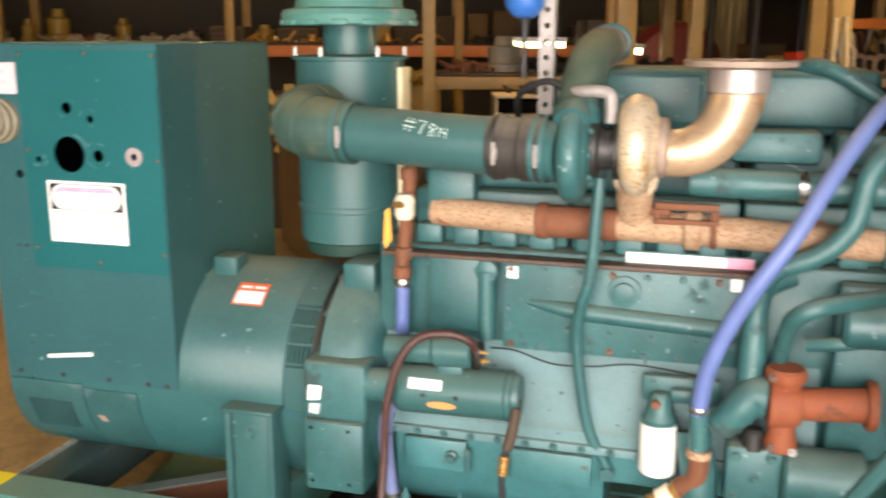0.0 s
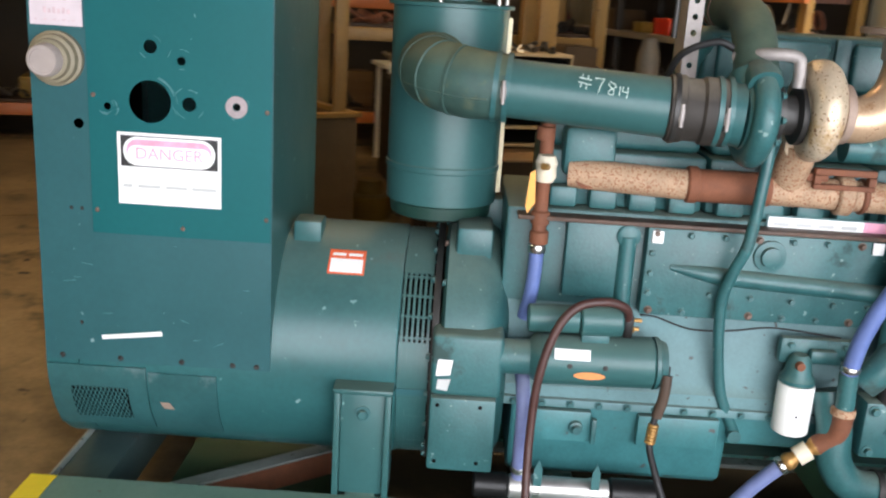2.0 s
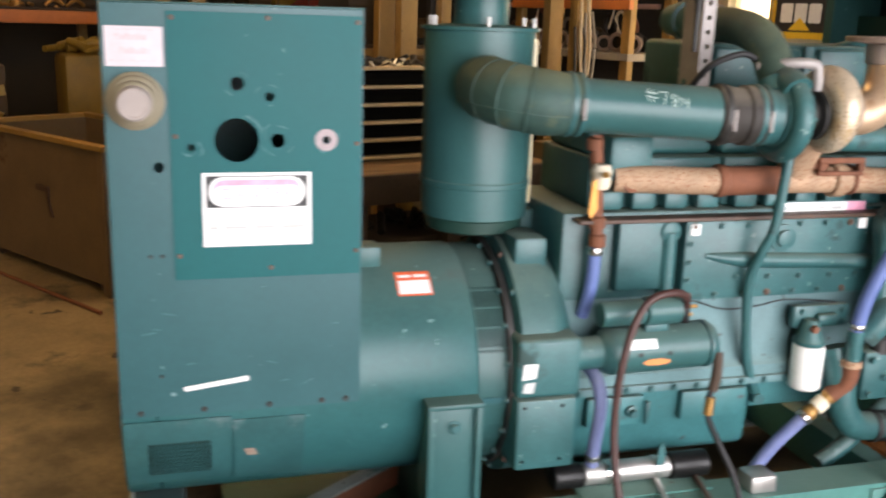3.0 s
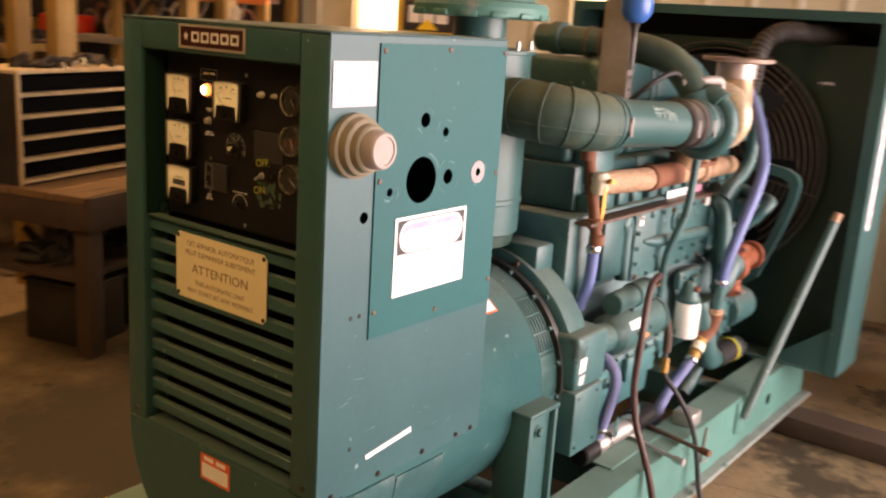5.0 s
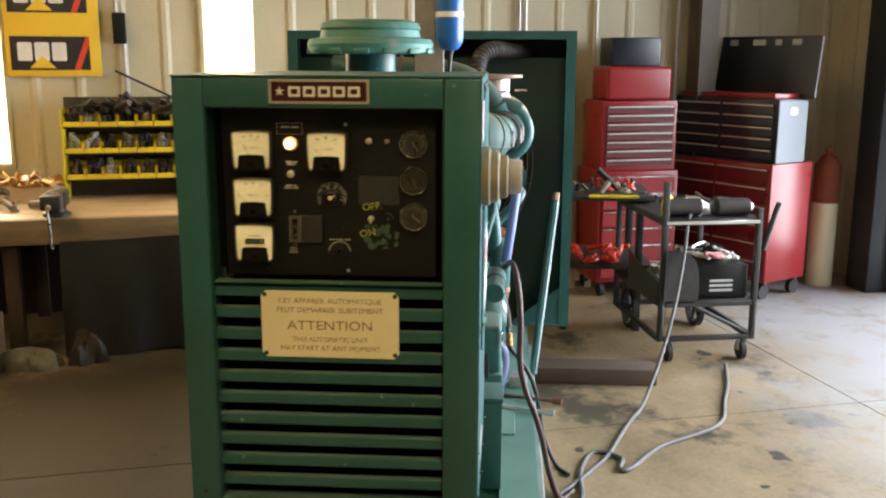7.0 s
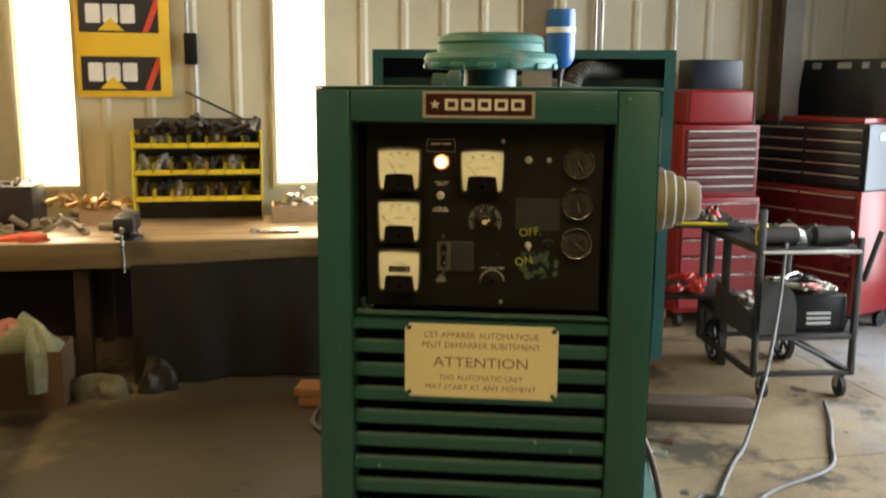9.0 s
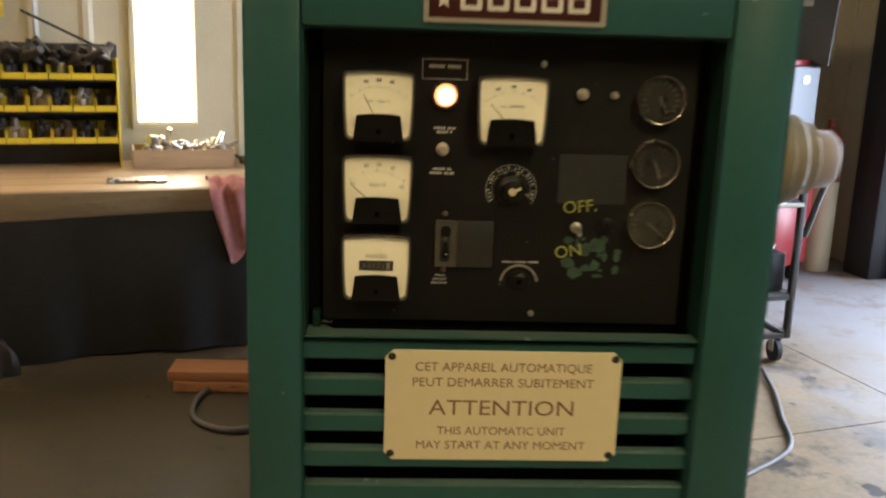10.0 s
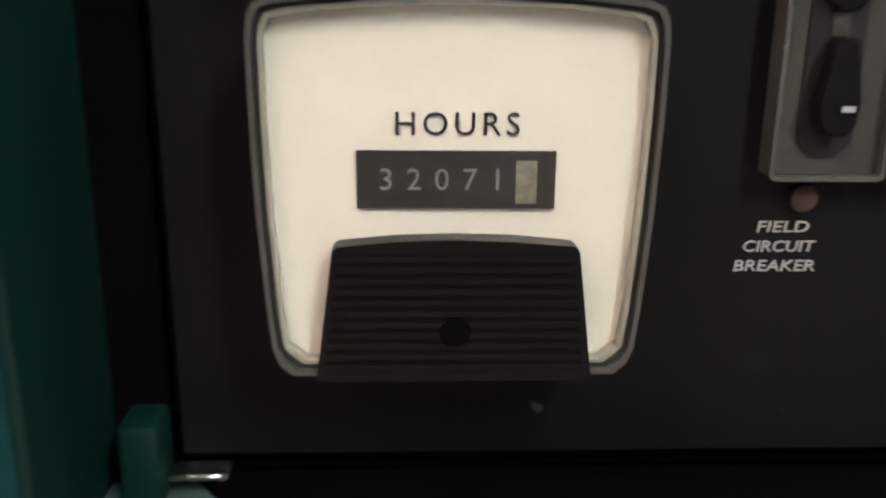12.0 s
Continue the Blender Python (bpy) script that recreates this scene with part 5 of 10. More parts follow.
xbox(b, PX - 0.0058, PX - 0.0003, 0.4748, 1.3345, 0.0292, 0.0662)
part("switch_body", b, GREY_PL, fb, "smoky grey switch body")
b = bm_new()
prism(b, rounded(0.0150, 0.054, 0.006, 0.4760, 1.3335), "x", PX - 0.0068, PX - 0.0059)
part("switch_slot", b, SMOKE_DARK, fb)
b = bm_new()
prism(b, rounded(0.0150, 0.0170, 0.0070, 0.4755, 1.3535), "x", PX - 0.0095, PX - 0.0069, 0.0008)
part("upper_button", b, BLACK_PLASTIC, fb)
b = bm_new()
prism(b, [(0.4722, 1.338), (0.4788, 1.338), (0.4812, 1.322), (0.4812, 1.316), (0.4790, 1.313), (0.4728, 1.313), (0.4706, 1.316), (0.4706, 1.322)], "x", PX - 0.0135, PX - 0.0069, 0.001)
part("toggle", b, BLACK_PLASTIC, fb)
# white bar paints the glint on the black toggle
b = bm_new()
box(b, (PX - 0.0142, 0.4722, 1.3195), (PX - 0.0136, 0.4756, 1.3210))
part("toggle_glint", b, PRINT_WHITE, fb)
b = bm_new()
box(b, (PX - 0.0075, 0.4735, 1.3385), (PX - 0.0069, 0.4780, 1.3445))
part("slot_bridge", b, GREY_PL, fb)
b = bm_new()
xbox(b, PX - 0.009, PX - 0.0003, 0.4320, 1.3345, 0.0525, 0.069, 0.0015)
part("cover_plate", b, GREY_DK, fb)
for z in (1.378, 1.2935):
    part("fixing_screw", lathe(bm_new(), (PX, 0.477, z), (-1, 0, 0), [(0, 0.0042), (0.002, 0.0038), (0.003, 0.002)], 14), DULL_BOLT, fb)
for i, (w, width) in enumerate((("FIELD", 0.0150), ("CIRCUIT", 0.0208), ("BREAKER", 0.0236))):
    text("caption", w, facing_x(PX - 0.0004, 0.4818 + 0.0006 * i, 1.2848 - i * 0.0058), 0.0047, PRINT_WHITE, ip, width=width, thick=0.0003, shear=0.12)

# start switches with hand-written marks
ss = thing("start_switches", (PX, 0.262, 1.41), "dark plate with two toggles and smeared yellow marks", "switch")
b = bm_new()
xbox(b, PX - 0.0018, PX - 0.0002, 0.263, 1.434, 0.100, 0.072)
part("plate", b, GREY_DK, ss)
for y, z, r in ((0.283, 1.362, 0.008), (0.238, 1.365, 0.012)):
    b = bm_new()
    lathe(b, (PX - 0.0003, y, z), (-1, 0, 0), [(0, r), (0.005, r), (0.007, r * 0.6)], 16)
    tube(b, [Vector((PX - 0.006, y, z)), Vector((PX - 0.024, y - 0.002, z - 0.006))], 0.0034, 10, smooth=False)
    part("toggle", b, ZINC if r < 0.01 else BLACK_PLASTIC, ss)
text("hand_mark", "OFF.", facing_x(PX - 0.0022, 0.279, 1.393) @ pose(0, 0, 0, 0, 0, 6), 0.026, CHALK, ss, thick=0.0002)
text("hand_mark", "ON", facing_x(PX - 0.0006, 0.292, 1.325) @ pose(0, 0, 0, 0, 0, 10), 0.026, CHALK, ss, thick=0.0002)
random.seed(5)
for i in range(26):
    y, z = random.uniform(0.218, 0.295), random.uniform(1.286, 1.345)
    w, h = random.uniform(0.004, 0.014), random.uniform(0.003, 0.013)
    x = PX - 0.0003 - 0.00002 * i
    b = bm_new()
    b.faces.new([b.verts.new((x, y + w * math.cos(a) * random.uniform(0.5, 1), z + h * math.sin(a) * random.uniform(0.5, 1))) for a in (0.3, 1.4, 2.5, 3.6, 4.6, 5.6)])
    part("marker_smear", b, CHALK_GREEN, ss, "smeared greenish marker", smooth=5)
for y, r in ((0.286, 0.0085), (0.2405, 0.006)):
    k = thing("indicator_button", (PX, y, 1.5565), "small chrome indicator button", "button", "indicator buttons")
    b = bm_new()
    lathe(b, (PX - 0.0003, y, 1.5565), (-1, 0, 0), [(0, r), (0.006, r), (0.008, r * 0.75), (0.014, r * 0.7), (0.016, r * 0.4)], 18)
    part("cap", b, PALE_CAP, k)

# nameplate and bilingual warning plate
nm = thing("maker_nameplate", (FX, 0.396, 1.679), "maroon nameplate with silver border and blank white blocks", "nameplate")
b = bm_new()
xring(b, [(y + 0.396, z + 1.679) for y, z in rounded(0.244, 0.058, 0.003)], [(y + 0.396, z + 1.679) for y, z in rounded(0.230, 0.046, 0.002)], FX - 0.004, FX - 0.0003)
part("border", b, SILVER_TRIM, nm)
b = bm_new()
xbox(b, FX - 0.0025, FX - 0.0003, 0.396, 1.679, 0.229, 0.045)
part("field", b, MAROON, nm)
for i in range(5):
    b = bm_new()
    yc = 0.455 - i * 0.036
    xring(b, [(y + yc, z + 1.679) for y, z in rounded(0.029, 0.025, 0.003)], [(y + yc, z + 1.679) for y, z in rounded(0.016, 0.012, 0.002)], FX - 0.0034, FX - 0.0026)
    part("block_mark", b, SIGN_WHITE, nm)
b = bm_new()
b.faces.new([b.verts.new((FX - 0.0030, 0.491 + (0.012 if i % 2 == 0 else 0.005) * math.sin(math.pi * i / 5), 1.679 + (0.012 if i % 2 == 0 else 0.005) * math.cos(math.pi * i / 5))) for i in range(10)])
part("emblem", b, SIGN_WHITE, nm)

at = thing("attention_plate", (-0.004, 0.381, 1.095), "ivory engraved bilingual ATTENTION warning plate on the louvres", "sign")
b = bm_new()
c = 0.012
y0, y1, z0, z1 = 0.209, 0.560, 1.009, 1.183
prism(b, [(y0 + c, z0), (y1 - c, z0), (y1, z0 + c), (y1, z1 - c), (y1 - c, z1), (y0 + c, z1), (y0, z1 - c), (y0, z0 + c)], "x", -0.0062, -0.0025, 0.0006)
part("board", b, CREAM, at)
AX = -0.0064
for w, z, h, width in (("CET APPAREIL AUTOMATIQUE", 1.157, 0.0195, 0.262), ("PEUT DEMARRER SUBITEMENT", 1.133, 0.0195, 0.270), ("ATTENTION", 1.0925, 0.034, 0.217), ("THIS AUTOMATIC UNIT", 1.056, 0.0185, 0.193), ("MAY START AT ANY MOMENT", 1.033, 0.0185, 0.255)):
    text("engraved_line", w, facing_x(AX, 0.3845, z), h, ENGRAVE, at, width=width, thick=0.00015)
for y, z in ((y0 + 0.010, z0 + 0.010), (y1 - 0.010, z0 + 0.010), (y0 + 0.010, z1 - 0.010), (y1 - 0.010, z1 - 0.010)):
    part("rivet", lathe(bm_new(), (-0.0062, y, z), (-1, 0, 0), [(0, 0.006), (0.002, 0.005), (0.003, 0.002)], 12), DARK_STEEL, at)
sk2 = thing("service_sticker", (FX, 0.377, 0.566), "orange and white sticker low on the cabinet front", "sticker")
b = bm_new()
xbox(b, FX - 0.0012, FX - 0.0002, 0.377, 0.566, 0.118, 0.074)
part("sticker_border", b, LABEL_ORANGE, sk2)
b = bm_new()
xbox(b, FX - 0.0018, FX - 0.0013, 0.377, 0.557, 0.104, 0.040)
part("sticker_field", b, LABEL_WHITE, sk2)
for y in (0.402, 0.353):
    b = bm_new()
    xbox(b, FX - 0.0018, FX - 0.0013, y, 0.591, 0.038, 0.012)
    part("print_bar", b, LABEL_WHITE, sk2)


# ---- diesel engine ----
en = thing("diesel_engine", (2.05, CY, 0.21), "teal painted six cylinder turbocharged diesel engine, dusty and oily", "engine")
# flywheel housing
bm = bm_new()
lathe(bm, (1.131, CY, CZ), (1, 0, 0), [(0, 0.392), (0.010, 0.412), (0.115, 0.412), (0.165, 0.385), (0.20, 0.33)], 72)
fw = part("flywheel_housing", bm, TEAL_CAST, en)
bm = bm_new()
box(bm, (1.112, -0.055, 0.355), (1.305, 0.25, 0.585), 0.010)
part("housing_foot", bm, TEAL_CAST, fw)
bm = bm_new()
box(bm, (1.110, -0.048, 0.588), (1.315, 0.15, 0.775), 0.016, 3)
part("starter_mount", bm, TEAL_CAST, fw)
bm = bm_new()
box(bm, (1.16, 0.17, 0.93), (1.27, 0.34, 1.035), 0.014)
part("housing_boss", bm, TEAL_CAST, fw)
for x, z in ((1.135, 0.562), (1.258, 0.562), (1.135, 0.385), (1.258, 0.385)):
    # dark disc in place of a cut hole, its shade as colour
    bm = bm_new()
    lathe(bm, (x, -0.055, z), (0, -1, 0), [(0, 0.0065), (0.0008, 0.006)], 10)
    part("tapped_hole", bm, DARK, fw)
bm = bm_new()
prism(bm, [(1.130, 0.700), (1.172, 0.700), (1.166, 0.655), (1.125, 0.650)], "y", -0.0505, -0.0484)
part("torn_label", bm, LABEL_WHITE, fw, "torn white paper label")
bm = bm_new()
prism(bm, [(1.132, 0.640), (1.168, 0.642), (1.160, 0.606), (1.128, 0.610)], "y", -0.0505, -0.0484)
part("torn_label", bm, LABEL_GREY, fw, "torn white paper label")
for k in range(16):
    a = 2 * math.pi * k / 16
    bm = bm_new()
    bolt(bm, (1.137, CY + 0.397 * math.cos(a), CZ + 0.397 * math.sin(a)), (-1, 0, 0), 0.010)
    part("rim_bolt", bm, TEAL_CAST if k % 5 else DULL_BOLT, fw)

# block, crankcase and sump
bm = bm_new()
box(bm, (1.30, 0.135, 0.55), (2.86, 0.63, 1.12), 0.012)
eb = part("engine_block", bm, TEAL_CAST, en)
bm = bm_new()
prism(bm, [(0.135, 0.835), (0.118, 0.80), (0.10, 0.62), (0.075, 0.59), (0.075, 0.555), (0.68, 0.555), (0.68, 0.59), (0.63, 0.83)], "x", 1.32, 2.60)
part("crankcase", bm, TEAL_DUSTY, eb, "dusty lighter crankcase side")
bm = bm_new()
box(bm, (1.33, 0.060, 0.528), (2.40, 0.69, 0.5545), 0.004)
sump = part("sump_flange", bm, TEAL_DUSTY, en)
bm = bm_new()
prism(bm, [(0.09, 0.526), (0.66, 0.526), (0.64, 0.30), (0.60, 0.27), (0.15, 0.27), (0.11, 0.30)], "x", 1.36, 2.02, 0.008)
part("oil_sump", bm, TEAL_SUMP, sump)
bm = bm_new()
prism(bm, [(0.10, 0.526), (0.65, 0.526), (0.64, 0.42), (0.11, 0.42)], "x", 2.021, 2.40, 0.008)
part("shallow_sump", bm, TEAL_SUMP, sump)
for x0, x1 in ((1.40, 1.60), (1.74, 1.985)):
    bm = bm_new()
    box(bm, (x0, 0.066, 0.415), (x1, 0.0935, 0.515), 0.006)
    part("sump_cover", bm, TEAL_SUMP, sump)
for x in [1.36 + 0.085 * i for i in range(13)]:
    bm = bm_new()
    bolt(bm, (x, 0.060, 0.541), (0, -1, 0), 0.009)
    part("flange_bolt", bm, TEAL_CAST, sump)
bm = bm_new()
lathe(bm, (1.555, 0.066, 0.465), (0, -1, 0), [(0, 0.022), (0.012, 0.020), (0.014, 0.013), (0.03, 0.012)], 20)
part("drain_plug", bm, TEAL_CAST, sump)
bm = bm_new()
box(bm, (1.60, 0.045, 0.42), (1.615, 0.066, 0.50), 0.003)
part("sump_lug", bm, TEAL_CAST, sump)

# upper side: end plate, ridge and the long camshaft cover
bm = bm_new()
box(bm, (1.475, 0.088, 0.872), (1.665, 0.1345, 1.095), 0.006)
part("end_cover", bm, TEAL_CAST, eb)
bm = bm_new()
tube(bm, [(1.652, 0.095, 0.85), (1.652, 0.095, 1.06)], 0.026, 14, smooth=False)
lathe(bm, (1.652, 0.10, 1.062), (0, -1, 0), [(0, 0.034), (0.018, 0.034), (0.022, 0.028)], 20)
part("oil_riser", bm, TEAL_CAST, eb)
bm = bm_new()
box(bm, (1.705, 0.080, 0.832), (2.44, 0.1345, 1.094), 0.006)
sc = part("side_cover", bm, TEAL_CAST, en)
bm = bm_new()
tube(bm, [(1.78, 0.083, 0.980), (1.95, 0.078, 0.962), (2.40, 0.078, 0.940)], 0.026, 14, radius=lambda t: 0.35 + 0.65 * min(1, t * 2.2))
part("cover_ridge", bm, TEAL_CAST, sc)
bm = bm_new()
lathe(bm, (2.058, 0.080, 1.032), (0, -1, 0), [(0, 0.047), (0.010, 0.046), (0.012, 0.030), (0.026, 0.029), (0.028, 0.022)], 28)
part("cover_boss", bm, TEAL_CAST, sc)
for x in [1.73 + 0.0975 * i for i in range(8)]:
    for z, dz in ((1.078, 0.0), (0.848, 0.0)):
        bm = bm_new()
        bolt(bm, (x, 0.080, z), (0, -1, 0), 0.0085, 0.010)
        part("cover_bolt", bm, TEAL_CAST if (x * 7) % 1 > 0.3 else DULL_BOLT, sc)
for z in (0.90, 0.96, 1.02):
    bm = bm_new()
    bolt(bm, (1.722, 0.080, z), (0, -1, 0), 0.0085, 0.010)
    part("cover_bolt", bm, TEAL_CAST, sc)
for x in (1.90, 2.02, 2.14, 2.26, 2.36):
    bm = bm_new()
    bolt(bm, (x, 0.080, 0.905 - 0.02 * (x - 1.9)), (0, -1, 0), 0.0085, 0.010)
    part("cover_bolt", bm, TEAL_CAST, sc)
for x, z in ((1.733, 1.068), (2.36, 1.074)):
    bm = bm_new()
    box(bm, (x - 0.016, 0.072, z - 0.018), (x + 0.016, 0.0795, z + 0.018), 0.002)
    part("white_tab", bm, LABEL_WHITE, sc, "white marker tab")
bm = bm_new()
box(bm, (1.33, 0.070, 1.096), (2.50, 0.1345, 1.108), 0.002)
part("gasket_ledge", bm, OILY_EDGE, eb, "oily rust-stained gasket ledge")
# cylinder heads with rows of ports
for i in range(3):
    x0 = 1.40 + i * 0.485
    bm = bm_new()
    box(bm, (x0, 0.19, 1.122), (x0 + 0.475, 0.60, 1.285), 0.012)
    hd = part("cylinder_head", bm, TEAL_CAST, en)
    for j in range(4):
        bm = bm_new()
        box(bm, (x0 + 0.02 + j * 0.115, 0.135, 1.125), (x0 + 0.10 + j * 0.115, 0.1895, 1.185), 0.010)
        part("port_boss", bm, TEAL_CAST, hd)
    bm = bm_new()
    box(bm, (x0 + 0.01, 0.24, 1.286), (x0 + 0.465, 0.57, 1.445), 0.022, 3)
    part("rocker_cover", bm, TEAL_CAST, hd)
    for j in range(3):
        bm = bm_new()
        bolt(bm, (x0 + 0.06 + j * 0.17, 0.275, 1.445), (0, 0, 1), 0.012, 0.014)
        part("cover_bolt", bm, TEAL_CAST, hd)
bm = bm_new()
box(bm, (1.45, 0.14, 1.215), (1.60, 0.24, 1.36), 0.02)
part("head_end_casting", bm, TEAL_CAST, en)
# dented white strip label along the head
rl = thing("strip_label", (2.23, 0.13, 1.12), "scuffed white strip label with a red end", "label")
bm = bm_new()
box(bm, (2.055, 0.126, 1.100), (2.33, 0.1285, 1.138))
part("paper", bm, LABEL_WHITE, rl, m=Matrix.Identity(4))
bm = bm_new()
box(bm, (2.331, 0.126, 1.100), (2.405, 0.1285, 1.138))
part("red_end", bm, LABEL_PINK, rl)
for i in range(4):
    bm = bm_new()
    box(bm, (2.07 + i * 0.065, 0.1252, 1.113), (2.115 + i * 0.065, 0.1258, 1.124))
    part("print_bar", bm, LABEL_GREY, rl)
bm = bm_new()
box(bm, (2.05, 0.129, 1.096), (2.41, 0.1345, 1.142))
part("backing", bm, TEAL_CAST, rl)

# exhaust manifold
em = part("exhaust_manifold", tube(bm_new(), [(1.475, 0.165, 1.222), (1.60, 0.135, 1.222), (1.80, 0.105, 1.220), (2.02, 0.095, 1.222), (2.24, 0.085, 1.222), (2.45, 0.10, 1.212), (2.72, 0.14, 1.195)], 0.044, 20), RUST, en, "rust-scaled exhaust manifold")
for (x, y, z), r, w in (((1.815, 0.105, 1.221), 0.053, 0.035), ((2.235, 0.085, 1.222), 0.057, 0.045), ((2.29, 0.088, 1.221), 0.051, 0.02)):
    part("manifold_joint", lathe(bm_new(), (x - w / 2, y, z), (1, -0.05, 0), [(0, r - 0.006), (0.006, r), (w - 0.006, r), (w, r - 0.006)], 24), RUST_RED if r < 0.056 else RUST, em)
part("manifold_sleeve", tube(bm_new(), [(1.83, 0.104, 1.220), (1.93, 0.099, 1.221), (2.03, 0.094, 1.222)], 0.047, 18), RUST_RED, em)
for x in (1.52, 1.68, 1.90, 2.14, 2.38, 2.56):
    part("manifold_branch", tube(bm_new(), [(x, 0.12, 1.222), (x, 0.17, 1.215), (x, 0.20, 1.205)], 0.036, 14), RUST_RED, em)
bm = bm_new()
box(bm, (2.075, 0.045, 1.262), (2.175, 0.15, 1.285), 0.006)
box(bm, (2.075, 0.045, 1.2855), (2.095, 0.15, 1.30), 0.003)
part("turbo_flange", bm, RUST_RED, em)
bm = bm_new()
box(bm, (2.13, 0.03, 1.283), (2.30, 0.055, 1.302), 0.004)
box(bm, (2.13, 0.03, 1.243), (2.30, 0.055, 1.258), 0.004)
box(bm, (2.13, 0.03, 1.2585), (2.15, 0.055, 1.2825), 0.002)
box(bm, (2.28, 0.03, 1.2585), (2.30, 0.055, 1.2825), 0.002)
part("heat_bracket", bm, RUST_RED, em)
part("turbo_neck", tube(bm_new(), [(2.075, 0.095, 1.25), (2.075, 0.055, 1.31), (2.075, 0.02, 1.37)], 0.05, 18), RUST, em)

# turbocharger: compressor, bearing housing, turbine
TY, TZ = -0.030, 1.462


def scroll(bm, x, y, z, R, r0, r1, flip=1, start=0.0, n=48, seg=16, squash=1.0):
    """A snail housing round the x axis, growing from r0 to r1."""
    pts, rad = [], []
    for i in range(n + 1):
        a = start + flip * 2 * math.pi * i / n
        pts.append(Vector((x, y + R * math.cos(a), z + R * math.sin(a))))
    prev = None
    rings = []
    for i, p in enumerate(pts):
        r = r0 + (r1 - r0) * i / n
        rd = Vector((0, p.y - y, p.z - z)).normalized()
        ax = Vector((squash, 0, 0))
        rings.append([bm.verts.new(p + (rd * math.cos(2 * math.pi * k / seg) + ax * math.sin(2 * math.pi * k / seg)) * r) for k in range(seg)])
    for p, q in zip(rings, rings[1:]):
        for k in range(seg):
            bm.faces.new((p[k], p[(k + 1) % seg], q[(k + 1) % seg], q[k]))
    bm.faces.new(rings[0][::-1])
    bm.faces.new(rings[-1])
    return bm


bm = bm_new()
lathe(bm, (1.879, TY - 0.010, TZ - 0.020), (1, 0, 0), [(0, 0.088), (0.015, 0.105), (0.05, 0.118), (0.075, 0.10), (0.085, 0.07)], 44)
tc = part("turbocharger", bm, TEAL_CAST, en)
part("compressor_scroll", scroll(bm_new(), 1.916, TY - 0.010, TZ - 0.020, 0.104, 0.030, 0.044, 1, 2.2), TEAL_CAST, tc)
bm = bm_new()
lathe(bm, (1.952, TY, TZ - 0.014), (1, 0, 0), [(0, 0.075), (0.028, 0.075), (0.034, 0.055), (0.066, 0.052), (0.072, 0.078), (0.088, 0.078)], 36)
part("bearing_housing", bm, DARK_STEEL, tc)
for k in range(8):
    a = 2 * math.pi * k / 8
    part("clamp_bolt", bolt(bm_new(), (1.962, TY - 0.010 + 0.085 * math.cos(a), TZ - 0.020 + 0.085 * math.sin(a)), (1, 0, 0), 0.008), TEAL_CAST, tc)
bm = bm_new()
lathe(bm, (2.035, TY, TZ), (1, 0, 0), [(0, 0.07), (0.02, 0.10), (0.055, 0.105), (0.09, 0.09), (0.105, 0.066)], 44)
part("turbine_housing", bm, SILVER_RUST, tc)
part("turbine_scroll", scroll(bm_new(), 2.080, TY, TZ - 0.005, 0.092, 0.036, 0.058, -1, -1.3), SILVER_RUST, tc, "silver heat-painted turbine scroll with rust spots")
bm = bm_new()
lathe(bm, (2.132, TY, TZ - 0.004), (1, 0, 0), [(0, 0.060), (0.004, 0.078), (0.014, 0.080), (0.024, 0.078), (0.03, 0.066)], 36)
part("turbine_clamp", bm, RUST_FLANGE, tc)
ex = thing("exhaust_elbow", (2.25, TY, 1.44), "silver heat-painted exhaust elbow with rust stains and a rusty flange", "exhaust pipe")
part("bend", tube(bm_new(), [(2.155, TY, 1.445), (2.205, TY, 1.448), (2.255, TY + 0.006, 1.470), (2.296, TY + 0.020, 1.515), (2.320, TY + 0.036, 1.575), (2.326, TY + 0.042, 1.615)], 0.066, 28, radius=lambda t: 0.92 + 0.16 * t), ELBOW, ex)
bm = bm_new()
lathe(bm, (2.326, TY + 0.042, 1.600), (0, 0, 1), [(0, 0.074), (0.004, 0.079), (0.060, 0.079), (0.064, 0.074)], 40)
part("clamp_band", bm, BAND, ex, "heat-tinted steel band clamp")
bm = bm_new()
lathe(bm, (2.326, TY + 0.042, 1.662), (0, 0, 1), [(0, 0.080), (0.006, 0.140), (0.020, 0.142), (0.022, 0.136), (0.022, 0.07), (0.004, 0.07)], 48, caps=False)
part("flange", bm, RUST_FLANGE, ex)
for k in range(8):
    a = 2 * math.pi * k / 8 + 0.2
    # bolt hole is a dark disc; the colour gives its shade
    bm = bm_new()
    lathe(bm, (2.326 + 0.115 * math.cos(a), TY + 0.042 + 0.115 * math.sin(a), 1.684), (0, 0, 1), [(0, 0.010), (0.0007, 0.0095)], 12)
    part("bolt_hole", bm, DARK, ex)

# air inlet: pipe, clamps, sleeve, rubber elbow
# the olive dust colour also holds the warm light from above
ELBOW_RUBBER = mat("overpainted_rubber", (0.024, 0.066, 0.055), 0.65, vary=0.4, scale=7, bump=0.5, grain=30, spot=(0.075, 0.10, 0.06), spots=0.5, spot_scale=6, dust=(0.20, 0.19, 0.10), dusty=0.8)
ai = thing("intake_pipe", (1.45, 0.0, 1.46), "teal painted intake pipe with hose clamps and a rubber elbow", "pipe")
PA, PB = Vector((1.235, 0.020, 1.469)), Vector((1.704, -0.020, 1.445))
part("pipe", cyl(bm_new(), PA, PB, 0.078, 0.080, 40), TEAL, ai)
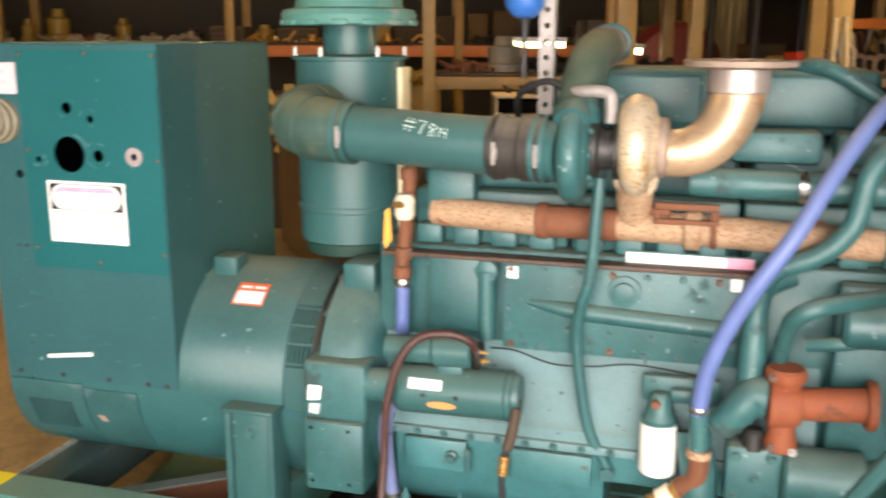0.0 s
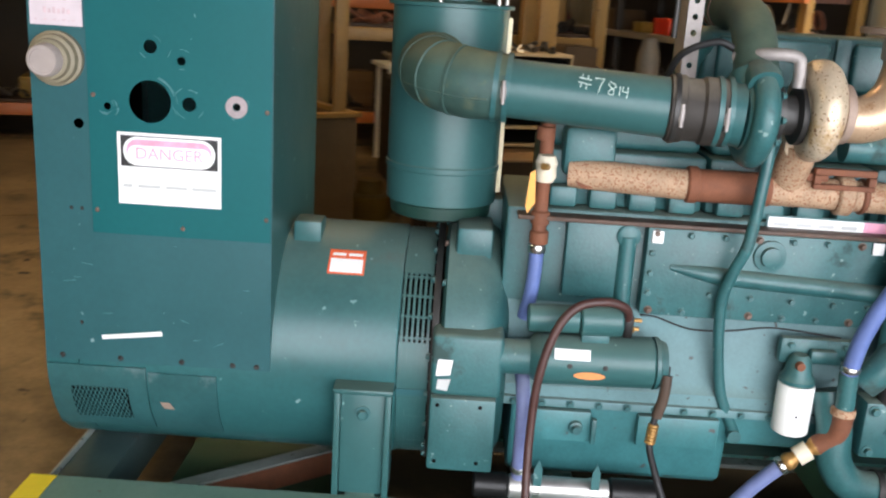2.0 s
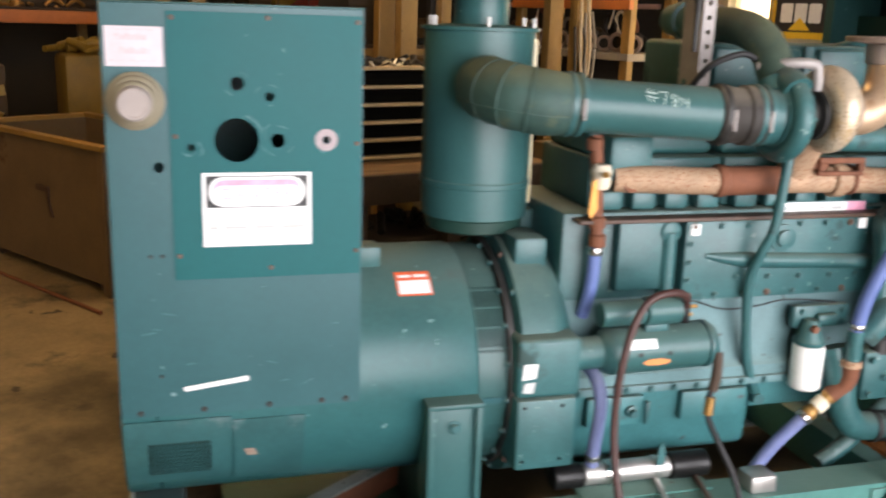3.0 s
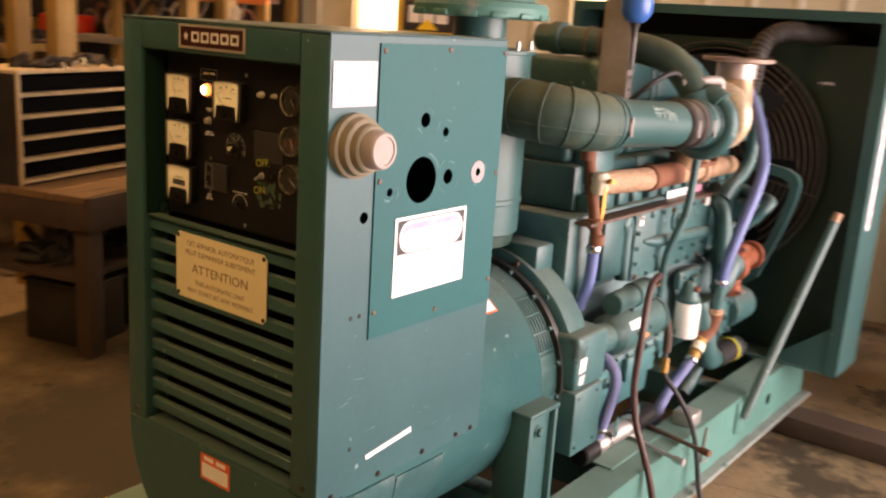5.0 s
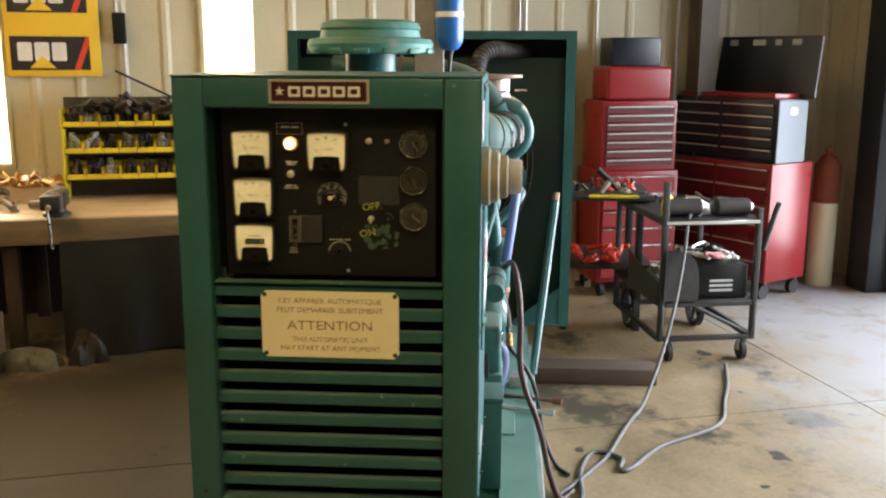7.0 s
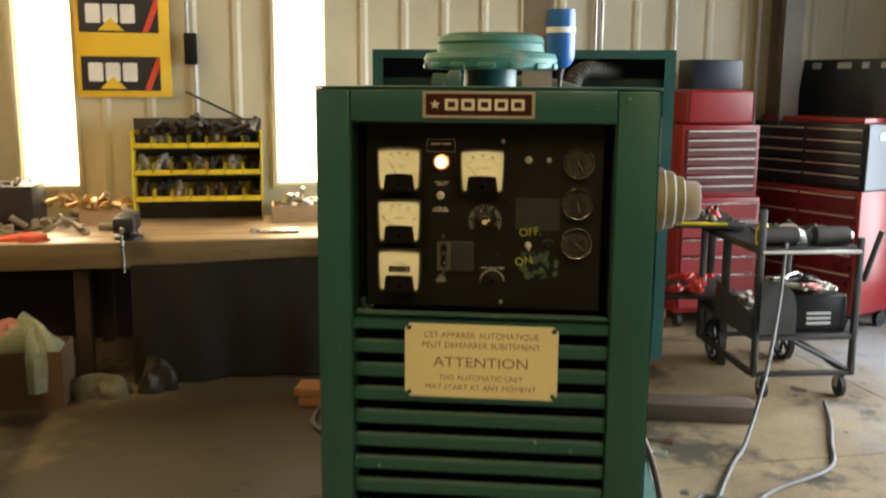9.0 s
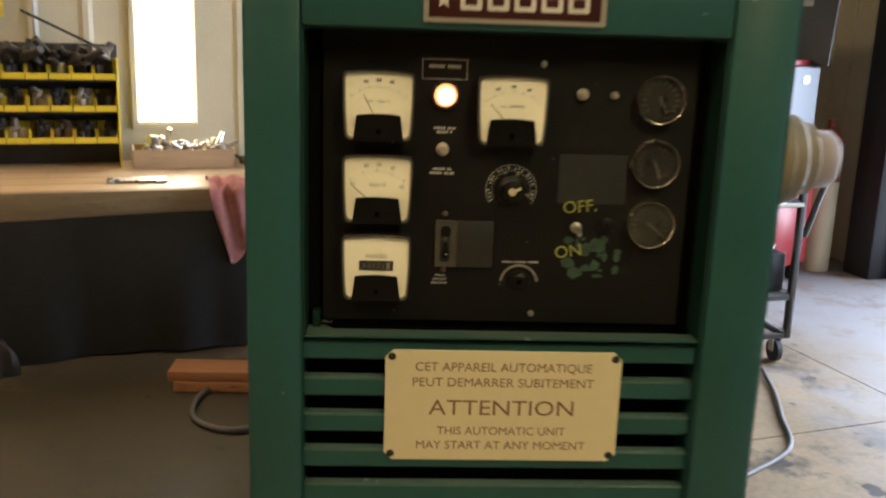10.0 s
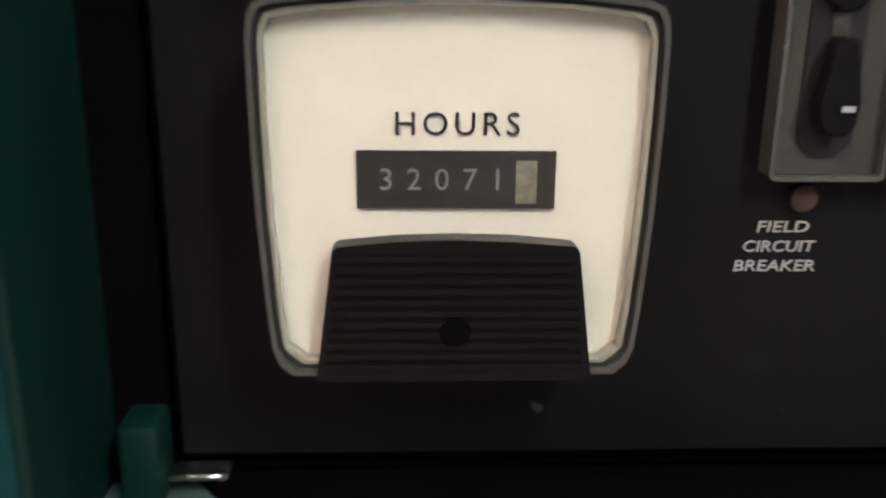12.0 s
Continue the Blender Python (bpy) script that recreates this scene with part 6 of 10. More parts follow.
part("rubber_elbow", tube(bm_new(), [(1.075, 0.29, 1.500), (1.055, 0.175, 1.497), (1.085, 0.075, 1.487), (1.165, 0.028, 1.473), (1.275, 0.017, 1.467)], 0.093, 36, 18, radius=lambda t: 1.0 + 0.022 * abs(math.sin(t * 19)) * (1 if 0.1 < t < 0.85 else 0) - 0.05 * max(0, t - 0.8) * 5), ELBOW_RUBBER, ai, "wrinkled paint-covered rubber elbow")
SPINE = curve_points([Vector(p) for p in ((1.075, 0.29, 1.500), (1.055, 0.175, 1.497), (1.085, 0.075, 1.487), (1.165, 0.028, 1.473), (1.275, 0.017, 1.467))], 12)
seam = []
for i in range(4, len(SPINE) - 6):
    way = (SPINE[i + 1] - SPINE[i - 1]).normalized()
    seam.append(SPINE[i] + (Vector((-way.y, way.x, 0)).normalized() * -0.94 + Vector((0, 0, -0.34))) * 0.0925)
    if i in (9, 18, 25, 32):
        part("moulded_rib", lathe(bm_new(), SPINE[i] - way * 0.006, way, [(0, 0.0925), (0.003, 0.0975), (0.009, 0.0975), (0.012, 0.0925)], 36, caps=False), ELBOW_RUBBER, ai)
part("moulded_seam", tube(bm_new(), seam, 0.0042, 8, smooth=False), ELBOW_RUBBER, ai)
for x, r in ((1.232, 0.0915), (1.262, 0.0905)):
    f = (x - PA.x) / (PB.x - PA.x)
    part("hose_clamp", lathe(bm_new(), PA.lerp(PB, f), PB - PA, [(0, r), (0, r + 0.003), (0.014, r + 0.003), (0.014, r)], 36, caps=False), TEAL_CAST, ai)
bm = bm_new()
lathe(bm, (1.690, -0.019, 1.4455), (1, -0.09, -0.02), [(0, 0.082), (0.004, 0.088), (0.040, 0.089), (0.048, 0.083), (0.085, 0.083), (0.093, 0.090), (0.150, 0.089), (0.154, 0.082)], 40)
part("rubber_sleeve", bm, mat("dusty_black_rubber", (0.024, 0.019, 0.015), 0.7, vary=0.5, scale=8, bump=0.4, spot=(0.085, 0.062, 0.045), spots=0.42, spot_scale=9, dust=(0.30, 0.25, 0.19), dusty=0.7), ai, "dusty black rubber sleeve with overspray")
for x, dy in ((1.712, -0.015), (1.822, -0.025), (1.848, -0.027)):
    part("hose_clamp", lathe(bm_new(), (x - 0.010, dy - 0.005, 1.445), (1, -0.09, -0.02), [(0, 0.087), (0, 0.0925), (0.013, 0.0925), (0.013, 0.087)], 40, caps=False), DARK_STEEL if x < 1.8 else TEAL_CAST, ai, "painted-over worm-drive clamp")
for x, y, z in ((1.712, -0.109, 1.437), (1.254, -0.074, 1.463), (1.826, -0.120, 1.435)):
    bm = bm_new()
    box(bm, (x - 0.008, y - 0.004, z - 0.016), (x + 0.008, y + 0.004, z + 0.016), 0.003)
    cyl(bm, (x, y - 0.004, z - 0.03), (x, y - 0.004, z + 0.03), 0.0055, seg=10)
    part("clamp_screw", bm, GALV, ai)
part("compressor_inlet", cyl(bm_new(), (1.833, -0.032, 1.444), (1.884, TY - 0.010, TZ - 0.020), 0.078, 0.088, 36), TEAL_CAST, ai)
MARK = [((0.000, 0.004), (0.007, 0.046)), ((0.014, 0.002), (0.021, 0.044)), ((-0.006, 0.018), (0.028, 0.016)), ((-0.003, 0.032), (0.029, 0.031)),
        ((0.038, 0.040), (0.062, 0.042), (0.052, 0.022), (0.046, 0.000)), ((0.088, 0.032), (0.078, 0.038), (0.072, 0.028), (0.086, 0.014), (0.084, 0.002), (0.072, 0.002), (0.074, 0.012), (0.092, 0.026), (0.088, 0.034)),
        ((0.102, 0.030), (0.100, 0.004)), ((0.110, 0.030), (0.108, 0.016), (0.124, 0.018)), ((0.123, 0.032), (0.119, 0.002))]
for stroke in MARK:
    pts = []
    for u, v in stroke:
        f = (1.452 + u - PA.x) / (PB.x - PA.x)
        c = PA.lerp(PB, f)
        a = radians(20) + (v - 0.012 * u / 0.12) / 0.0795
        pts.append(c + Vector((0, -math.cos(a), math.sin(a))) * (0.0795 + 0.0003))
    part("paint_mark", tube(bm_new(), pts, 0.0016, 6, smooth=False), WHITE_MARK, ai, "hand-painted white number mark")

# air cleaner canister
ac = thing("air_cleaner", (1.10, 0.43, 1.03), "tall teal air cleaner canister with a mushroom rain cap", "air filter")
AX_, AY_ = 1.10, 0.432
bm = bm_new()
lathe(bm, (AX_, AY_, 1.070), (0, 0, 1), [(0, 0.176), (0.10, 0.178), (0.104, 0.182), (0.118, 0.182), (0.122, 0.178), (0.45, 0.178), (0.60, 0.178)], 56)
part("canister", bm, TEAL, ac)
bm = bm_new()
lathe(bm, (AX_, AY_, 1.018), (0, 0, 1), [(0, 0.145), (0.008, 0.160), (0.045, 0.165), (0.052, 0.174)], 56)
part("dust_bowl", bm, TEAL_DARK, ac)
bm = bm_new()
lathe(bm, (AX_, AY_, 1.662), (0, 0, 1), [(0, 0.180), (0.002, 0.192), (0.012, 0.193), (0.014, 0.186), (0.020, 0.09)], 56)
part("top_rim", bm, TEAL, ac)
bm = bm_new()
lathe(bm, (AX_, AY_, 1.680), (0, 0, 1), [(0, 0.090), (0.03, 0.088), (0.095, 0.088)], 40)
part("neck", bm, TEAL, ac)
cap = bm_new()
lathe(cap, (AX_, AY_, 1.772), (0, 0, 1), [(0.0, 0.10), (0.0, 0.206), (0.006, 0.216), (0.034, 0.222), (0.050, 0.214), (0.056, 0.178), (0.080, 0.172), (0.088, 0.178), (0.106, 0.170), (0.116, 0.14), (0.122, 0.0)], 56, caps=False)
cp = part("rain_cap", cap, TEAL_SKID, ac, "dented teal rain cap")
for k in range(14):
    a = 2 * math.pi * k / 14
    bm = bm_new()
    box(bm, (0.168, -0.028, 0.0), (0.224, 0.028, 0.020), 0.007)
    part("cap_lug", bm, TEAL_SKID, cp, m=Matrix.Translation((AX_, AY_, 1.772)) @ Matrix.Rotation(a, 4, "Z"))
for k in range(6):
    a = 2 * math.pi * k / 6 + 0.35
    bm = bm_new()
    cyl(bm, (AX_ + 0.180 * math.cos(a), AY_ + 0.180 * math.sin(a), 1.676), (AX_ + 0.180 * math.cos(a), AY_ + 0.180 * math.sin(a), 1.705), 0.007, seg=10)
    part("stud", bm, ZINC, ac)
bm = bm_new()
box(bm, (1.272, 0.40, 1.10), (1.288, 0.50, 1.64), 0.003)
part("mount_strap", bm, CREAM, ac, "pale edge strap")
bm = bm_new()
box(bm, (1.20, 0.40, 0.965), (1.35, 0.48, 1.08), 0.01)
part("bracket", bm, TEAL_CAST, ac)

# rusty vertical pipe, valve, tag and blue hose
dp = thing("drain_pipe", (1.39, 0.08, 0.85), "rusty iron pipe with a taped valve ending in blue hose", "pipe")
part("iron_pipe", cyl(bm_new(), (1.400, 0.150, 1.36), (1.392, 0.075, 1.035), 0.0205, seg=18), RUST_RED, dp)
for z in (1.335, 1.10, 1.045):
    part("pipe_coupling", lathe(bm_new(), (1.394, 0.075 + (z - 1.035) * 0.23, z - 0.02), (0, 0, 1), [(0, 0.022), (0.004, 0.027), (0.036, 0.027), (0.04, 0.022)], 18), RUST_RED, dp)
part("taped_valve", lathe(bm_new(), (1.398, 0.090, 1.205), (0, 0, 1), [(0, 0.024), (0.015, 0.031), (0.04, 0.029), (0.055, 0.033), (0.075, 0.024)], 18), MASK_TAPE, dp, "cream-taped valve body")
part("valve_stem", tube(bm_new(), [(1.40, 0.075, 1.25), (1.395, 0.045, 1.255), (1.385, 0.03, 1.258)], 0.010, 10), BRASS, dp)
bm = bm_new()
prism(bm, [(1.352, 1.235), (1.366, 1.245), (1.372, 1.15), (1.352, 1.12), (1.345, 1.14)], "y", 0.045, 0.048)
part("hang_tag", bm, TAG_ORANGE, dp, "orange hanging tag")
part("hose_clamp", lathe(bm_new(), (1.392, 0.085, 0.998), (0, 0, 1), [(0, 0.024), (0.003, 0.026), (0.022, 0.026), (0.025, 0.024)], 16), STEEL, dp)
part("blue_hose", tube(bm_new(), [(1.392, 0.085, 1.030), (1.392, 0.085, 0.97), (1.388, 0.09, 0.88), (1.375, 0.11, 0.79)], 0.021, 16), BLUE_HOSE, dp, "blue silicone hose")

# starter motor with solenoid
sm = part("starter_motor", cyl(bm_new(), (1.415, 0.004, 0.705), (1.745, 0.004, 0.712), 0.074, seg=36, bev=0.006), TEAL, en)
part("drive_nose", lathe(bm_new(), (1.29, 0.004, 0.704), (1, 0, 0.02), [(0, 0.05), (0.10, 0.052), (0.115, 0.068), (0.13, 0.072)], 32), TEAL_CAST, sm)
part("end_cap", lathe(bm_new(), (1.746, 0.004, 0.712), (1, 0, 0.02), [(0, 0.076), (0.012, 0.076), (0.016, 0.068), (0.034, 0.062), (0.038, 0.03)], 32), TEAL_CAST, sm)
part("solenoid", cyl(bm_new(), (1.375, -0.018, 0.834), (1.52, -0.018, 0.838), 0.040, seg=28, bev=0.004), TEAL, sm)
part("solenoid_case", cyl(bm_new(), (1.523, -0.018, 0.838), (1.64, -0.018, 0.841), 0.046, seg=28, bev=0.005), TEAL, sm)
bm = bm_new()
box(bm, (1.53, -0.03, 0.765), (1.61, 0.03, 0.80), 0.005)
part("solenoid_saddle", bm, TEAL_CAST, sm)
bm = bm_new()
box(bm, (1.642, -0.05, 0.80), (1.668, 0.015, 0.87), 0.006)
part("terminal_block", bm, BLACK_PLASTIC, sm)
for y, z in ((-0.045, 0.855), (-0.02, 0.82)):
    part("terminal_stud", cyl(bm_new(), (1.668, y, z), (1.69, y, z), 0.006, seg=10), BRASS, sm)


def round_patch(bm, x0, x1, a0, a1, r, y=0.004, z=0.7085, n=6, oval=False):
    cx, hx = (x0 + x1) / 2, (x1 - x0) / 2
    if oval:
        am, ha = radians((a0 + a1) / 2), radians((a1 - a0) / 2)
        vs = [bm.verts.new((cx + hx * math.cos(t), y + r * math.cos(am + ha * math.sin(t)), z + r * math.sin(am + ha * math.sin(t)))) for t in [2 * math.pi * i / 24 for i in range(24)]]
        bm.faces.new(vs)
        return bm
    rows = [[bm.verts.new((x, y + r * math.cos(radians(a0 + (a1 - a0) * j / n)), z + r * math.sin(radians(a0 + (a1 - a0) * j / n)))) for x in (x0, x1)] for j in range(n + 1)]
    for p, q in zip(rows, rows[1:]):
        bm.faces.new((p[0], p[1], q[1], q[0]))
    return bm


part("data_label", round_patch(bm_new(), 1.455, 1.556, 138, 162, 0.0755), LABEL_WHITE, sm, "white data label")
part("maker_oval", round_patch(bm_new(), 1.512, 1.602, 186, 206, 0.0765, oval=True), OVAL_ORANGE, sm, "orange oval badge")
for x, a in ((1.50, 176), (1.60, 176)):
    part("case_screw", lathe(bm_new(), (x, 0.004 + 0.074 * math.cos(radians(a)), 0.709 + 0.074 * math.sin(radians(a))), (0, -1, 0), [(0, 0.008), (0.003, 0.006)], 10), DARK_STEEL, sm)

# battery cable over the starter and the second lead
bc = thing("battery_cable", (1.39, -0.1, 0.3), "thick brown-black battery cable looping over the starter to the floor", "cable")
part("cable", tube(bm_new(), [(1.655, -0.03, 0.84), (1.640, -0.065, 0.892), (1.58, -0.085, 0.915), (1.50, -0.100, 0.90), (1.445, -0.115, 0.83), (1.41, -0.125, 0.70), (1.40, -0.125, 0.55), (1.398, -0.15, 0.42), (1.40, -0.19, 0.32), (1.415, -0.225, 0.20), (1.43, -0.26, 0.04), (1.46, -0.31, -0.0865), (1.54, -0.37, -0.0865)], 0.0125, 12), CABLE_BROWN, bc)
part("cable_lug", cyl(bm_new(), (1.668, -0.03, 0.815), (1.652, -0.03, 0.85), 0.009, seg=10), BRASS, bc)
b2 = thing("starter_lead", (1.79, -0.07, 0.3), "black starter lead with a brown clamp", "cable")
part("cable", tube(bm_new(), [(1.78, -0.035, 0.72), (1.775, -0.06, 0.66), (1.755, -0.075, 0.58), (1.745, -0.085, 0.50), (1.765, -0.14, 0.42), (1.80, -0.19, 0.32), (1.82, -0.222, 0.20), (1.83, -0.25, 0.04), (1.80, -0.31, -0.089), (1.70, -0.36, -0.089)], 0.010, 12), BLACK_RUBBER, b2)
part("terminal_clamp", tube(bm_new(), [(1.778, -0.055, 0.70), (1.772, -0.070, 0.64), (1.757, -0.078, 0.58)], 0.016, 10), WOOD_DARK, b2)
part("spring_guard", lathe(bm_new(), (1.752, -0.080, 0.56), (-0.1, -0.05, -1), [(i * 0.005, 0.014 + 0.0025 * (i % 2)) for i in range(13)], 14), BRASS, b2)

# dipstick tube
dt = part("breather_tube", tube(bm_new(), [(1.985, -0.005, 1.37), (1.980, -0.008, 1.28), (1.968, 0.0, 1.09), (1.945, 0.02, 1.00), (1.93, 0.045, 0.90), (1.945, 0.06, 0.75), (1.975, 0.07, 0.60), (2.035, 0.085, 0.475)], 0.0165, 14), TEAL_CAST, en)
part("tube_foot", lathe(bm_new(), (2.032, 0.06, 0.468), (0, 1, 0), [(0, 0.020), (0.03, 0.020)], 16), TEAL_CAST, dt)
part("thin_wire", tube(bm_new(), [(1.69, -0.01, 0.86), (1.75, 0.055, 0.835), (1.86, 0.068, 0.80), (1.98, 0.065, 0.805), (2.10, 0.07, 0.82), (2.30, 0.075, 0.80)], 0.003, 6), BLACK_RUBBER, en)

# oil filter on its bracket
of = part("filter_head", lathe(bm_new(), (2.175, 0.030, 0.674), (0, 0, 1), [(0, 0.050), (0.012, 0.052), (0.03, 0.040), (0.07, 0.032), (0.085, 0.020)], 28), TEAL_CAST, en)
part("filter_can", lathe(bm_new(), (2.176, 0.028, 0.515), (0, 0, 1), [(0, 0.040), (0.006, 0.050), (0.010, 0.0525), (0.150, 0.0525), (0.156, 0.050)], 36), WHITE, of, "white spin-on filter can")
part("filter_dot", lathe(bm_new(), (2.170, -0.0245, 0.585), (0, -1, 0), [(0, 0.004), (0.0006, 0.0036)], 10), LABEL_INK, of)
bm = bm_new()
box(bm, (2.12, 0.05, 0.72), (2.34, 0.085, 0.80), 0.012)
box(bm, (2.20, 0.02, 0.735), (2.28, 0.0495, 0.775), 0.012)
part("filter_bracket", bm, TEAL_CAST, of)
for x, z in ((2.15, 0.78), (2.31, 0.78), (2.31, 0.74)):
    part("bracket_bolt", bolt(bm_new(), (x, 0.05, z), (0, -1, 0), 0.009), TEAL_CAST, of)
part("filter_wingnut", lathe(bm_new(), (2.165, 0.0, 0.735), (0, -1, 0), [(0, 0.014), (0.015, 0.012)], 12), RUST_RED, of)

# coolant hoses
bh = thing("coolant_hose", (2.30, -0.07, 0.3), "long blue silicone coolant hose with a rusty elbow and brass joint", "hose")
part("upper_hose", tube(bm_new(), [(2.281, -0.061, 0.745), (2.290, -0.072, 0.84), (2.312, -0.086, 0.930), (2.352, -0.100, 1.03), (2.396, -0.110, 1.117), (2.438, -0.110, 1.185), (2.479, -0.102, 1.252), (2.525, -0.070, 1.330), (2.570, -0.030, 1.407), (2.635, 0.040, 1.500), (2.71, 0.12, 1.58), (2.80, 0.20, 1.61)], 0.0235, 16), BLUE_HOSE, bh)
part("hose_clamp", lathe(bm_new(), (2.281, -0.061, 0.752), (0, -0.1, 1), [(0, 0.026), (0.003, 0.028), (0.014, 0.028), (0.017, 0.026)], 16), STEEL, bh)
part("tee_pipe", cyl(bm_new(), (2.289, -0.055, 0.620), (2.281, -0.061, 0.745), 0.026, seg=18), TEAL_CAST, bh)
part("rusty_elbow", tube(bm_new(), [(2.290, -0.055, 0.640), (2.290, -0.049, 0.575), (2.278, -0.038, 0.536), (2.243, -0.024, 0.502)], 0.029, 16), RUST_RED, bh)
part("elbow_collar", lathe(bm_new(), (2.288, -0.053, 0.612), (0, 0.05, 1), [(0, 0.029), (0.004, 0.034), (0.022, 0.034), (0.026, 0.029)], 18), RUST, bh, "rusted screwed collar")
part("brass_joint", tube(bm_new(), [(2.246, -0.025, 0.505), (2.200, -0.026, 0.470), (2.146, -0.027, 0.428)], 0.0235, 16, radius=lambda t: 1.0 + 0.18 * math.sin(t * 18)), BRASS, bh)
part("taped_joint", tube(bm_new(), [(2.222, -0.026, 0.487), (2.190, -0.026, 0.462)], 0.029, 12, smooth=False), MASK_TAPE, bh)
part("lower_clamp", lathe(bm_new(), (2.158, -0.027, 0.437), (-0.75, 0, -0.6), [(0, 0.026), (0.003, 0.028), (0.016, 0.028), (0.019, 0.026)], 16), STEEL, bh)
part("lower_hose", tube(bm_new(), [(2.160, -0.027, 0.440), (2.125, -0.010, 0.390), (2.085, 0.018, 0.320), (2.035, 0.040, 0.225), (1.985, 0.050, 0.115), (1.93, 0.055, 0.03)], 0.0225, 16), HOSE_GREYED, bh)
h2 = thing("heater_hose", (1.40, -0.06, 0.25), "pale blue heater hose dropping to the skid", "hose")
part("hose", tube(bm_new(), [(1.375, 0.075, 0.66), (1.378, -0.035, 0.62), (1.382, -0.062, 0.55), (1.384, -0.040, 0.44), (1.388, -0.014, 0.33)], 0.021, 14), HOSE_GREYED, h2)
part("hose_clamp", lathe(bm_new(), (1.386, -0.018, 0.352), (0, -0.2, 1), [(0, 0.023), (0.003, 0.025), (0.018, 0.025), (0.02, 0.023)], 14), STEEL, h2)

# block heater on the rail
ht = thing("block_heater", (1.5, -0.012, 0.251), "silver and black cylindrical coolant heater lying on the skid rail", "heater")
part("tank", cyl(bm_new(), (1.36, -0.012, 0.297), (1.66, -0.012, 0.297), 0.036, seg=28, bev=0.004), ZINC, ht)
part("end_cap", cyl(bm_new(), (1.255, -0.012, 0.297), (1.359, -0.012, 0.297), 0.040, seg=24, bev=0.006), BLACK_PLASTIC, ht)
part("motor", cyl(bm_new(), (1.661, -0.012, 0.297), (1.80, -0.012, 0.297), 0.044, seg=24, bev=0.006), BLACK_PLASTIC, ht)
for x in (1.43, 1.60):
    part("strap", lathe(bm_new(), (x, -0.012, 0.297), (1, 0, 0), [(0, 0.037), (0, 0.0395), (0.022, 0.0395), (0.022, 0.037)], 28, caps=False), STEEL, ht)
    bm = bm_new()
    prism(bm, [(x, 0.325), (x + 0.024, 0.325), (x + 0.024, 0.380), (x + 0.012, 0.410), (x, 0.380)], "y", -0.057, -0.053)
    part("strap_ear", bm, TEAL_CAST, ht)
for x, y, ln, mt in ((1.70, -0.03, 0.26, DULL_BOLT), (1.56, -0.04, 0.21, ZINC)):
    part("cross_rod", cyl(bm_new(), (x + 0.05, y, 0.268), (x, y - ln, 0.262), 0.009, seg=10), mt, ht)
    part("rod_end", cyl(bm_new(), (x + 0.004, y - ln + 0.01, 0.2625), (x - 0.004, y - ln - 0.03, 0.2615), 0.014, seg=10), RUST_RED if mt is DULL_BOLT else ZINC, ht)
bm = bm_new()
box(bm, (1.33, -0.11, 0.2505), (1.78, 0.04, 0.2585), 0.002, 1)
part("mount_plate", bm, TEAL_SKID, ht)
bb = bm_new()
tube(bb, [(1.98, -0.1975, 0.235), (1.96, -0.1975, 0.09), (2.02, -0.1975, 0.08)], 0.0065, 8, smooth=False)
single("cable_hook", bb, WORN_EDGE, "bent steel hook on the face of the skid rail", "hook")
bm = bm_new()
box(bm, (1.88, -0.17, 0.2505), (1.97, -0.085, 0.308), 0.006)
single("junction_box", bm, ZINC, "small grey metal junction box on the skid rail", "electrical box")

# front end of the engine: rusty pump, pipes, pulleys, charging alternator
pu = part("water_pump", lathe(bm_new(), (2.455, -0.035, 0.785), (1, 0, 0), [(0, 0.045), (0.006, 0.062), (0.030, 0.064), (0.065, 0.060), (0.085, 0.05)], 36), PUMP_ORANGE, en, "rusty orange pump casting")
bm = bm_new()
lathe(bm, (2.497, -0.032, 0.652), (0, 0, 1), [(0, 0.030), (0.008, 0.042), (0.030, 0.044), (0.05, 0.036), (0.19, 0.038), (0.205, 0.052), (0.228, 0.054), (0.238, 0.046)], 28)
part("pump_body", bm, PUMP_ORANGE, pu)
part("pump_outlet", cyl(bm_new(), (2.54, -0.03, 0.79), (2.70, -0.02, 0.80), 0.044, 0.047, 24), PUMP_ORANGE, pu)
part("pump_flange", cyl(bm_new(), (2.70, -0.02, 0.80), (2.725, -0.02, 0.80), 0.066, seg=24, bev=0.004), PUMP_ORANGE, pu)
for x, z in ((2.462, 0.872), (2.470, 0.675), (2.525, 0.668)):
    part("pump_bolt", bolt(bm_new(), (x, -0.074, z), (0, -1, 0), 0.008), ZINC if x > 2.5 else DULL_BOLT, pu)
wp = part("water_pipe", tube(bm_new(), [(2.405, -0.01, 0.80), (2.410, 0.0, 0.92), (2.412, 0.02, 1.02), (2.43, 0.06, 1.08), (2.50, 0.10, 1.11)], 0.034, 18), TEAL_CAST, en)
part("pump_inlet", tube(bm_new(), [(2.34, -0.03, 0.70), (2.38, -0.04, 0.755), (2.42, -0.035, 0.80), (2.45, -0.035, 0.80)], 0.055, 20, radius=lambda t: 0.75 + 0.3 * t), TEAL_CAST, wp)
part("bypass_pipe", tube(bm_new(), [(2.475, 0.09, 0.80), (2.48, 0.02, 0.89), (2.485, -0.08, 1.0), (2.50, -0.125, 1.055), (2.55, -0.13, 1.085), (2.63, -0.06, 1.085), (2.74, 0.06, 1.075), (2.80, 0.12, 1.07)], 0.024, 16), TEAL_CAST, wp)
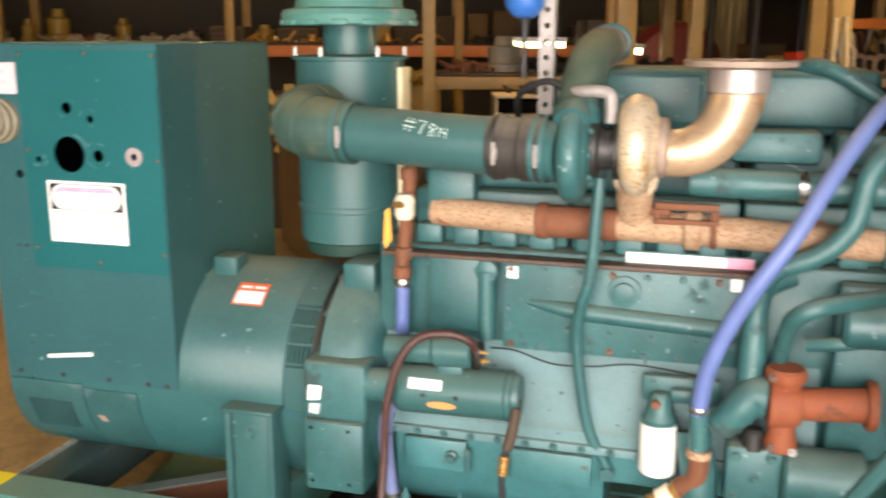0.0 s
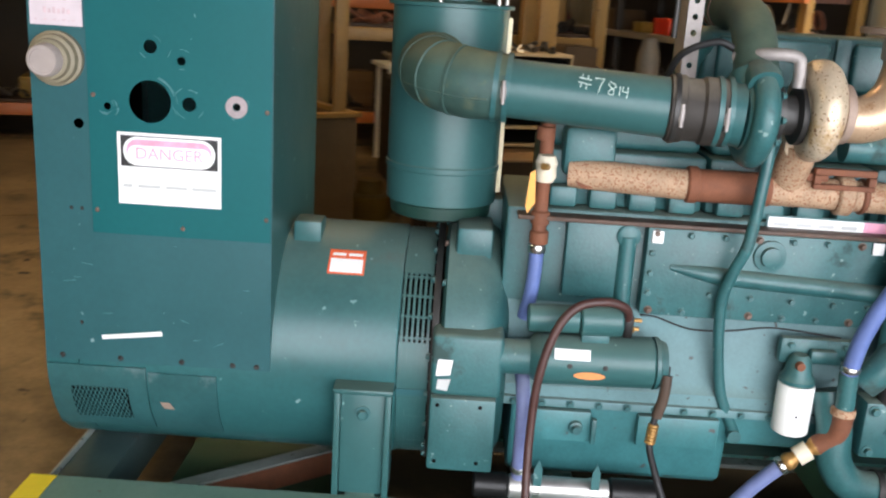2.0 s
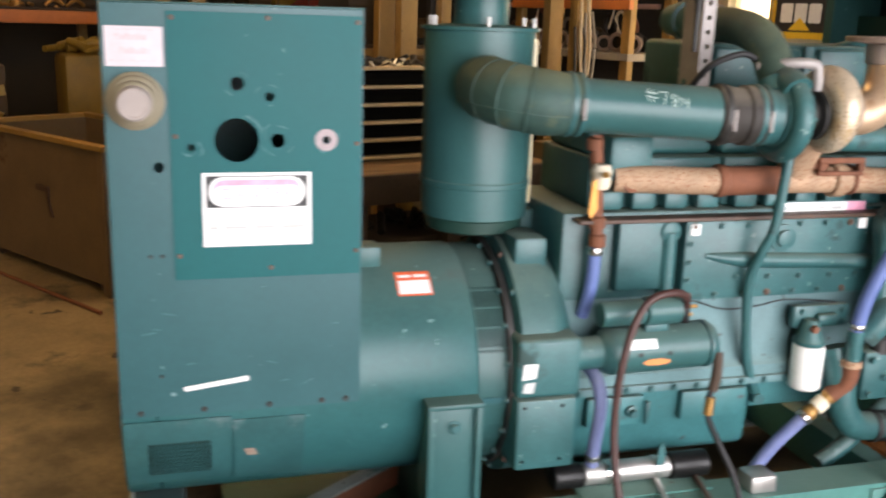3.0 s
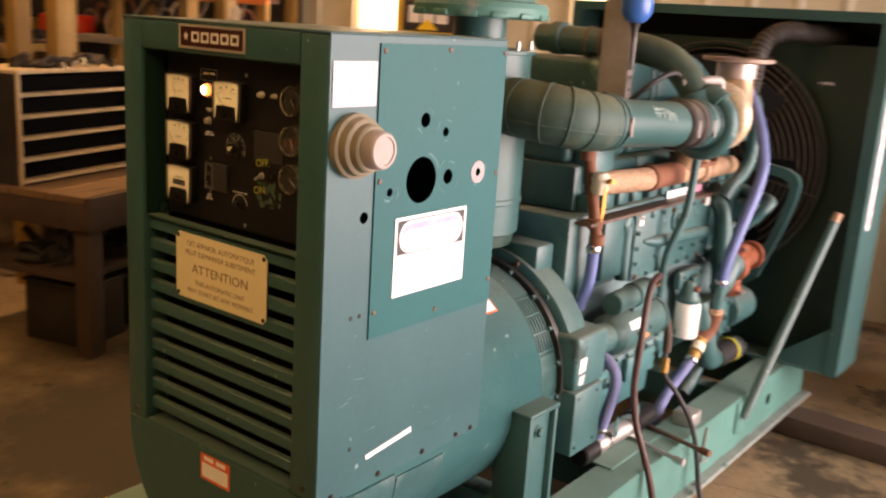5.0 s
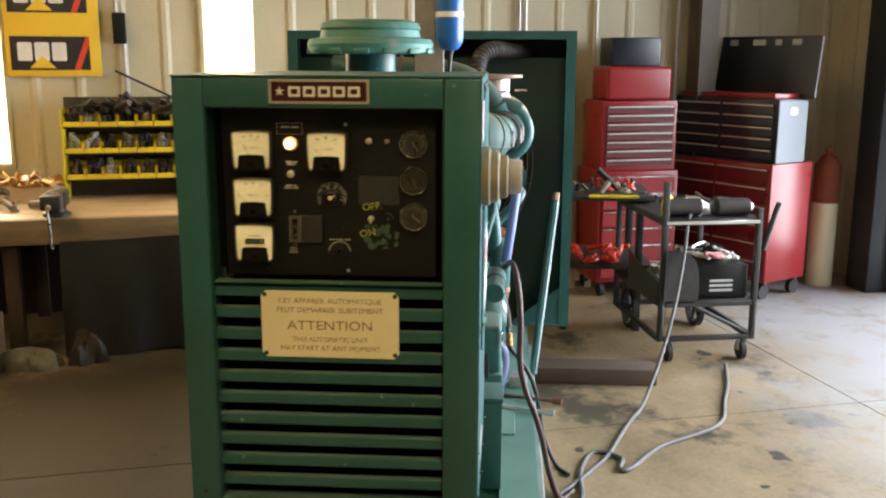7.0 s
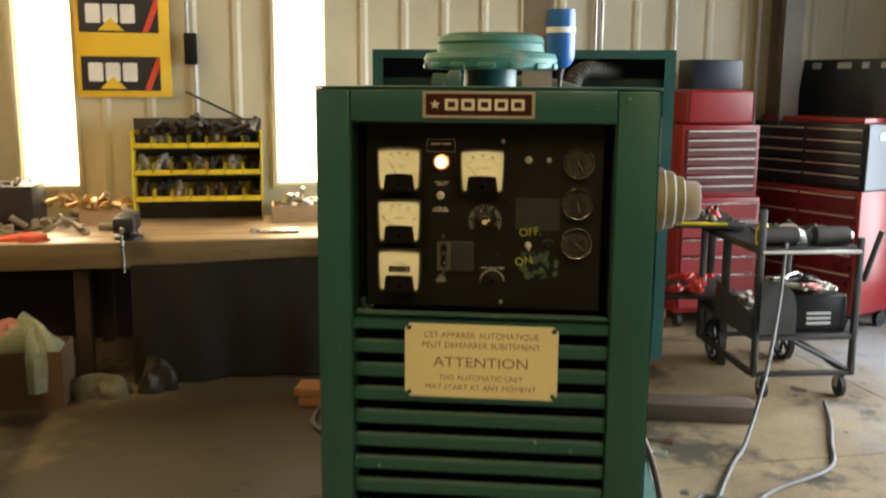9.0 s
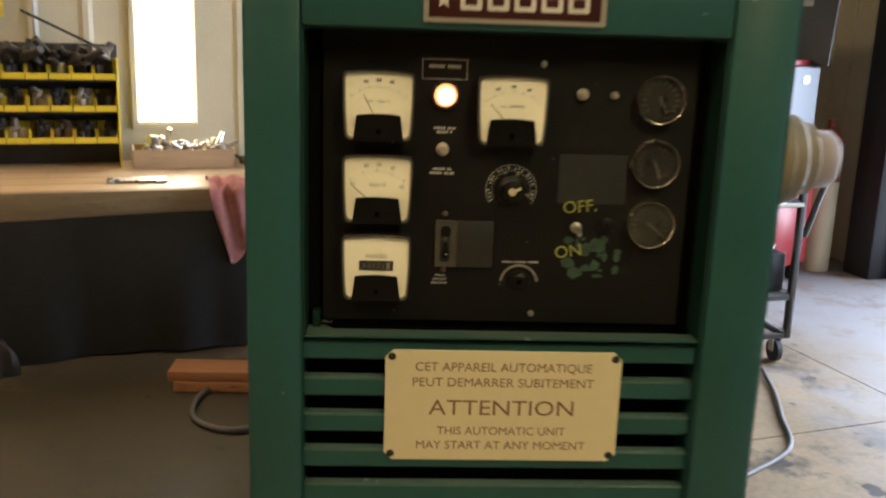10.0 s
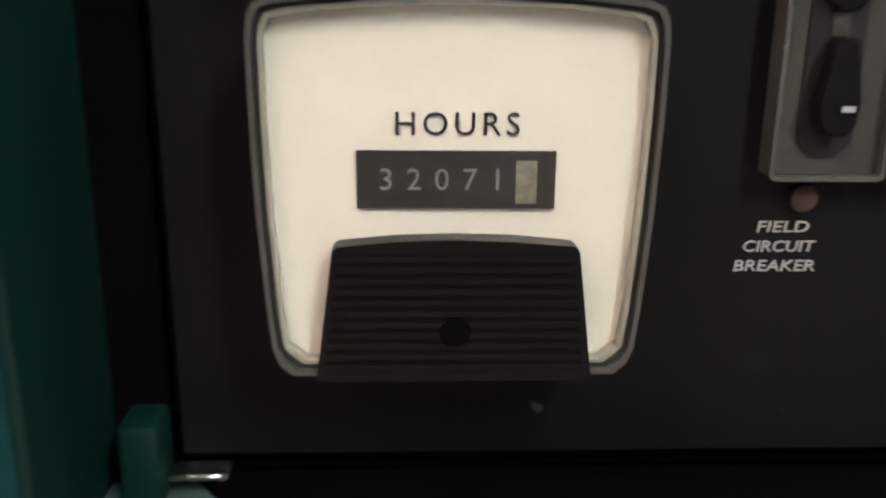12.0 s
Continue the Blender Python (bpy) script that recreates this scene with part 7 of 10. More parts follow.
part("header_pipe", tube(bm_new(), [(2.42, 0.03, 1.09), (2.46, 0.02, 1.14), (2.56, 0.01, 1.19), (2.63, 0.01, 1.27), (2.66, 0.02, 1.40), (2.72, 0.05, 1.47), (2.82, 0.10, 1.50)], 0.028, 16), TEAL_CAST, wp)
part("long_pipe", tube(bm_new(), [(2.78, 0.05, 0.60), (2.681, 0.05, 0.529), (2.533, 0.05, 0.398), (2.383, 0.05, 0.263), (2.30, 0.05, 0.21)], 0.030, 14), TEAL_CAST, wp)
part("sump_pipe", tube(bm_new(), [(2.27, 0.02, 0.66), (2.29, -0.01, 0.56), (2.30, -0.02, 0.46), (2.36, -0.02, 0.385), (2.48, -0.01, 0.365)], 0.05, 18), TEAL_CAST, wp)
part("pipe_band", lathe(bm_new(), (2.43, -0.015, 0.37), (1, 0, -0.05), [(0, 0.053), (0, 0.057), (0.02, 0.057), (0.02, 0.053)], 24, caps=False), DARK_STEEL, wp)
part("lower_radiator_hose", cyl(bm_new(), (2.47, -0.01, 0.365), (2.72, -0.01, 0.35), 0.054, seg=20), BLACK_RUBBER, wp)
part("yellow_band", lathe(bm_new(), (2.62, -0.01, 0.356), (1, 0, -0.05), [(0, 0.055), (0, 0.058), (0.012, 0.058), (0.012, 0.055)], 24, caps=False), YELLOW, wp)
part("hose_band", lathe(bm_new(), (2.64, -0.01, 0.355), (1, 0, -0.05), [(0, 0.055), (0, 0.058), (0.02, 0.058), (0.02, 0.055)], 24, caps=False), TEAL, wp)
fp = part("fuel_pump", cyl(bm_new(), (2.51, 0.0, 0.57), (2.72, 0.0, 0.57), 0.082, seg=30, bev=0.01), TEAL_CAST, en)
bm = bm_new()
box(bm, (2.36, -0.035, 0.475), (2.51, 0.06, 0.65), 0.014)
part("pump_base", bm, TEAL_CAST, fp)
for x, z in ((2.385, 0.50), (2.48, 0.50), (2.385, 0.625), (2.48, 0.625), (2.44, 0.56)):
    part("base_bolt", bolt(bm_new(), (x, -0.035, z), (0, -1, 0), 0.012, 0.013), TEAL_CAST, fp)
part("pump_neck", lathe(bm_new(), (2.43, -0.01, 0.64), (0, 0, 1), [(0, 0.03), (0.05, 0.03), (0.06, 0.02)], 16), DARK_STEEL, fp)
ca = part("charging_alternator", cyl(bm_new(), (2.63, 0.03, 1.00), (2.76, 0.03, 1.00), 0.06, seg=28, bev=0.012), TEAL_CAST, en)
part("alternator_pulley", lathe(bm_new(), (2.765, 0.03, 1.00), (1, 0, 0), [(0, 0.04), (0.006, 0.046), (0.014, 0.036), (0.022, 0.046), (0.028, 0.04)], 24), DARK_STEEL, ca)
part("mount_arm", tube(bm_new(), [(2.55, 0.05, 0.93), (2.63, 0.02, 0.95), (2.70, 0.03, 0.96)], 0.02, 10), TEAL_CAST, ca)
pk = part("crank_pulley", lathe(bm_new(), (2.80, CY, 0.66), (1, 0, 0), [(0, 0.13), (0.01, 0.14), (0.02, 0.12), (0.03, 0.14), (0.05, 0.14), (0.06, 0.09)], 36), DARK_STEEL, en)
part("fan_hub", lathe(bm_new(), (2.84, CY, 1.174), (1, 0, 0), [(0, 0.09), (0.02, 0.10), (0.07, 0.10), (0.09, 0.06)], 32), DARK_STEEL, pk)
for k in range(8):
    bm = bm_new()
    prism(bm, [(-0.045, 0.08), (0.045, 0.08), (0.07, 0.50), (-0.06, 0.50)], "x", -0.003, 0.003)
    part("fan_blade", bm, BLACK_PLASTIC, pk, m=Matrix.Translation((2.905, CY, 1.174)) @ Matrix.Rotation(2 * math.pi * k / 8, 4, "X") @ Matrix.Rotation(radians(28), 4, "Z"))
gx = bm_new()
edge_out = [(0.10, 1.215), (-0.02, 1.212), (-0.105, 1.200), (-0.150, 1.175), (-0.168, 1.135), (-0.160, 1.07), (-0.127, 0.941), (-0.033, 0.678), (0.06, 0.60)]
edge_in = [(0.10, 1.172), (-0.02, 1.168), (-0.085, 1.158), (-0.115, 1.140), (-0.126, 1.110), (-0.118, 1.055), (-0.082, 0.933), (0.012, 0.680), (0.10, 0.615)]
gv = [[gx.verts.new((x, y, z)) for y, z in row] for x, row in ((2.800, edge_out), (2.842, edge_out), (2.842, edge_in), (2.800, edge_in))]
for k in range(4):
    for i in range(len(edge_out) - 1):
        gx.faces.new((gv[k][i], gv[k][i + 1], gv[(k + 1) % 4][i + 1], gv[(k + 1) % 4][i]))
for i in (0, -1):
    gx.faces.new([gv[k][i] for k in range(4)])
part("belt_guard", gx, TEAL, en, "teal belt guard hoop")
bm = bm_new()
box(bm, (2.62, 0.06, 0.60), (2.86, 0.135, 1.10), 0.02)
part("gear_case", bm, TEAL_CAST, en)

# top of the engine: aftercooler, thermostat housings, breather and lines
tp = part("aftercooler", box(bm_new(), (1.86, 0.36, 1.46), (2.72, 0.78, 1.645), 0.02, 3), TEAL_CAST, en)
bm = bm_new()
box(bm, (2.25, 0.34, 1.47), (2.29, 0.359, 1.64), 0.004)
part("cooler_rib", bm, TEAL_CAST, tp)
for x0, x1 in ((1.90, 2.235), (2.305, 2.66)):
    part("cooler_cover", box(bm_new(), (x0, 0.338, 1.485), (x1, 0.3595, 1.632), 0.012, 3), TEAL_CAST, tp)
part("cooler_elbow", tube(bm_new(), [(1.99, 0.46, 1.60), (1.90, 0.42, 1.62), (1.83, 0.34, 1.58), (1.80, 0.30, 1.50)], 0.038, 16), TEAL_CAST, tp)
part("oil_line", tube(bm_new(), [(1.87, 0.04, 1.585), (1.93, -0.03, 1.60), (2.00, -0.05, 1.598), (2.012, -0.055, 1.57), (2.012, -0.06, 1.52)], 0.0165, 14), GALV, tp, "galvanised oil feed pipe")
part("black_line", tube(bm_new(), [(1.72, 0.18, 1.50), (1.74, 0.10, 1.58), (1.82, 0.06, 1.62), (1.88, 0.05, 1.60)], 0.010, 10), BLACK_RUBBER, tp)
part("fuel_rail", tube(bm_new(), [(2.22, 0.10, 1.355), (2.40, 0.10, 1.352), (2.86, 0.11, 1.345)], 0.042, 18, smooth=False), TEAL_CAST, tp)
part("rail_band", lathe(bm_new(), (2.50, 0.10, 1.350), (1, 0, 0), [(0, 0.044), (0, 0.047), (0.02, 0.047), (0.02, 0.044)], 20, caps=False), STEEL, tp)
bm = bm_new()
box(bm, (2.32, 0.16, 1.40), (2.56, 0.30, 1.49), 0.02)
part("injector_cover", bm, TEAL_CAST, tp)
bm = bm_new()
box(bm, (2.59, 0.16, 1.40), (2.83, 0.30, 1.49), 0.02)
part("injector_cover", bm, TEAL_CAST, tp)
part("thermostat_pipe", tube(bm_new(), [(2.45, 0.50, 1.62), (2.55, 0.35, 1.66), (2.70, 0.30, 1.58), (2.85, 0.30, 1.48)], 0.022, 12), TEAL_CAST, tp)

# strut with the blue canister
ut = thing("perforated_strut", (1.79, 0.20, 1.42), "dusty galvanised perforated strut standing on the engine", "bracket")
part("strut_web", holed_plate(bm_new(), [(1.770, 1.447), (1.814, 1.447), (1.814, 2.10), (1.770, 2.10)], [(1.792, 1.455 + 0.045 * i, 0.0085) for i in range(14)], "y", 0.219, 0.222), GALV, ut, m=Matrix.Identity(4), smooth=20)
for x, y in ((1.770, 0.34), (1.812, 0.26)):
    bm = bm_new()
    box(bm, (x, 0.2225, 1.447), (x + 0.002, y, 2.10))
    part("strut_lip", bm, GALV, ut)
bm = bm_new()
box(bm, (1.765, 0.2225, 1.4455), (1.819, 0.35, 1.4465))
part("strut_foot", bm, DULL_BOLT, ut)
bl = thing("blue_canister", (1.732, 0.190, 1.78), "bright blue filter canister with a drain fitting on the strut", "filter")
part("bowl", lathe(bm_new(), (1.732, 0.190, 1.790), (0, 0, 1), [(0, 0.022), (0.01, 0.040), (0.035, 0.056), (0.06, 0.058), (0.20, 0.058), (0.225, 0.055)], 32), BLUE_PLASTIC, bl)
part("drain_fitting", lathe(bm_new(), (1.732, 0.190, 1.74), (0, 0, 1), [(0, 0.010), (0.03, 0.012), (0.05, 0.020)], 14), DARK_STEEL, bl)
part("drop_tube", cyl(bm_new(), (1.732, 0.190, 1.62), (1.732, 0.190, 1.74), 0.008, seg=10), DARK_STEEL, bl)
part("label_band", lathe(bm_new(), (1.732, 0.190, 1.925), (0, 0, 1), [(0, 0.0585), (0, 0.0592), (0.022, 0.0592), (0.022, 0.0585)], 32, caps=False), LABEL_WHITE, bl)
part("clip_arm", tube(bm_new(), [(1.732, 0.225, 1.90), (1.76, 0.232, 1.90), (1.79, 0.225, 1.90)], 0.008, 8), ZINC, bl)

# ---- radiator ----
ra = thing("radiator", (3.05, 0.366, 0.25), "tall dark teal radiator with a deep open frame and fan shroud", "radiator")
RY0, RY1, RZ0, RZ1 = -0.427, 1.158, 0.252, 1.905
for lo, hi in (((2.93, RY0, RZ0), (3.26, RY0 + 0.012, RZ1)), ((2.93, RY1 - 0.012, RZ0), (3.26, RY1, RZ1)), ((2.93, RY0 + 0.0125, RZ1 - 0.012), (3.26, RY1 - 0.0125, RZ1)), ((2.93, RY0 + 0.0125, RZ0), (3.26, RY1 - 0.0125, RZ0 + 0.012))):
    bm = bm_new()
    box(bm, lo, hi, 0.003, 1)
    part("frame_side", bm, TEAL, ra)
for lo, hi in (((2.925, RY0, RZ0), (2.9295, RY0 + 0.055, RZ1)), ((2.925, RY1 - 0.055, RZ0), (2.9295, RY1, RZ1)), ((2.925, RY0 + 0.0555, RZ1 - 0.045), (2.9295, RY1 - 0.0555, RZ1))):
    bm = bm_new()
    box(bm, lo, hi)
    part("frame_lip", bm, TEAL, ra)
bm = bm_new()
box(bm, (3.20, RY0 + 0.013, RZ0 + 0.013), (3.24, RY1 - 0.013, RZ1 - 0.013))
part("core", bm, FOAM_DARK, ra)
bm = bm_new()
holed_plate(bm, [(RY0 + 0.0135, RZ0 + 0.0135), (RY1 - 0.0135, RZ0 + 0.0135), (RY1 - 0.0135, 1.76), (RY0 + 0.0135, 1.76)], [(0.362, 1.174, 0.548)], "x", 3.09, 3.094)
part("fan_shroud", bm, TEAL_DARK, ra, "dark green fan shroud", smooth=20)
bm = bm_new()
lathe(bm, (3.012, 0.362, 1.174), (1, 0, 0), [(0, 0.552), (0.0, 0.556), (0.077, 0.556), (0.077, 0.552)], 64, caps=False)
part("shroud_ring", bm, TEAL_DARK, ra)
GUARD = mat("dusty_guard_wire", (0.085, 0.072, 0.058), 0.6, metal=0.2, vary=0.35, scale=14, bump=0.1)
fg = part("fan_guard", lathe(bm_new(), (3.004, 0.362, 1.174), (1, 0, 0), [(0, 0.10), (0.002, 0.10)], 32), GUARD, ra, "dusty round wire fan guard")
for k in range(16):
    rr = 0.568 - 0.030 * k
    ringed = [Vector((3.004, 0.362 + rr * math.cos(2 * math.pi * i / 56), 1.174 + rr * math.sin(2 * math.pi * i / 56))) for i in range(57)]
    part("guard_ring", tube(bm_new(), ringed, 0.0042, 6, smooth=False), GUARD, fg)
for k in range(6):
    a = math.pi * k / 3 + 0.2
    part("guard_spoke", tube(bm_new(), [Vector((3.010, 0.362 + q * math.cos(a), 1.174 + q * math.sin(a))) for q in (0.09, 0.575)], 0.004, 6, smooth=False), GUARD, fg)
ws_ = bm_new()
box(ws_, (3.005, RY0 - 0.0012, 0.945), (3.062, RY0 - 0.0002, 1.665))
ws = single("warning_strip", ws_, LABEL_WHITE, "long white sticker with red print up the radiator side", "sticker")
for k in range(11):
    ws_ = bm_new()
    box(ws_, (3.020, RY0 - 0.0018, 0.972 + 0.062 * k), (3.047, RY0 - 0.0013, 1.012 + 0.062 * k - 0.012 * (k % 3)))
    part("print_bar", ws_, LABEL_PINK, ws)
for s, yy in ((1, RY0 + 0.013), (-1, RY1 - 0.013)):
    bm = bm_new()
    prism(bm, [(yy, RZ0 + 0.013), (yy + s * 0.32, RZ0 + 0.013), (yy, RZ0 + 0.26)], "x", 2.931, 2.936)
    part("corner_gusset", bm, TEAL, ra)
uh = thing("upper_radiator_hose", (2.85, 0.15, 1.70), "black corrugated upper radiator hose", "hose")
HOSE_DUSTY = mat("dusty_corrugated_hose", (0.030, 0.026, 0.023), 0.6, vary=0.35, scale=12, bump=0.2, dust=(0.16, 0.14, 0.11), dusty=0.5)
part("hose", tube(bm_new(), [(2.74, 0.10, 1.52), (2.765, 0.10, 1.60), (2.80, 0.105, 1.69), (2.85, 0.085, 1.77), (2.92, 0.02, 1.806), (3.02, -0.06, 1.802), (3.12, -0.13, 1.80), (3.205, -0.16, 1.80)], 0.044, 20, 16, radius=lambda t: 1 + 0.075 * math.sin(t * 190)), HOSE_DUSTY, uh)
# bright strip added for a small white mark on the shroud
bm = bm_new()
box(bm, (3.0865, -0.165, 1.575), (3.0895, -0.095, 1.590), 0.001, 1)
single("shroud_mark", bm, STEEL, "small bright mark on the dark fan shroud", "clip")
gt = thing("crossover_pipe", (1.93, 0.4, 1.65), "thick teal boost pipe crossing over the engine", "pipe")
# near bend in a darker colour than the rest of the pipe
part("dark_bend", tube(bm_new(), [(1.918, -0.015, 1.515), (1.920, 0.020, 1.570), (1.924, 0.075, 1.630), (1.928, 0.150, 1.675), (1.932, 0.27, 1.700), (1.934, 0.42, 1.706)], 0.058, 24), ELBOW_RUBBER, gt, "darker near bend of the pipe")
part("pipe", tube(bm_new(), [(1.934, 0.41, 1.706), (1.934, 0.49, 1.708), (1.94, 0.72, 1.715)], 0.0565, 24), TEAL_CAST, gt)
part("outlet_socket", lathe(bm_new(), (1.917, -0.025, 1.500), (0, 0.50, 0.86), [(0, 0.058), (0.004, 0.067), (0.05, 0.067), (0.054, 0.060)], 28), TEAL_CAST, gt)
for s in (-1, 1):
    part("pipe_clamp", lathe(bm_new(), (1.934, 0.44 + 0.03 * s, 1.7065), (0, 1, 0.02), [(0, 0.0605), (0, 0.0635), (0.012, 0.0635), (0.012, 0.0605)], 28, caps=False), DULL_BOLT, gt)
part("end_band", lathe(bm_new(), (1.937, 0.60, 1.715), (0, 1, 0), [(0, 0.062), (0.003, 0.067), (0.05, 0.067), (0.053, 0.062)], 24), TEAL_CAST, gt)


# ---- the shop: benches along the wall (in the building's own directions) ----
def bpart(name, bm, material, parent, label="", smooth=38):
    return part(name, bm, material, parent, label, m=BLD, smooth=smooth)


def bthing(name, at, label, category, group=""):
    return thing(name, at, label, category, group, m=BLD)


BENCH_EDGE = mat("dull_bench_edge", (0.20, 0.14, 0.075), 0.6, vary=0.35, scale=5, bump=0.3, streak=(1, 0.25, 3), spot=(0.08, 0.055, 0.03), spots=0.35, spot_scale=6)
wb = bthing("workbench", (4.4, 1.2, 0), "long worn timber workbench along the wall", "workbench")
for i in range(5):
    bm = bm_new()
    box(bm, (3.94 + i * 0.205, -0.7, 0.835), (4.140 + i * 0.205, 3.3, 0.875), 0.004, 1)
    bpart("top_plank", bm, WOOD, wb)
bm = bm_new()
box(bm, (3.895, -0.7, 0.715), (3.938, 3.3, 0.873), 0.006)
bpart("front_board", bm, BENCH_EDGE, wb)
for y in (-0.6, 0.6, 1.9, 3.2):
    bm = bm_new()
    box(bm, (3.96, y, 0), (4.06, y + 0.09, 0.834), 0.004)
    bpart("leg", bm, WOOD_DARK, wb)
    bm = bm_new()
    box(bm, (4.86, y, 0), (4.95, y + 0.09, 0.834), 0.004)
    bpart("leg", bm, WOOD_DARK, wb)
bm = bm_new()
box(bm, (4.90, -0.7, 0.02), (4.93, 3.3, 0.80))
bpart("back_board", bm, WOOD_DARK, wb)
# black sheet hung from the bench front
bm = bm_new()
n = 60
rows = []
for j in range(12):
    z = 0.745 - 0.735 * j / 11
    row = []
    for i in range(n + 1):
        y = -0.65 + 2.29 * i / n
        f = j / 11
        row.append(bm.verts.new((3.884 - f * 0.05 + f * 0.030 * math.sin(y * 7 + 1) + f * 0.014 * math.sin(y * 19) - 0.02 * math.sin(f * 3.1), y, z + 0.012 * math.sin(y * 3))))
    rows.append(row)
for p, q in zip(rows, rows[1:]):
    for i in range(n):
        bm.faces.new((p[i], p[i + 1], q[i + 1], q[i]))
bmesh.ops.solidify(bm, geom=bm.faces[:], thickness=0.004)
single("bench_curtain", bm, TARP, "black plastic sheet hanging in folds from the workbench", "curtain", m=BLD, smooth=80)

# yellow bin rack
br_ = bthing("bin_rack", (4.8, 1.28, 0.875), "rack of yellow plastic parts bins full of fittings", "bin rack")
bm = bm_new()
box(bm, (4.90, 0.84, 0.876), (4.915, 1.71, 1.58), 0.003)
bpart("rack_back", bm, DARK_STEEL, br_)
for y in (0.84, 1.70):
    bm = bm_new()
    box(bm, (4.70, y, 0.876), (4.898, y + 0.012, 1.50), 0.002)
    bpart("rack_side", bm, YELLOW, br_)
random.seed(11)
for r in range(3):
    z = 1.022 + r * 0.183
    bm = bm_new()
    box(bm, (4.72, 0.853, z - 0.018), (4.898, 1.699, z - 0.006), 0.002, 1)
    bpart("shelf", bm, DARK_STEEL, br_)
    for c in range(7):
        y0 = 0.857 + c * 0.1202
        bm = bm_new()
        w = 0.114
        for lo, hi in (((4.70, y0, z - 0.005), (4.88, y0 + w, z)), ((4.70, y0, z + 0.0005), (4.705, y0 + w, z + 0.030)), ((4.876, y0, z + 0.0005), (4.88, y0 + w, z + 0.11)), ((4.7055, y0, z + 0.0005), (4.8755, y0 + 0.004, z + 0.075)), ((4.7055, y0 + w - 0.004, z + 0.0005), (4.8755, y0 + w, z + 0.075))):
            box(bm, lo, hi)
        b_ = bpart("bin", bm, BIN_YELLOW, br_)
        bm = bm_new()
        for k in range(9):
            cy_, cx_ = y0 + random.uniform(0.022, 0.092), random.uniform(4.73, 4.86)
            s = random.uniform(0.014, 0.030)
            top = z + 0.02 + (cx_ - 4.70) * 0.55 + s
            cyl(bm, (cx_, cy_, z + 0.004), (cx_ + random.uniform(-0.02, 0.02), cy_ + random.uniform(-0.015, 0.015), top), s * 0.75, seg=8)
        tagged(bpart("hardware", bm, random.choice((CLUTTER_A, CLUTTER_B, ZINC, CLUTTER_A, DARK_STEEL, CLUTTER_C, OVAL_ORANGE if c == 5 else CLUTTER_A)), b_), kind="stuff")


def heap(bm, x0, x1, y0, y1, z, count, size, seed):
    """A loose heap of turned and cast parts."""
    rnd = random.Random(seed)
    for i in range(count):
        p = Vector((rnd.uniform(x0, x1), rnd.uniform(y0, y1), z))
        s = size * rnd.uniform(0.5, 1.3)
        k = rnd.random()
        if k < 0.4:
            d = Vector((rnd.uniform(-1, 1), rnd.uniform(-1, 1), rnd.uniform(-0.1, 0.5))).normalized()
            cyl(bm, p + Vector((0, 0, s * 0.4)), p + Vector((0, 0, s * 0.4)) + d * s * 2, s * 0.35, s * rnd.uniform(0.2, 0.45), 10)
        elif k < 0.75:
            lathe(bm, p, (rnd.uniform(-0.4, 0.4), rnd.uniform(-0.4, 0.4), 1), [(0, s * 0.8), (s * 0.3, s * 0.8), (s * 0.35, s * 0.5), (s * rnd.uniform(0.6, 1.4), s * 0.45)], 12)
        else:
            tube(bm, [p + Vector((0, 0, s * 0.2)), p + Vector((s, s * rnd.uniform(-1, 1), s * 0.9)), p + Vector((s * 2, 0, s * 0.3))], s * 0.22, 8, 5)
    return bm


single("parts_heap", heap(bm_new(), 4.72, 4.86, 0.90, 1.60, 1.475, 60, 0.062, 3), CLUTTER_A, "dark brackets and hoses piled on the bin rack", "spare parts", kind="stuff", m=BLD)
for i, (y0, y1) in enumerate(((1.76, 2.05), (0.20, 0.78))):
    tr = bthing("parts_tray", (4.75, (y0 + y1) / 2, 0.876), "wooden tray heaped with bright metal parts", "tray", "parts trays")
    bm = bm_new()
    for lo, hi in (((4.60, y0, 0.876), (4.90, y1, 0.886)), ((4.60, y0, 0.8865), (4.612, y1, 0.985)), ((4.888, y0, 0.8865), (4.90, y1, 0.985)), ((4.6125, y0, 0.8865), (4.8875, y0 + 0.012, 0.985)), ((4.6125, y1 - 0.012, 0.8865), (4.8875, y1, 0.985))):
        box(bm, lo, hi)
    bpart("tray", bm, WOOD, tr)
    bpart("metal_scrap", heap(bm_new(), 4.64, 4.84, y0 + 0.03, y1 - 0.06, 0.955, 34, 0.050, 7 + i), CLUTTER_C if i else SILVER_TRIM, tr, "loose bright metal fittings")["kind"] = "stuff"

# vise on the bench front
vi = bthing("bench_vise", (3.95, 1.66, 0.876), "dark steel bench vise on the bench edge", "vise")
bm = bm_new()
lathe(bm, (4.02, 1.66, 0.876), (0, 0, 1), [(0, 0.085), (0.02, 0.085), (0.03, 0.06), (0.06, 0.055)], 20)
bpart("swivel_base", bm, DARK_STEEL, vi)
bm = bm_new()
box(bm, (3.97, 1.60, 0.93), (4.16, 1.72, 1.03), 0.012)
bpart("fixed_jaw", bm, DARK_STEEL, vi)
bm = bm_new()
box(bm, (3.80, 1.60, 0.94), (3.93, 1.72, 1.03), 0.012)
box(bm, (3.931, 1.625, 0.945), (3.969, 1.695, 0.985), 0.004)
bpart("sliding_jaw", bm, DARK_STEEL, vi)
bpart("screw", cyl(bm_new(), (3.72, 1.66, 0.965), (3.80, 1.66, 0.965), 0.016, seg=12), STEEL, vi)
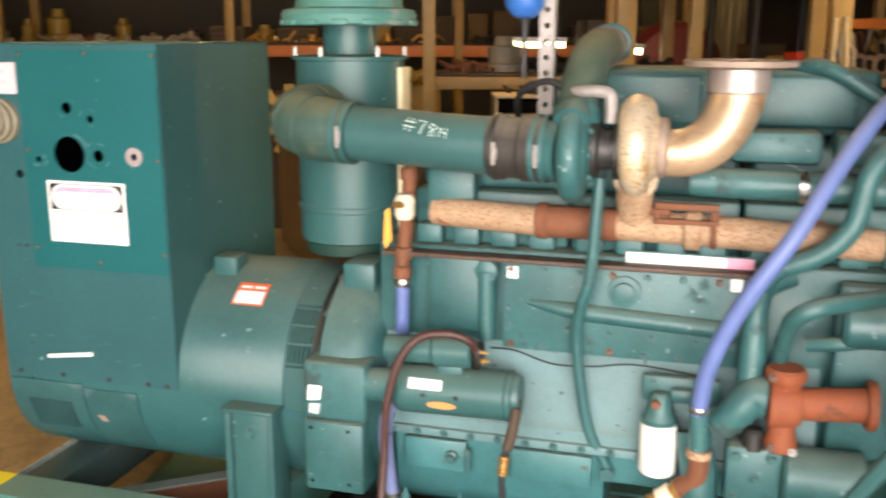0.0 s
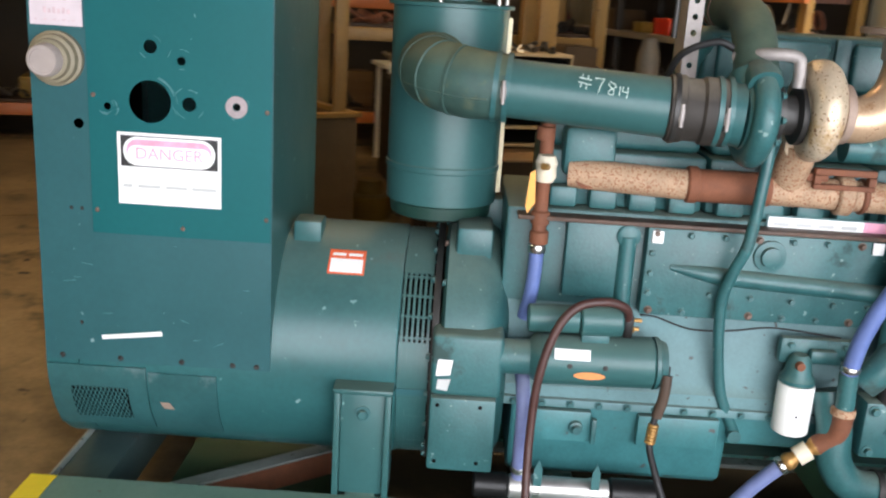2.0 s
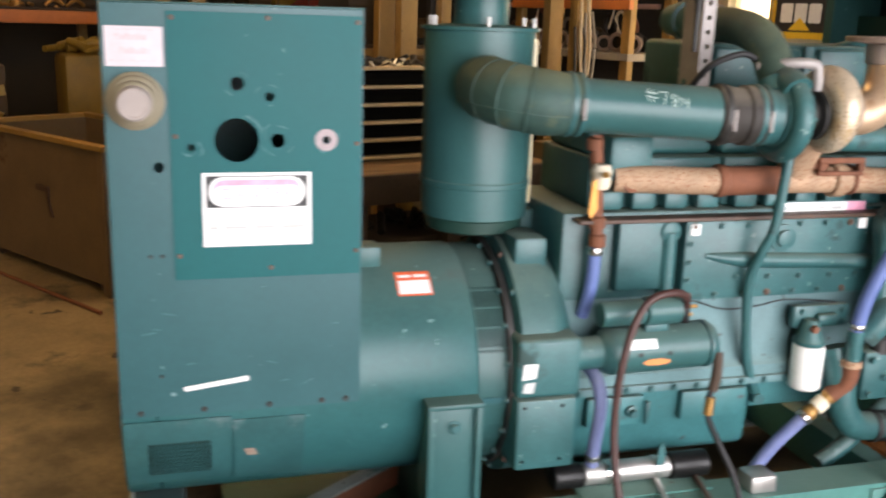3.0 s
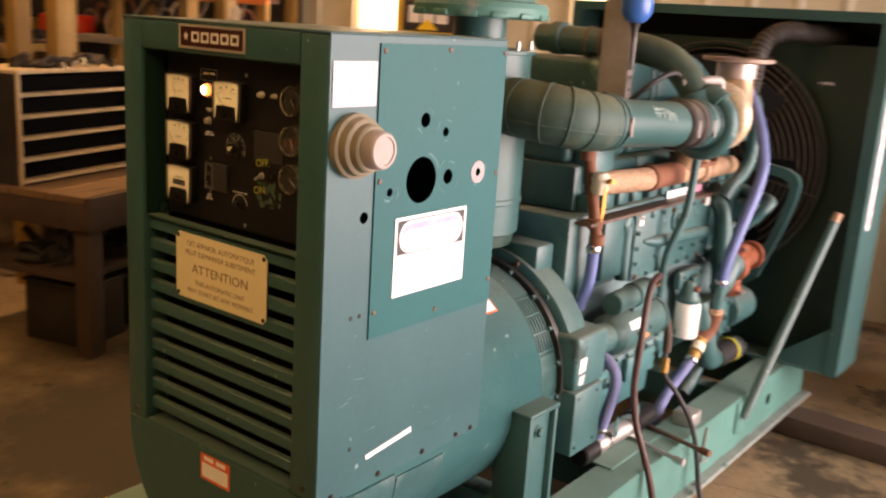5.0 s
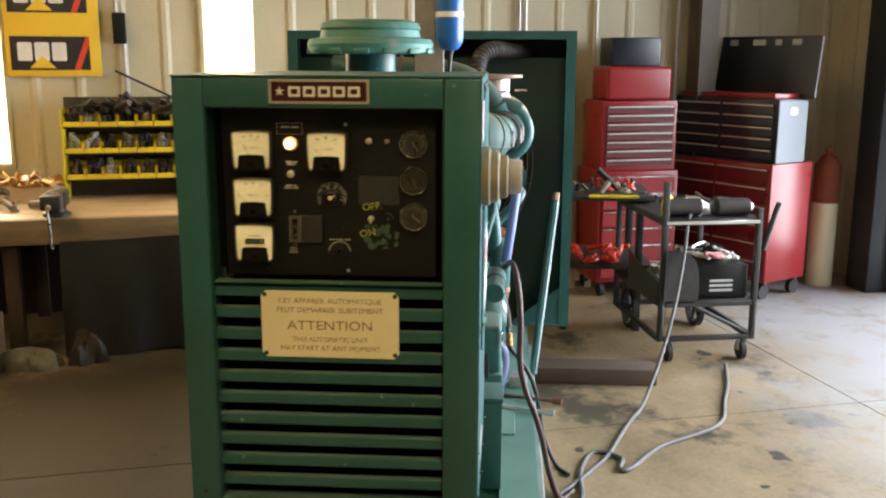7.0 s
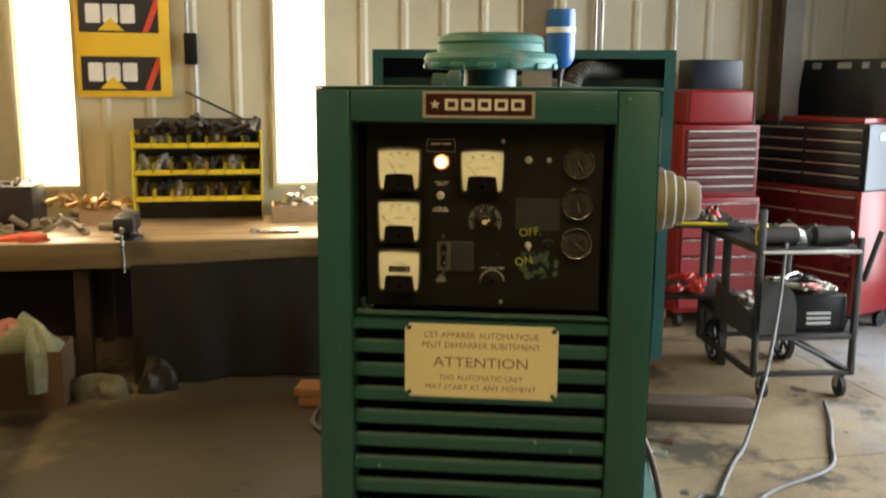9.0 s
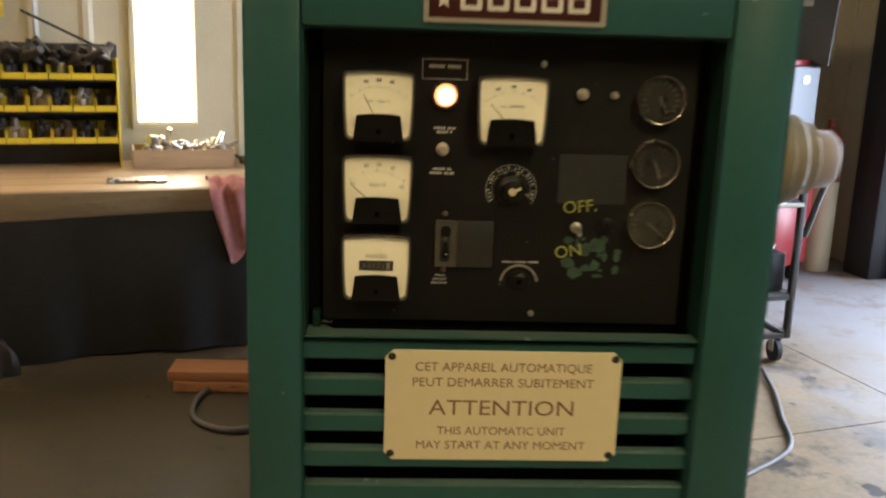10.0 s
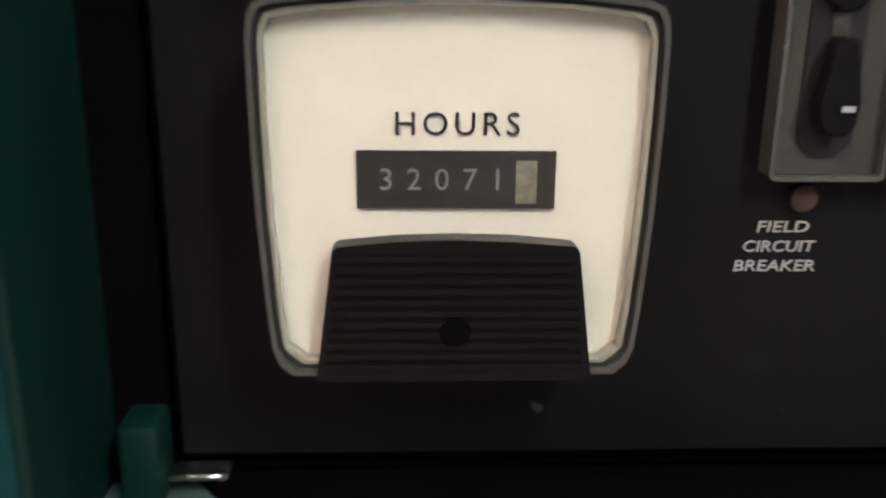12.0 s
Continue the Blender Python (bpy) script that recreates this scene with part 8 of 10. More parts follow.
bpart("handle", cyl(bm_new(), (3.73, 1.655, 0.72), (3.73, 1.665, 0.99), 0.009, seg=10), STEEL, vi)
wr = bthing("wrench_set", (4.15, 0.70, 0.876), "bright steel wrenches lying on the bench", "wrench")
for i in range(3):
    bm = bm_new()
    tube(bm, [(4.10 + i * 0.04, 0.62, 0.885), (4.12 + i * 0.04, 0.90, 0.885)], 0.010, 8, smooth=False)
    lathe(bm, (4.12 + i * 0.04, 0.91, 0.877), (0, 0, 1), [(0, 0.022), (0.014, 0.022)], 12)
    bpart("wrench", bm, STEEL, wr)


def cloth(bm, x, y, z, rx, ry, h, seed, n=18):
    """A crumpled heap of cloth."""
    rnd = random.Random(seed)
    ph = [rnd.uniform(0, 6) for _ in range(6)]
    rings = []
    for j in range(7):
        f = j / 6
        ring = []
        for i in range(n):
            a = 2 * math.pi * i / n
            k = (1 - f ** 2.6) ** 0.7 * (1 + 0.22 * math.sin(3 * a + ph[0]) + 0.16 * math.sin(5 * a + ph[1] + 3 * f) + 0.1 * math.sin(8 * a + ph[2]))
            ring.append(bm.verts.new((x + rx * k * math.cos(a), y + ry * k * math.sin(a), z + h * math.sin(f * 1.5) * (1 + 0.25 * math.sin(2 * a + ph[3]) + 0.15 * math.sin(5 * a + ph[4])))))
        rings.append(ring)
    for p, q in zip(rings, rings[1:]):
        for i in range(n):
            bm.faces.new((p[i], p[(i + 1) % n], q[(i + 1) % n], q[i]))
    bm.faces.new(rings[0][::-1])
    bm.faces.new(rings[-1])
    return bm


bm = bm_new()
rows = []
for j in range(22):
    f = j / 21
    s = f * 0.62                                        # along the cloth, from the bench top over its edge
    row = []
    for i in range(15):
        u = i / 14 - 0.5
        w = (0.30 - 0.02 * f) * (1 if f < 0.45 else 1 - 0.95 * (f - 0.45))
        y = 0.285 + u * w - 0.02 * f + 0.012 * math.sin(9 * u + 5 * f)
        if s < 0.24:
            x, z = 4.09 - s, 0.882 + 0.05 * abs(math.sin(11 * u + 1.5 + 3 * f)) * (0.4 + f) + 0.02 * math.sin(14 * f)
        else:
            x, z = 3.848 - 0.020 * abs(math.sin(8 * u + 1)) - 0.012 * math.sin(13 * u + 4 * f), 0.900 - (s - 0.24) * (1.0 + 0.12 * math.sin(6 * u))
        row.append(bm.verts.new((x, y, z)))
    rows.append(row)
for p, q in zip(rows, rows[1:]):
    for i in range(14):
        bm.faces.new((p[i], p[i + 1], q[i + 1], q[i]))
bmesh.ops.solidify(bm, geom=bm.faces[:], thickness=0.004)
single("shop_rag", bm, RAG_RED, "pink shop rag hanging over the bench edge", "rag", m=BLD, smooth=80)
single("shop_rag", cloth(bm_new(), 4.05, 2.25, 0.876, 0.09, 0.13, 0.04, 12), mat("red_cloth", (0.6, 0.10, 0.06), 0.9, bump=0.4), "red shop rag on the bench", "rag", m=BLD)
single("bench_parts", heap(bm_new(), 4.20, 4.80, 1.85, 2.55, 0.877, 34, 0.055, 91), CLUTTER_C, "bare turned parts and fittings spread on the bench", "spare parts", kind="stuff", m=BLD)
single("bench_parts", heap(bm_new(), 4.30, 4.85, 2.60, 3.20, 0.877, 26, 0.07, 92), BRASS, "brassy valves and fittings heaped on the bench", "spare parts", kind="stuff", m=BLD)
single("bench_parts", heap(bm_new(), 4.63, 4.85, 0.28, 0.70, 0.985, 26, 0.048, 93), STEEL, "bright steel fittings heaped in the tray", "spare parts", kind="stuff", m=BLD)
single("bench_parts", heap(bm_new(), 4.62, 4.88, 1.76, 2.30, 0.985, 30, 0.055, 95), BRASS, "brassy fittings heaped in the bench tray", "spare parts", kind="stuff", m=BLD)
single("bench_parts", heap(bm_new(), 4.55, 4.86, -0.30, 0.16, 0.877, 26, 0.060, 96), CLUTTER_B, "rusty brackets heaped at the back of the bench", "spare parts", kind="stuff", m=BLD)
bt = bthing("red_bottle", (4.08, 2.62, 0.876), "glossy red fluid bottle with a white label", "bottle")
bpart("body", lathe(bm_new(), (4.08, 2.62, 0.876), (0, 0, 1), [(0, 0.070), (0.01, 0.078), (0.16, 0.078), (0.20, 0.06), (0.225, 0.03)], 24), EXT_RED, bt)
bpart("cap", lathe(bm_new(), (4.08, 2.62, 1.102), (0, 0, 1), [(0, 0.028), (0.03, 0.026)], 16), WHITE, bt)
bm = bm_new()
lathe(bm, (4.08, 2.62, 0.90), (0, 0, 1), [(0, 0.0785), (0, 0.0795), (0.11, 0.0795), (0.11, 0.0785)], 24, caps=False)
bpart("label", bm, LABEL_WHITE, bt)
tbx = bthing("parts_box", (4.5, 2.75, 0.876), "dark greasy box of hardware on the bench", "box")
bm = bm_new()
box(bm, (4.45, 2.30, 0.876), (4.85, 3.05, 1.16), 0.01)
bpart("box_body", bm, CLUTTER_A, tbx)
bpart("hardware", heap(bm_new(), 4.48, 4.8, 2.35, 2.95, 1.16, 22, 0.045, 21), CLUTTER_C, tbx)["kind"] = "stuff"

# box of rags, rag pile and jack on the floor below
rb = bthing("rag_box", (3.62, 2.22, 0), "open cardboard box overflowing with rags", "box")
bm = bm_new()
for lo, hi in (((3.46, 1.98, 0.0), (3.80, 2.42, 0.012)), ((3.46, 1.98, 0.0125), (3.468, 2.42, 0.33)), ((3.792, 1.98, 0.0125), (3.80, 2.42, 0.33)), ((3.4685, 1.98, 0.0125), (3.7915, 1.988, 0.33)), ((3.4685, 2.412, 0.0125), (3.7915, 2.42, 0.33))):
    box(bm, lo, hi)
bpart("carton", bm, CARDBOARD, rb)
bpart("rag", cloth(bm_new(), 3.63, 2.20, 0.25, 0.16, 0.20, 0.20, 4, 30), RAG, rb, "crumpled pale rags")
bpart("rag", cloth(bm_new(), 3.50, 2.12, 0.10, 0.06, 0.11, 0.28, 6), RAG, rb, "rag hanging over the edge")
bpart("rag", cloth(bm_new(), 3.66, 2.30, 0.33, 0.09, 0.09, 0.12, 8), RAG_RED, rb, "pinkish rag")
single("floor_rag", cloth(bm_new(), 3.66, 1.80, 0.0, 0.09, 0.17, 0.10, 9, 30), mat("grimy_rag", (0.11, 0.105, 0.07), 0.9, vary=0.4, scale=14, bump=0.6), "grimy olive rags heaped on the floor", "rag", m=BLD)
single("floor_rag", cloth(bm_new(), 3.72, 1.50, 0.0, 0.10, 0.09, 0.16, 14, 24), CLUTTER_A, "dark greasy cloth under the bench", "rag", m=BLD)

# ---- side bench with the open drawer unit ----
sb = bthing("side_bench", (2.6, 2.8, 0), "heavy dark workbench with a worn greasy top", "workbench")
GREASY_WOOD = mat("greasy_bench_top", (0.17, 0.10, 0.05), 0.55, vary=0.35, scale=4, bump=0.3, grain=50, streak=(0.25, 1, 3), spot=(0.06, 0.04, 0.025), spots=0.4, spot_scale=5)
for i in range(4):
    bm = bm_new()
    box(bm, (1.84, 2.35 + i * 0.245, 0.84), (3.35, 2.588 + i * 0.245, 0.88), 0.004, 1)
    bpart("top_plank", bm, GREASY_WOOD, sb)
bm = bm_new()
box(bm, (1.84, 2.31, 0.70), (3.35, 2.348, 0.878), 0.005)
bpart("front_board", bm, WOOD_DARK, sb)
bm = bm_new()
box(bm, (1.845, 2.352, 0.70), (1.88, 3.31, 0.838), 0.005)
bpart("end_board", bm, WOOD_DARK, sb)
for x in (1.885, 2.55, 3.2):
    for y in (2.36, 3.2):
        bm = bm_new()
        box(bm, (x, y, 0), (x + 0.10, y + 0.10, 0.838), 0.006)
        bpart("leg", bm, WOOD_DARK, sb)
bm = bm_new()
box(bm, (1.90, 2.465, 0.40), (3.28, 3.195, 0.435), 0.003)
bpart("low_shelf", bm, WOOD_DARK, sb)
single("shelf_parts", heap(bm_new(), 1.98, 2.9, 2.55, 3.0, 0.4355, 24, 0.075, 45), CLUTTER_A, "greasy parts piled on the low bench shelf", "spare parts", kind="stuff", m=BLD)
random.seed(31)
for x, y, w, d, h in ((1.98, 2.50, 0.34, 0.40, 0.33), (2.42, 2.55, 0.24, 0.36, 0.28), (2.72, 2.52, 0.22, 0.40, 0.34)):
    sx = bthing("stored_box", (x + w / 2, y + d / 2, 0), "dark greasy lidded box on the floor under the bench", "box", "boxes under the bench")
    bm = bm_new()
    box(bm, (x, y, 0.0), (x + w, y + d, h), 0.014)
    bpart("body", bm, CLUTTER_A, sx)
    bm = bm_new()
    box(bm, (x - 0.008, y - 0.008, h + 0.0005), (x + w + 0.008, y + d + 0.008, h + 0.02), 0.006)
    bpart("lid", bm, DARK_STEEL, sx)
du = bthing("drawer_unit", (2.3, 2.95, 0.881), "dark steel drawer unit with pale drawer edges", "drawer cabinet")
PALE_EDGE = mat("pale_drawer_edge", (0.52, 0.40, 0.24), 0.5, vary=0.25, scale=8, bump=0.1)
bm = bm_new()
box(bm, (1.87, 3.155, 0.881), (2.76, 3.175, 1.455))
bpart("back_sheet", bm, DARK_STEEL, du)
for x in (1.87, 2.745):
    bm = bm_new()
    box(bm, (x, 2.79, 0.881), (x + 0.015, 3.154, 1.455))
    bpart("side_sheet", bm, DARK_STEEL, du)
    bm = bm_new()
    box(bm, (x, 2.77, 0.881), (x + 0.015, 2.789, 1.455), 0.002)
    bpart("front_edge", bm, PALE_EDGE, du)
bm = bm_new()
box(bm, (1.87, 2.77, 1.456), (2.76, 3.175, 1.475), 0.002)
bpart("top_sheet", bm, PALE_EDGE, du)
for i in range(5):
    z = 0.892 + i * 0.112
    bm = bm_new()
    box(bm, (1.89, 2.83, z + 0.020), (2.74, 3.15, z + 0.095), 0.003)
    d_ = bpart("drawer", bm, DARK, du)
    bm = bm_new()
    box(bm, (1.888, 2.765, z), (2.742, 2.829, z + 0.019), 0.003)
    bpart("drawer_edge", bm, PALE_EDGE, d_)
single("bench_clutter", heap(bm_new(), 1.92, 2.65, 2.82, 3.10, 1.476, 26, 0.045, 41), CLUTTER_A, "small greasy parts scattered on the drawer unit", "spare parts", kind="stuff", m=BLD)
single("bench_clutter", heap(bm_new(), 1.92, 2.65, 2.80, 3.05, 1.476, 9, 0.040, 42), STEEL, "bright fittings scattered on the drawer unit", "spare parts", kind="stuff", m=BLD)
single("bench_clutter", heap(bm_new(), 2.84, 3.2, 2.75, 3.2, 0.881, 18, 0.06, 43), CLUTTER_A, "greasy parts scattered on the side bench", "spare parts", kind="stuff", m=BLD)

# red tank on the floor by the bench
rt = bthing("red_cylinder", (2.95, 2.38, 0), "dull red standing cylinder beside the bench leg", "cylinder")
bpart("body", lathe(bm_new(), (2.95, 2.38, 0), (0, 0, 1), [(0, 0.09), (0.01, 0.10), (0.42, 0.10), (0.50, 0.06), (0.53, 0.03), (0.57, 0.03)], 24), TANK_RED, rt)
bpart("valve", lathe(bm_new(), (2.95, 2.38, 0.571), (0, 0, 1), [(0, 0.018), (0.04, 0.014)], 12), BRASS, rt)

# shelving rack behind the benches
sr = bthing("shelf_rack", (2.6, 3.7, 0), "ochre steel shelf rack loaded with parts", "rack")
for x in (1.42, 3.36):
    for y in (3.80, 4.6):
        bm = bm_new()
        box(bm, (x, y, 0), (x + 0.09, y + 0.09, 4.2), 0.004)
        bpart("upright", bm, RACK_YELLOW, sr)
for z in (1.45, 2.2, 3.0):
    for y in (3.82, 4.62):
        bm = bm_new()
        box(bm, (1.515, y, z), (3.358, y + 0.05, z + 0.09), 0.004)
        bpart("beam", bm, RACK_YELLOW, sr)
    bm = bm_new()
    box(bm, (1.515, 3.88, z + 0.092), (3.358, 4.60, z + 0.115), 0.002)
    bpart("deck", bm, WOOD_DARK, sr)
random.seed(51)


def stock(x0, x1, y0, y1, z, gap, group, big=0.5):
    """Crates, castings and drums standing on a shelf."""
    x = x0
    while x < x1 - 0.25:
        w, d, h = random.uniform(0.22, big), random.uniform(0.3, y1 - y0), random.uniform(0.15, big * 0.95)
        k = random.random()
        yb = y0 + random.uniform(0, max(0.01, (y1 - y0) - d))
        bm = bm_new()
        if k < 0.45:
            box(bm, (x, yb, z), (x + w, yb + d, z + h), 0.012)
            for q in range(3):
                box(bm, (x - 0.006, yb - 0.012, z + h * (0.12 + 0.3 * q)), (x + w + 0.006, yb - 0.0005, z + h * (0.26 + 0.3 * q)), 0.003, 1)
            single("crate", bm, random.choice((CLUTTER_B, CLUTTER_Y, CARDBOARD, CLUTTER_B)), "slatted storage crate on a shelf", "crate", group, m=BLD)
        elif k < 0.75:
            lathe(bm, (x + w / 2, yb + d / 2, z), (0, 0, 1), [(0, w * 0.42), (h * 0.2, w * 0.42), (h * 0.24, w * 0.3), (h * 0.7, w * 0.33), (h * 0.74, w * 0.2), (h, w * 0.16)], 18)
            single("casting", bm, random.choice((CLUTTER_A, CLUTTER_A, CLUTTER_C, CLUTTER_Y)), "greasy round engine casting on a shelf", "engine part", group, m=BLD)
        else:
            heap(bm, x, x + w, yb, yb + d * 0.5, z, 16, 0.07, int(x * 100) + 3)
            single("parts_pile", bm, random.choice((CLUTTER_A, CLUTTER_C, RUST_RED)), "loose pile of engine parts on a shelf", "engine parts", group, "stuff", m=BLD)
        x += w + random.uniform(0.01, gap)


stock(1.55, 3.3, 3.9, 4.55, 1.566, 0.08, "shelf stock", 0.42)
stock(1.55, 3.3, 3.9, 4.55, 2.316, 0.08, "shelf stock", 0.42)
stock(1.5, 3.2, 3.9, 4.5, 0.0, 0.05, "shelf stock", 0.6)

# corner rack behind the side bench, with an ochre post and beam
cr = bthing("corner_rack", (3.4, 3.3, 0), "ochre steel corner rack crowded with greasy parts", "rack")
for x in (2.72, 4.04):
    for y in (3.30, 3.62):
        bm = bm_new()
        box(bm, (x, y if x < 3 else y - 0.30, 0), (x + 0.13, (y if x < 3 else y - 0.30) + 0.09, 3.4), 0.005)
        bpart("upright", bm, RACK_YELLOW, cr)
for z in (1.16, 2.15):
    bm = bm_new()
    box(bm, (2.80, 3.30 if z < 2 else 3.10, z), (4.035, 3.35 if z < 2 else 3.15, z + 0.105), 0.005)
    bpart("beam", bm, RACK_YELLOW, cr)
    bm = bm_new()
    box(bm, (2.86, 3.36, z + 0.06), (4.035, 3.78, z + 0.085), 0.002)
    bpart("deck", bm, WOOD_DARK, cr)
single("rack_parts", heap(bm_new(), 2.9, 3.9, 3.40, 3.70, 1.246, 40, 0.085, 61), CLUTTER_A, "greasy parts crowded on the corner rack", "spare parts", kind="stuff", m=BLD)
single("rack_parts", heap(bm_new(), 2.9, 3.9, 3.40, 3.70, 2.236, 36, 0.09, 62), CLUTTER_B, "rusty parts stacked on the upper rack deck", "spare parts", kind="stuff", m=BLD)
bm = bm_new()
lathe(bm, (3.62, 3.42, 1.2455), (0, 0, 1), [(0, 0.085), (0.22, 0.08), (0.28, 0.06), (0.33, 0.05), (0.345, 0.03)], 22)
single("oil_jug", bm, CLUTTER_C, "pale plastic oil jug on the rack", "jug", m=BLD)
bm = bm_new()
box(bm, (2.95, 3.37, 1.246), (3.20, 3.70, 1.50), 0.01)
single("stored_box", bm, CLUTTER_B, "small cardboard carton on the corner rack", "box", m=BLD)
# hoses hung over the post
for k, (dx, r) in enumerate(((0.0, 0.012), (0.045, 0.010), (-0.05, 0.011))):
    x = 4.10 + dx
    single("hung_hose", tube(bm_new(), [(x - 0.04, 2.985, 1.95 - 0.1 * k), (x - 0.05, 2.96, 1.62), (x - 0.03, 2.955, 1.42 - 0.05 * k), (x + 0.01, 2.95, 1.39 - 0.05 * k), (x + 0.035, 2.955, 1.45), (x + 0.04, 2.96, 1.65), (x + 0.02, 2.985, 1.96 - 0.1 * k)], r, 8, 6), (PALE_EDGE, CLUTTER_C, CLUTTER_A)[k], "looped hose hung on the rack post", "hose", "hung hoses", m=BLD)
# board with hung coils and gaskets on the wall beside the window
hb = bthing("hanging_board", (5.04, 3.9, 1.0), "dark brown board hung with coils, gaskets and rusty parts", "board")
bm = bm_new()
box(bm, (5.045, 3.16, 1.0), (5.083, 5.6, 3.0), 0.004)
bpart("board", bm, WOOD_DARK, hb)
bm = bm_new()
box(bm, (5.00, 3.16, 1.90), (5.044, 5.5, 1.94), 0.003)
bpart("rail", bm, mat("pinkish_rail", (0.42, 0.24, 0.18), 0.6, bump=0.1), hb, "faded pinkish hanging rail")
rnd = random.Random(8)
for i in range(16):
    y, r = 3.28 + i * 0.135, rnd.uniform(0.06, 0.14)
    zc = 1.88 - r - rnd.uniform(0.0, 0.2)
    bm = bm_new()
    pts = [(4.99 - 0.02 * math.sin(a), y + r * 0.7 * math.cos(a), zc + r * math.sin(a)) for a in (2 * math.pi * j / 14 for j in range(15))]
    tube(bm, pts, rnd.uniform(0.007, 0.020), 8, 2)
    bpart("coil", bm, rnd.choice((CLUTTER_A, RUST_RED, CLUTTER_C, PALE_EDGE, CLUTTER_B)), hb)
single("floor_parts", heap(bm_new(), 4.45, 4.9, 3.4, 5.2, 0.0, 50, 0.16, 91), CLUTTER_A, "greasy machine parts heaped in the corner", "spare parts", kind="stuff", m=BLD)

# ---- big rusty hopper and floor bar ----
HM = BLD @ Matrix(((0.95, -0.32, 0, 0.71), (0.32, 0.95, 0, 3.41), (0, 0, 1, 0), (0, 0, 0, 1)))
hp = thing("steel_hopper", (0.4, 0.8, 0), "large rusty sheet steel hopper bin", "bin", m=HM)
HB = mat("rusty_sheet", (0.155, 0.098, 0.048), 0.65, vary=0.3, scale=3, bump=0.2, spot=(0.10, 0.05, 0.025), spots=0.35, spot_scale=3)
for lo, hi in (((0, 0, 0.10), (0.03, 1.7, 0.93)), ((0.87, 0, 0.10), (0.90, 1.7, 0.93)), ((0.0305, 0, 0.10), (0.8695, 0.03, 0.93)), ((0.0305, 1.67, 0.10), (0.8695, 1.70, 0.93))):
    part("side_sheet", box(bm_new(), lo, hi), HB, hp, m=HM)
part("floor_sheet", box(bm_new(), (0, 0, 0.07), (0.90, 1.7, 0.0995)), HB, hp, m=HM)
for lo, hi in (((-0.03, -0.03, 0.9305), (0.04, 1.73, 0.965)), ((0.86, -0.03, 0.9305), (0.93, 1.73, 0.965)), ((0.0405, -0.03, 0.9305), (0.8595, 0.04, 0.965)), ((0.0405, 1.66, 0.9305), (0.8595, 1.73, 0.965))):
    part("rim", box(bm_new(), lo, hi, 0.004, 1), RACK_YELLOW, hp, m=HM)
for y in (0.1, 1.5):
    part("skid_foot", box(bm_new(), (0.05, y, 0.0), (0.85, y + 0.10, 0.069), 0.004), WOOD_DARK, hp, m=HM)
part("corner_post", box(bm_new(), (-0.012, -0.012, 0.0), (0.06, 0.06, 0.93), 0.006), HB, hp, m=HM)
bm = bm_new()
prism(bm, [(0.62, 0.42), (0.66, 0.42), (0.66, 0.62), (0.82, 0.62), (0.82, 0.585), (0.695, 0.585)], "x", -0.014, -0.001)
part("lift_pocket", bm, OILY_EDGE, hp, "dark lifting bracket", m=HM)
for x0, x1, z0, z1 in ((0.20, 0.23, 0.70, 0.80), (0.26, 0.30, 0.70, 0.80), (0.33, 0.40, 0.72, 0.80), (0.22, 0.28, 0.50, 0.53), (0.10, 0.20, 0.28, 0.35)):
    part("paint_mark", box(bm_new(), (x0, -0.0035, z0), (x1, -0.0005, z1)), LABEL_GREY, hp, "worn pale paint mark", m=HM)
bm = bm_new()
tube(bm, [(-0.22, -0.25, 0.012), (-0.22, 1.8, 0.012)], 0.012, 8, smooth=False)
single("copper_bar", bm, RUST_RED, "long copper-brown bar lying on the floor", "bar", m=HM)

# ---- pallet racking across the back of the shop ----
pr = bthing("pallet_rack", (-1.5, 9.0, 0), "tall pallet rack with orange beams and timber decks", "rack")
for x in (-9.0, -6.3, -3.6, -0.9, 1.8, 4.5):
    for y in (8.2, 9.3):
        bm = bm_new()
        box(bm, (x, y, 0), (x + 0.10, y + 0.10, 5.0), 0.004)
        bpart("upright", bm, RACK_YELLOW, pr)
for z in (0.25, 1.58, 2.9):
    for x in (-9.0, -6.3, -3.6, -0.9, 1.8):
        for y in (8.2, 9.3):
            bm = bm_new()
            box(bm, (x + 0.105, y + 0.02, z), (x + 2.695, y + 0.07, z + 0.13), 0.005)
            bpart("beam", bm, RACK_ORANGE, pr)
        bm = bm_new()
        box(bm, (x + 0.105, 8.28, z + 0.132), (x + 2.695, 9.3, z + 0.16), 0.002)
        bpart("deck", bm, WOOD_DARK, pr)
random.seed(77)
for z, b_ in ((0.412, 0.7), (1.742, 0.48), (3.062, 0.6)):
    stock(-8.8, 4.4, 8.42, 9.2, z, 0.08, "racked stock", b_)
for i, m_ in enumerate((BRASS, CLUTTER_A, CLUTTER_C, BRASS, CLUTTER_A)):
    single("rack_parts", heap(bm_new(), -8.9 + 2.7 * i, -6.6 + 2.7 * i, 8.30, 8.40, 1.742, 34, 0.075, 120 + i), m_, "small brassy and greasy parts along the rack edge", "spare parts", kind="stuff", m=BLD)
    single("rack_parts", heap(bm_new(), -8.9 + 2.7 * i, -6.6 + 2.7 * i, 8.30, 8.40, 0.412, 24, 0.09, 140 + i), CLUTTER_A, "greasy parts along the lower rack edge", "spare parts", kind="stuff", m=BLD)
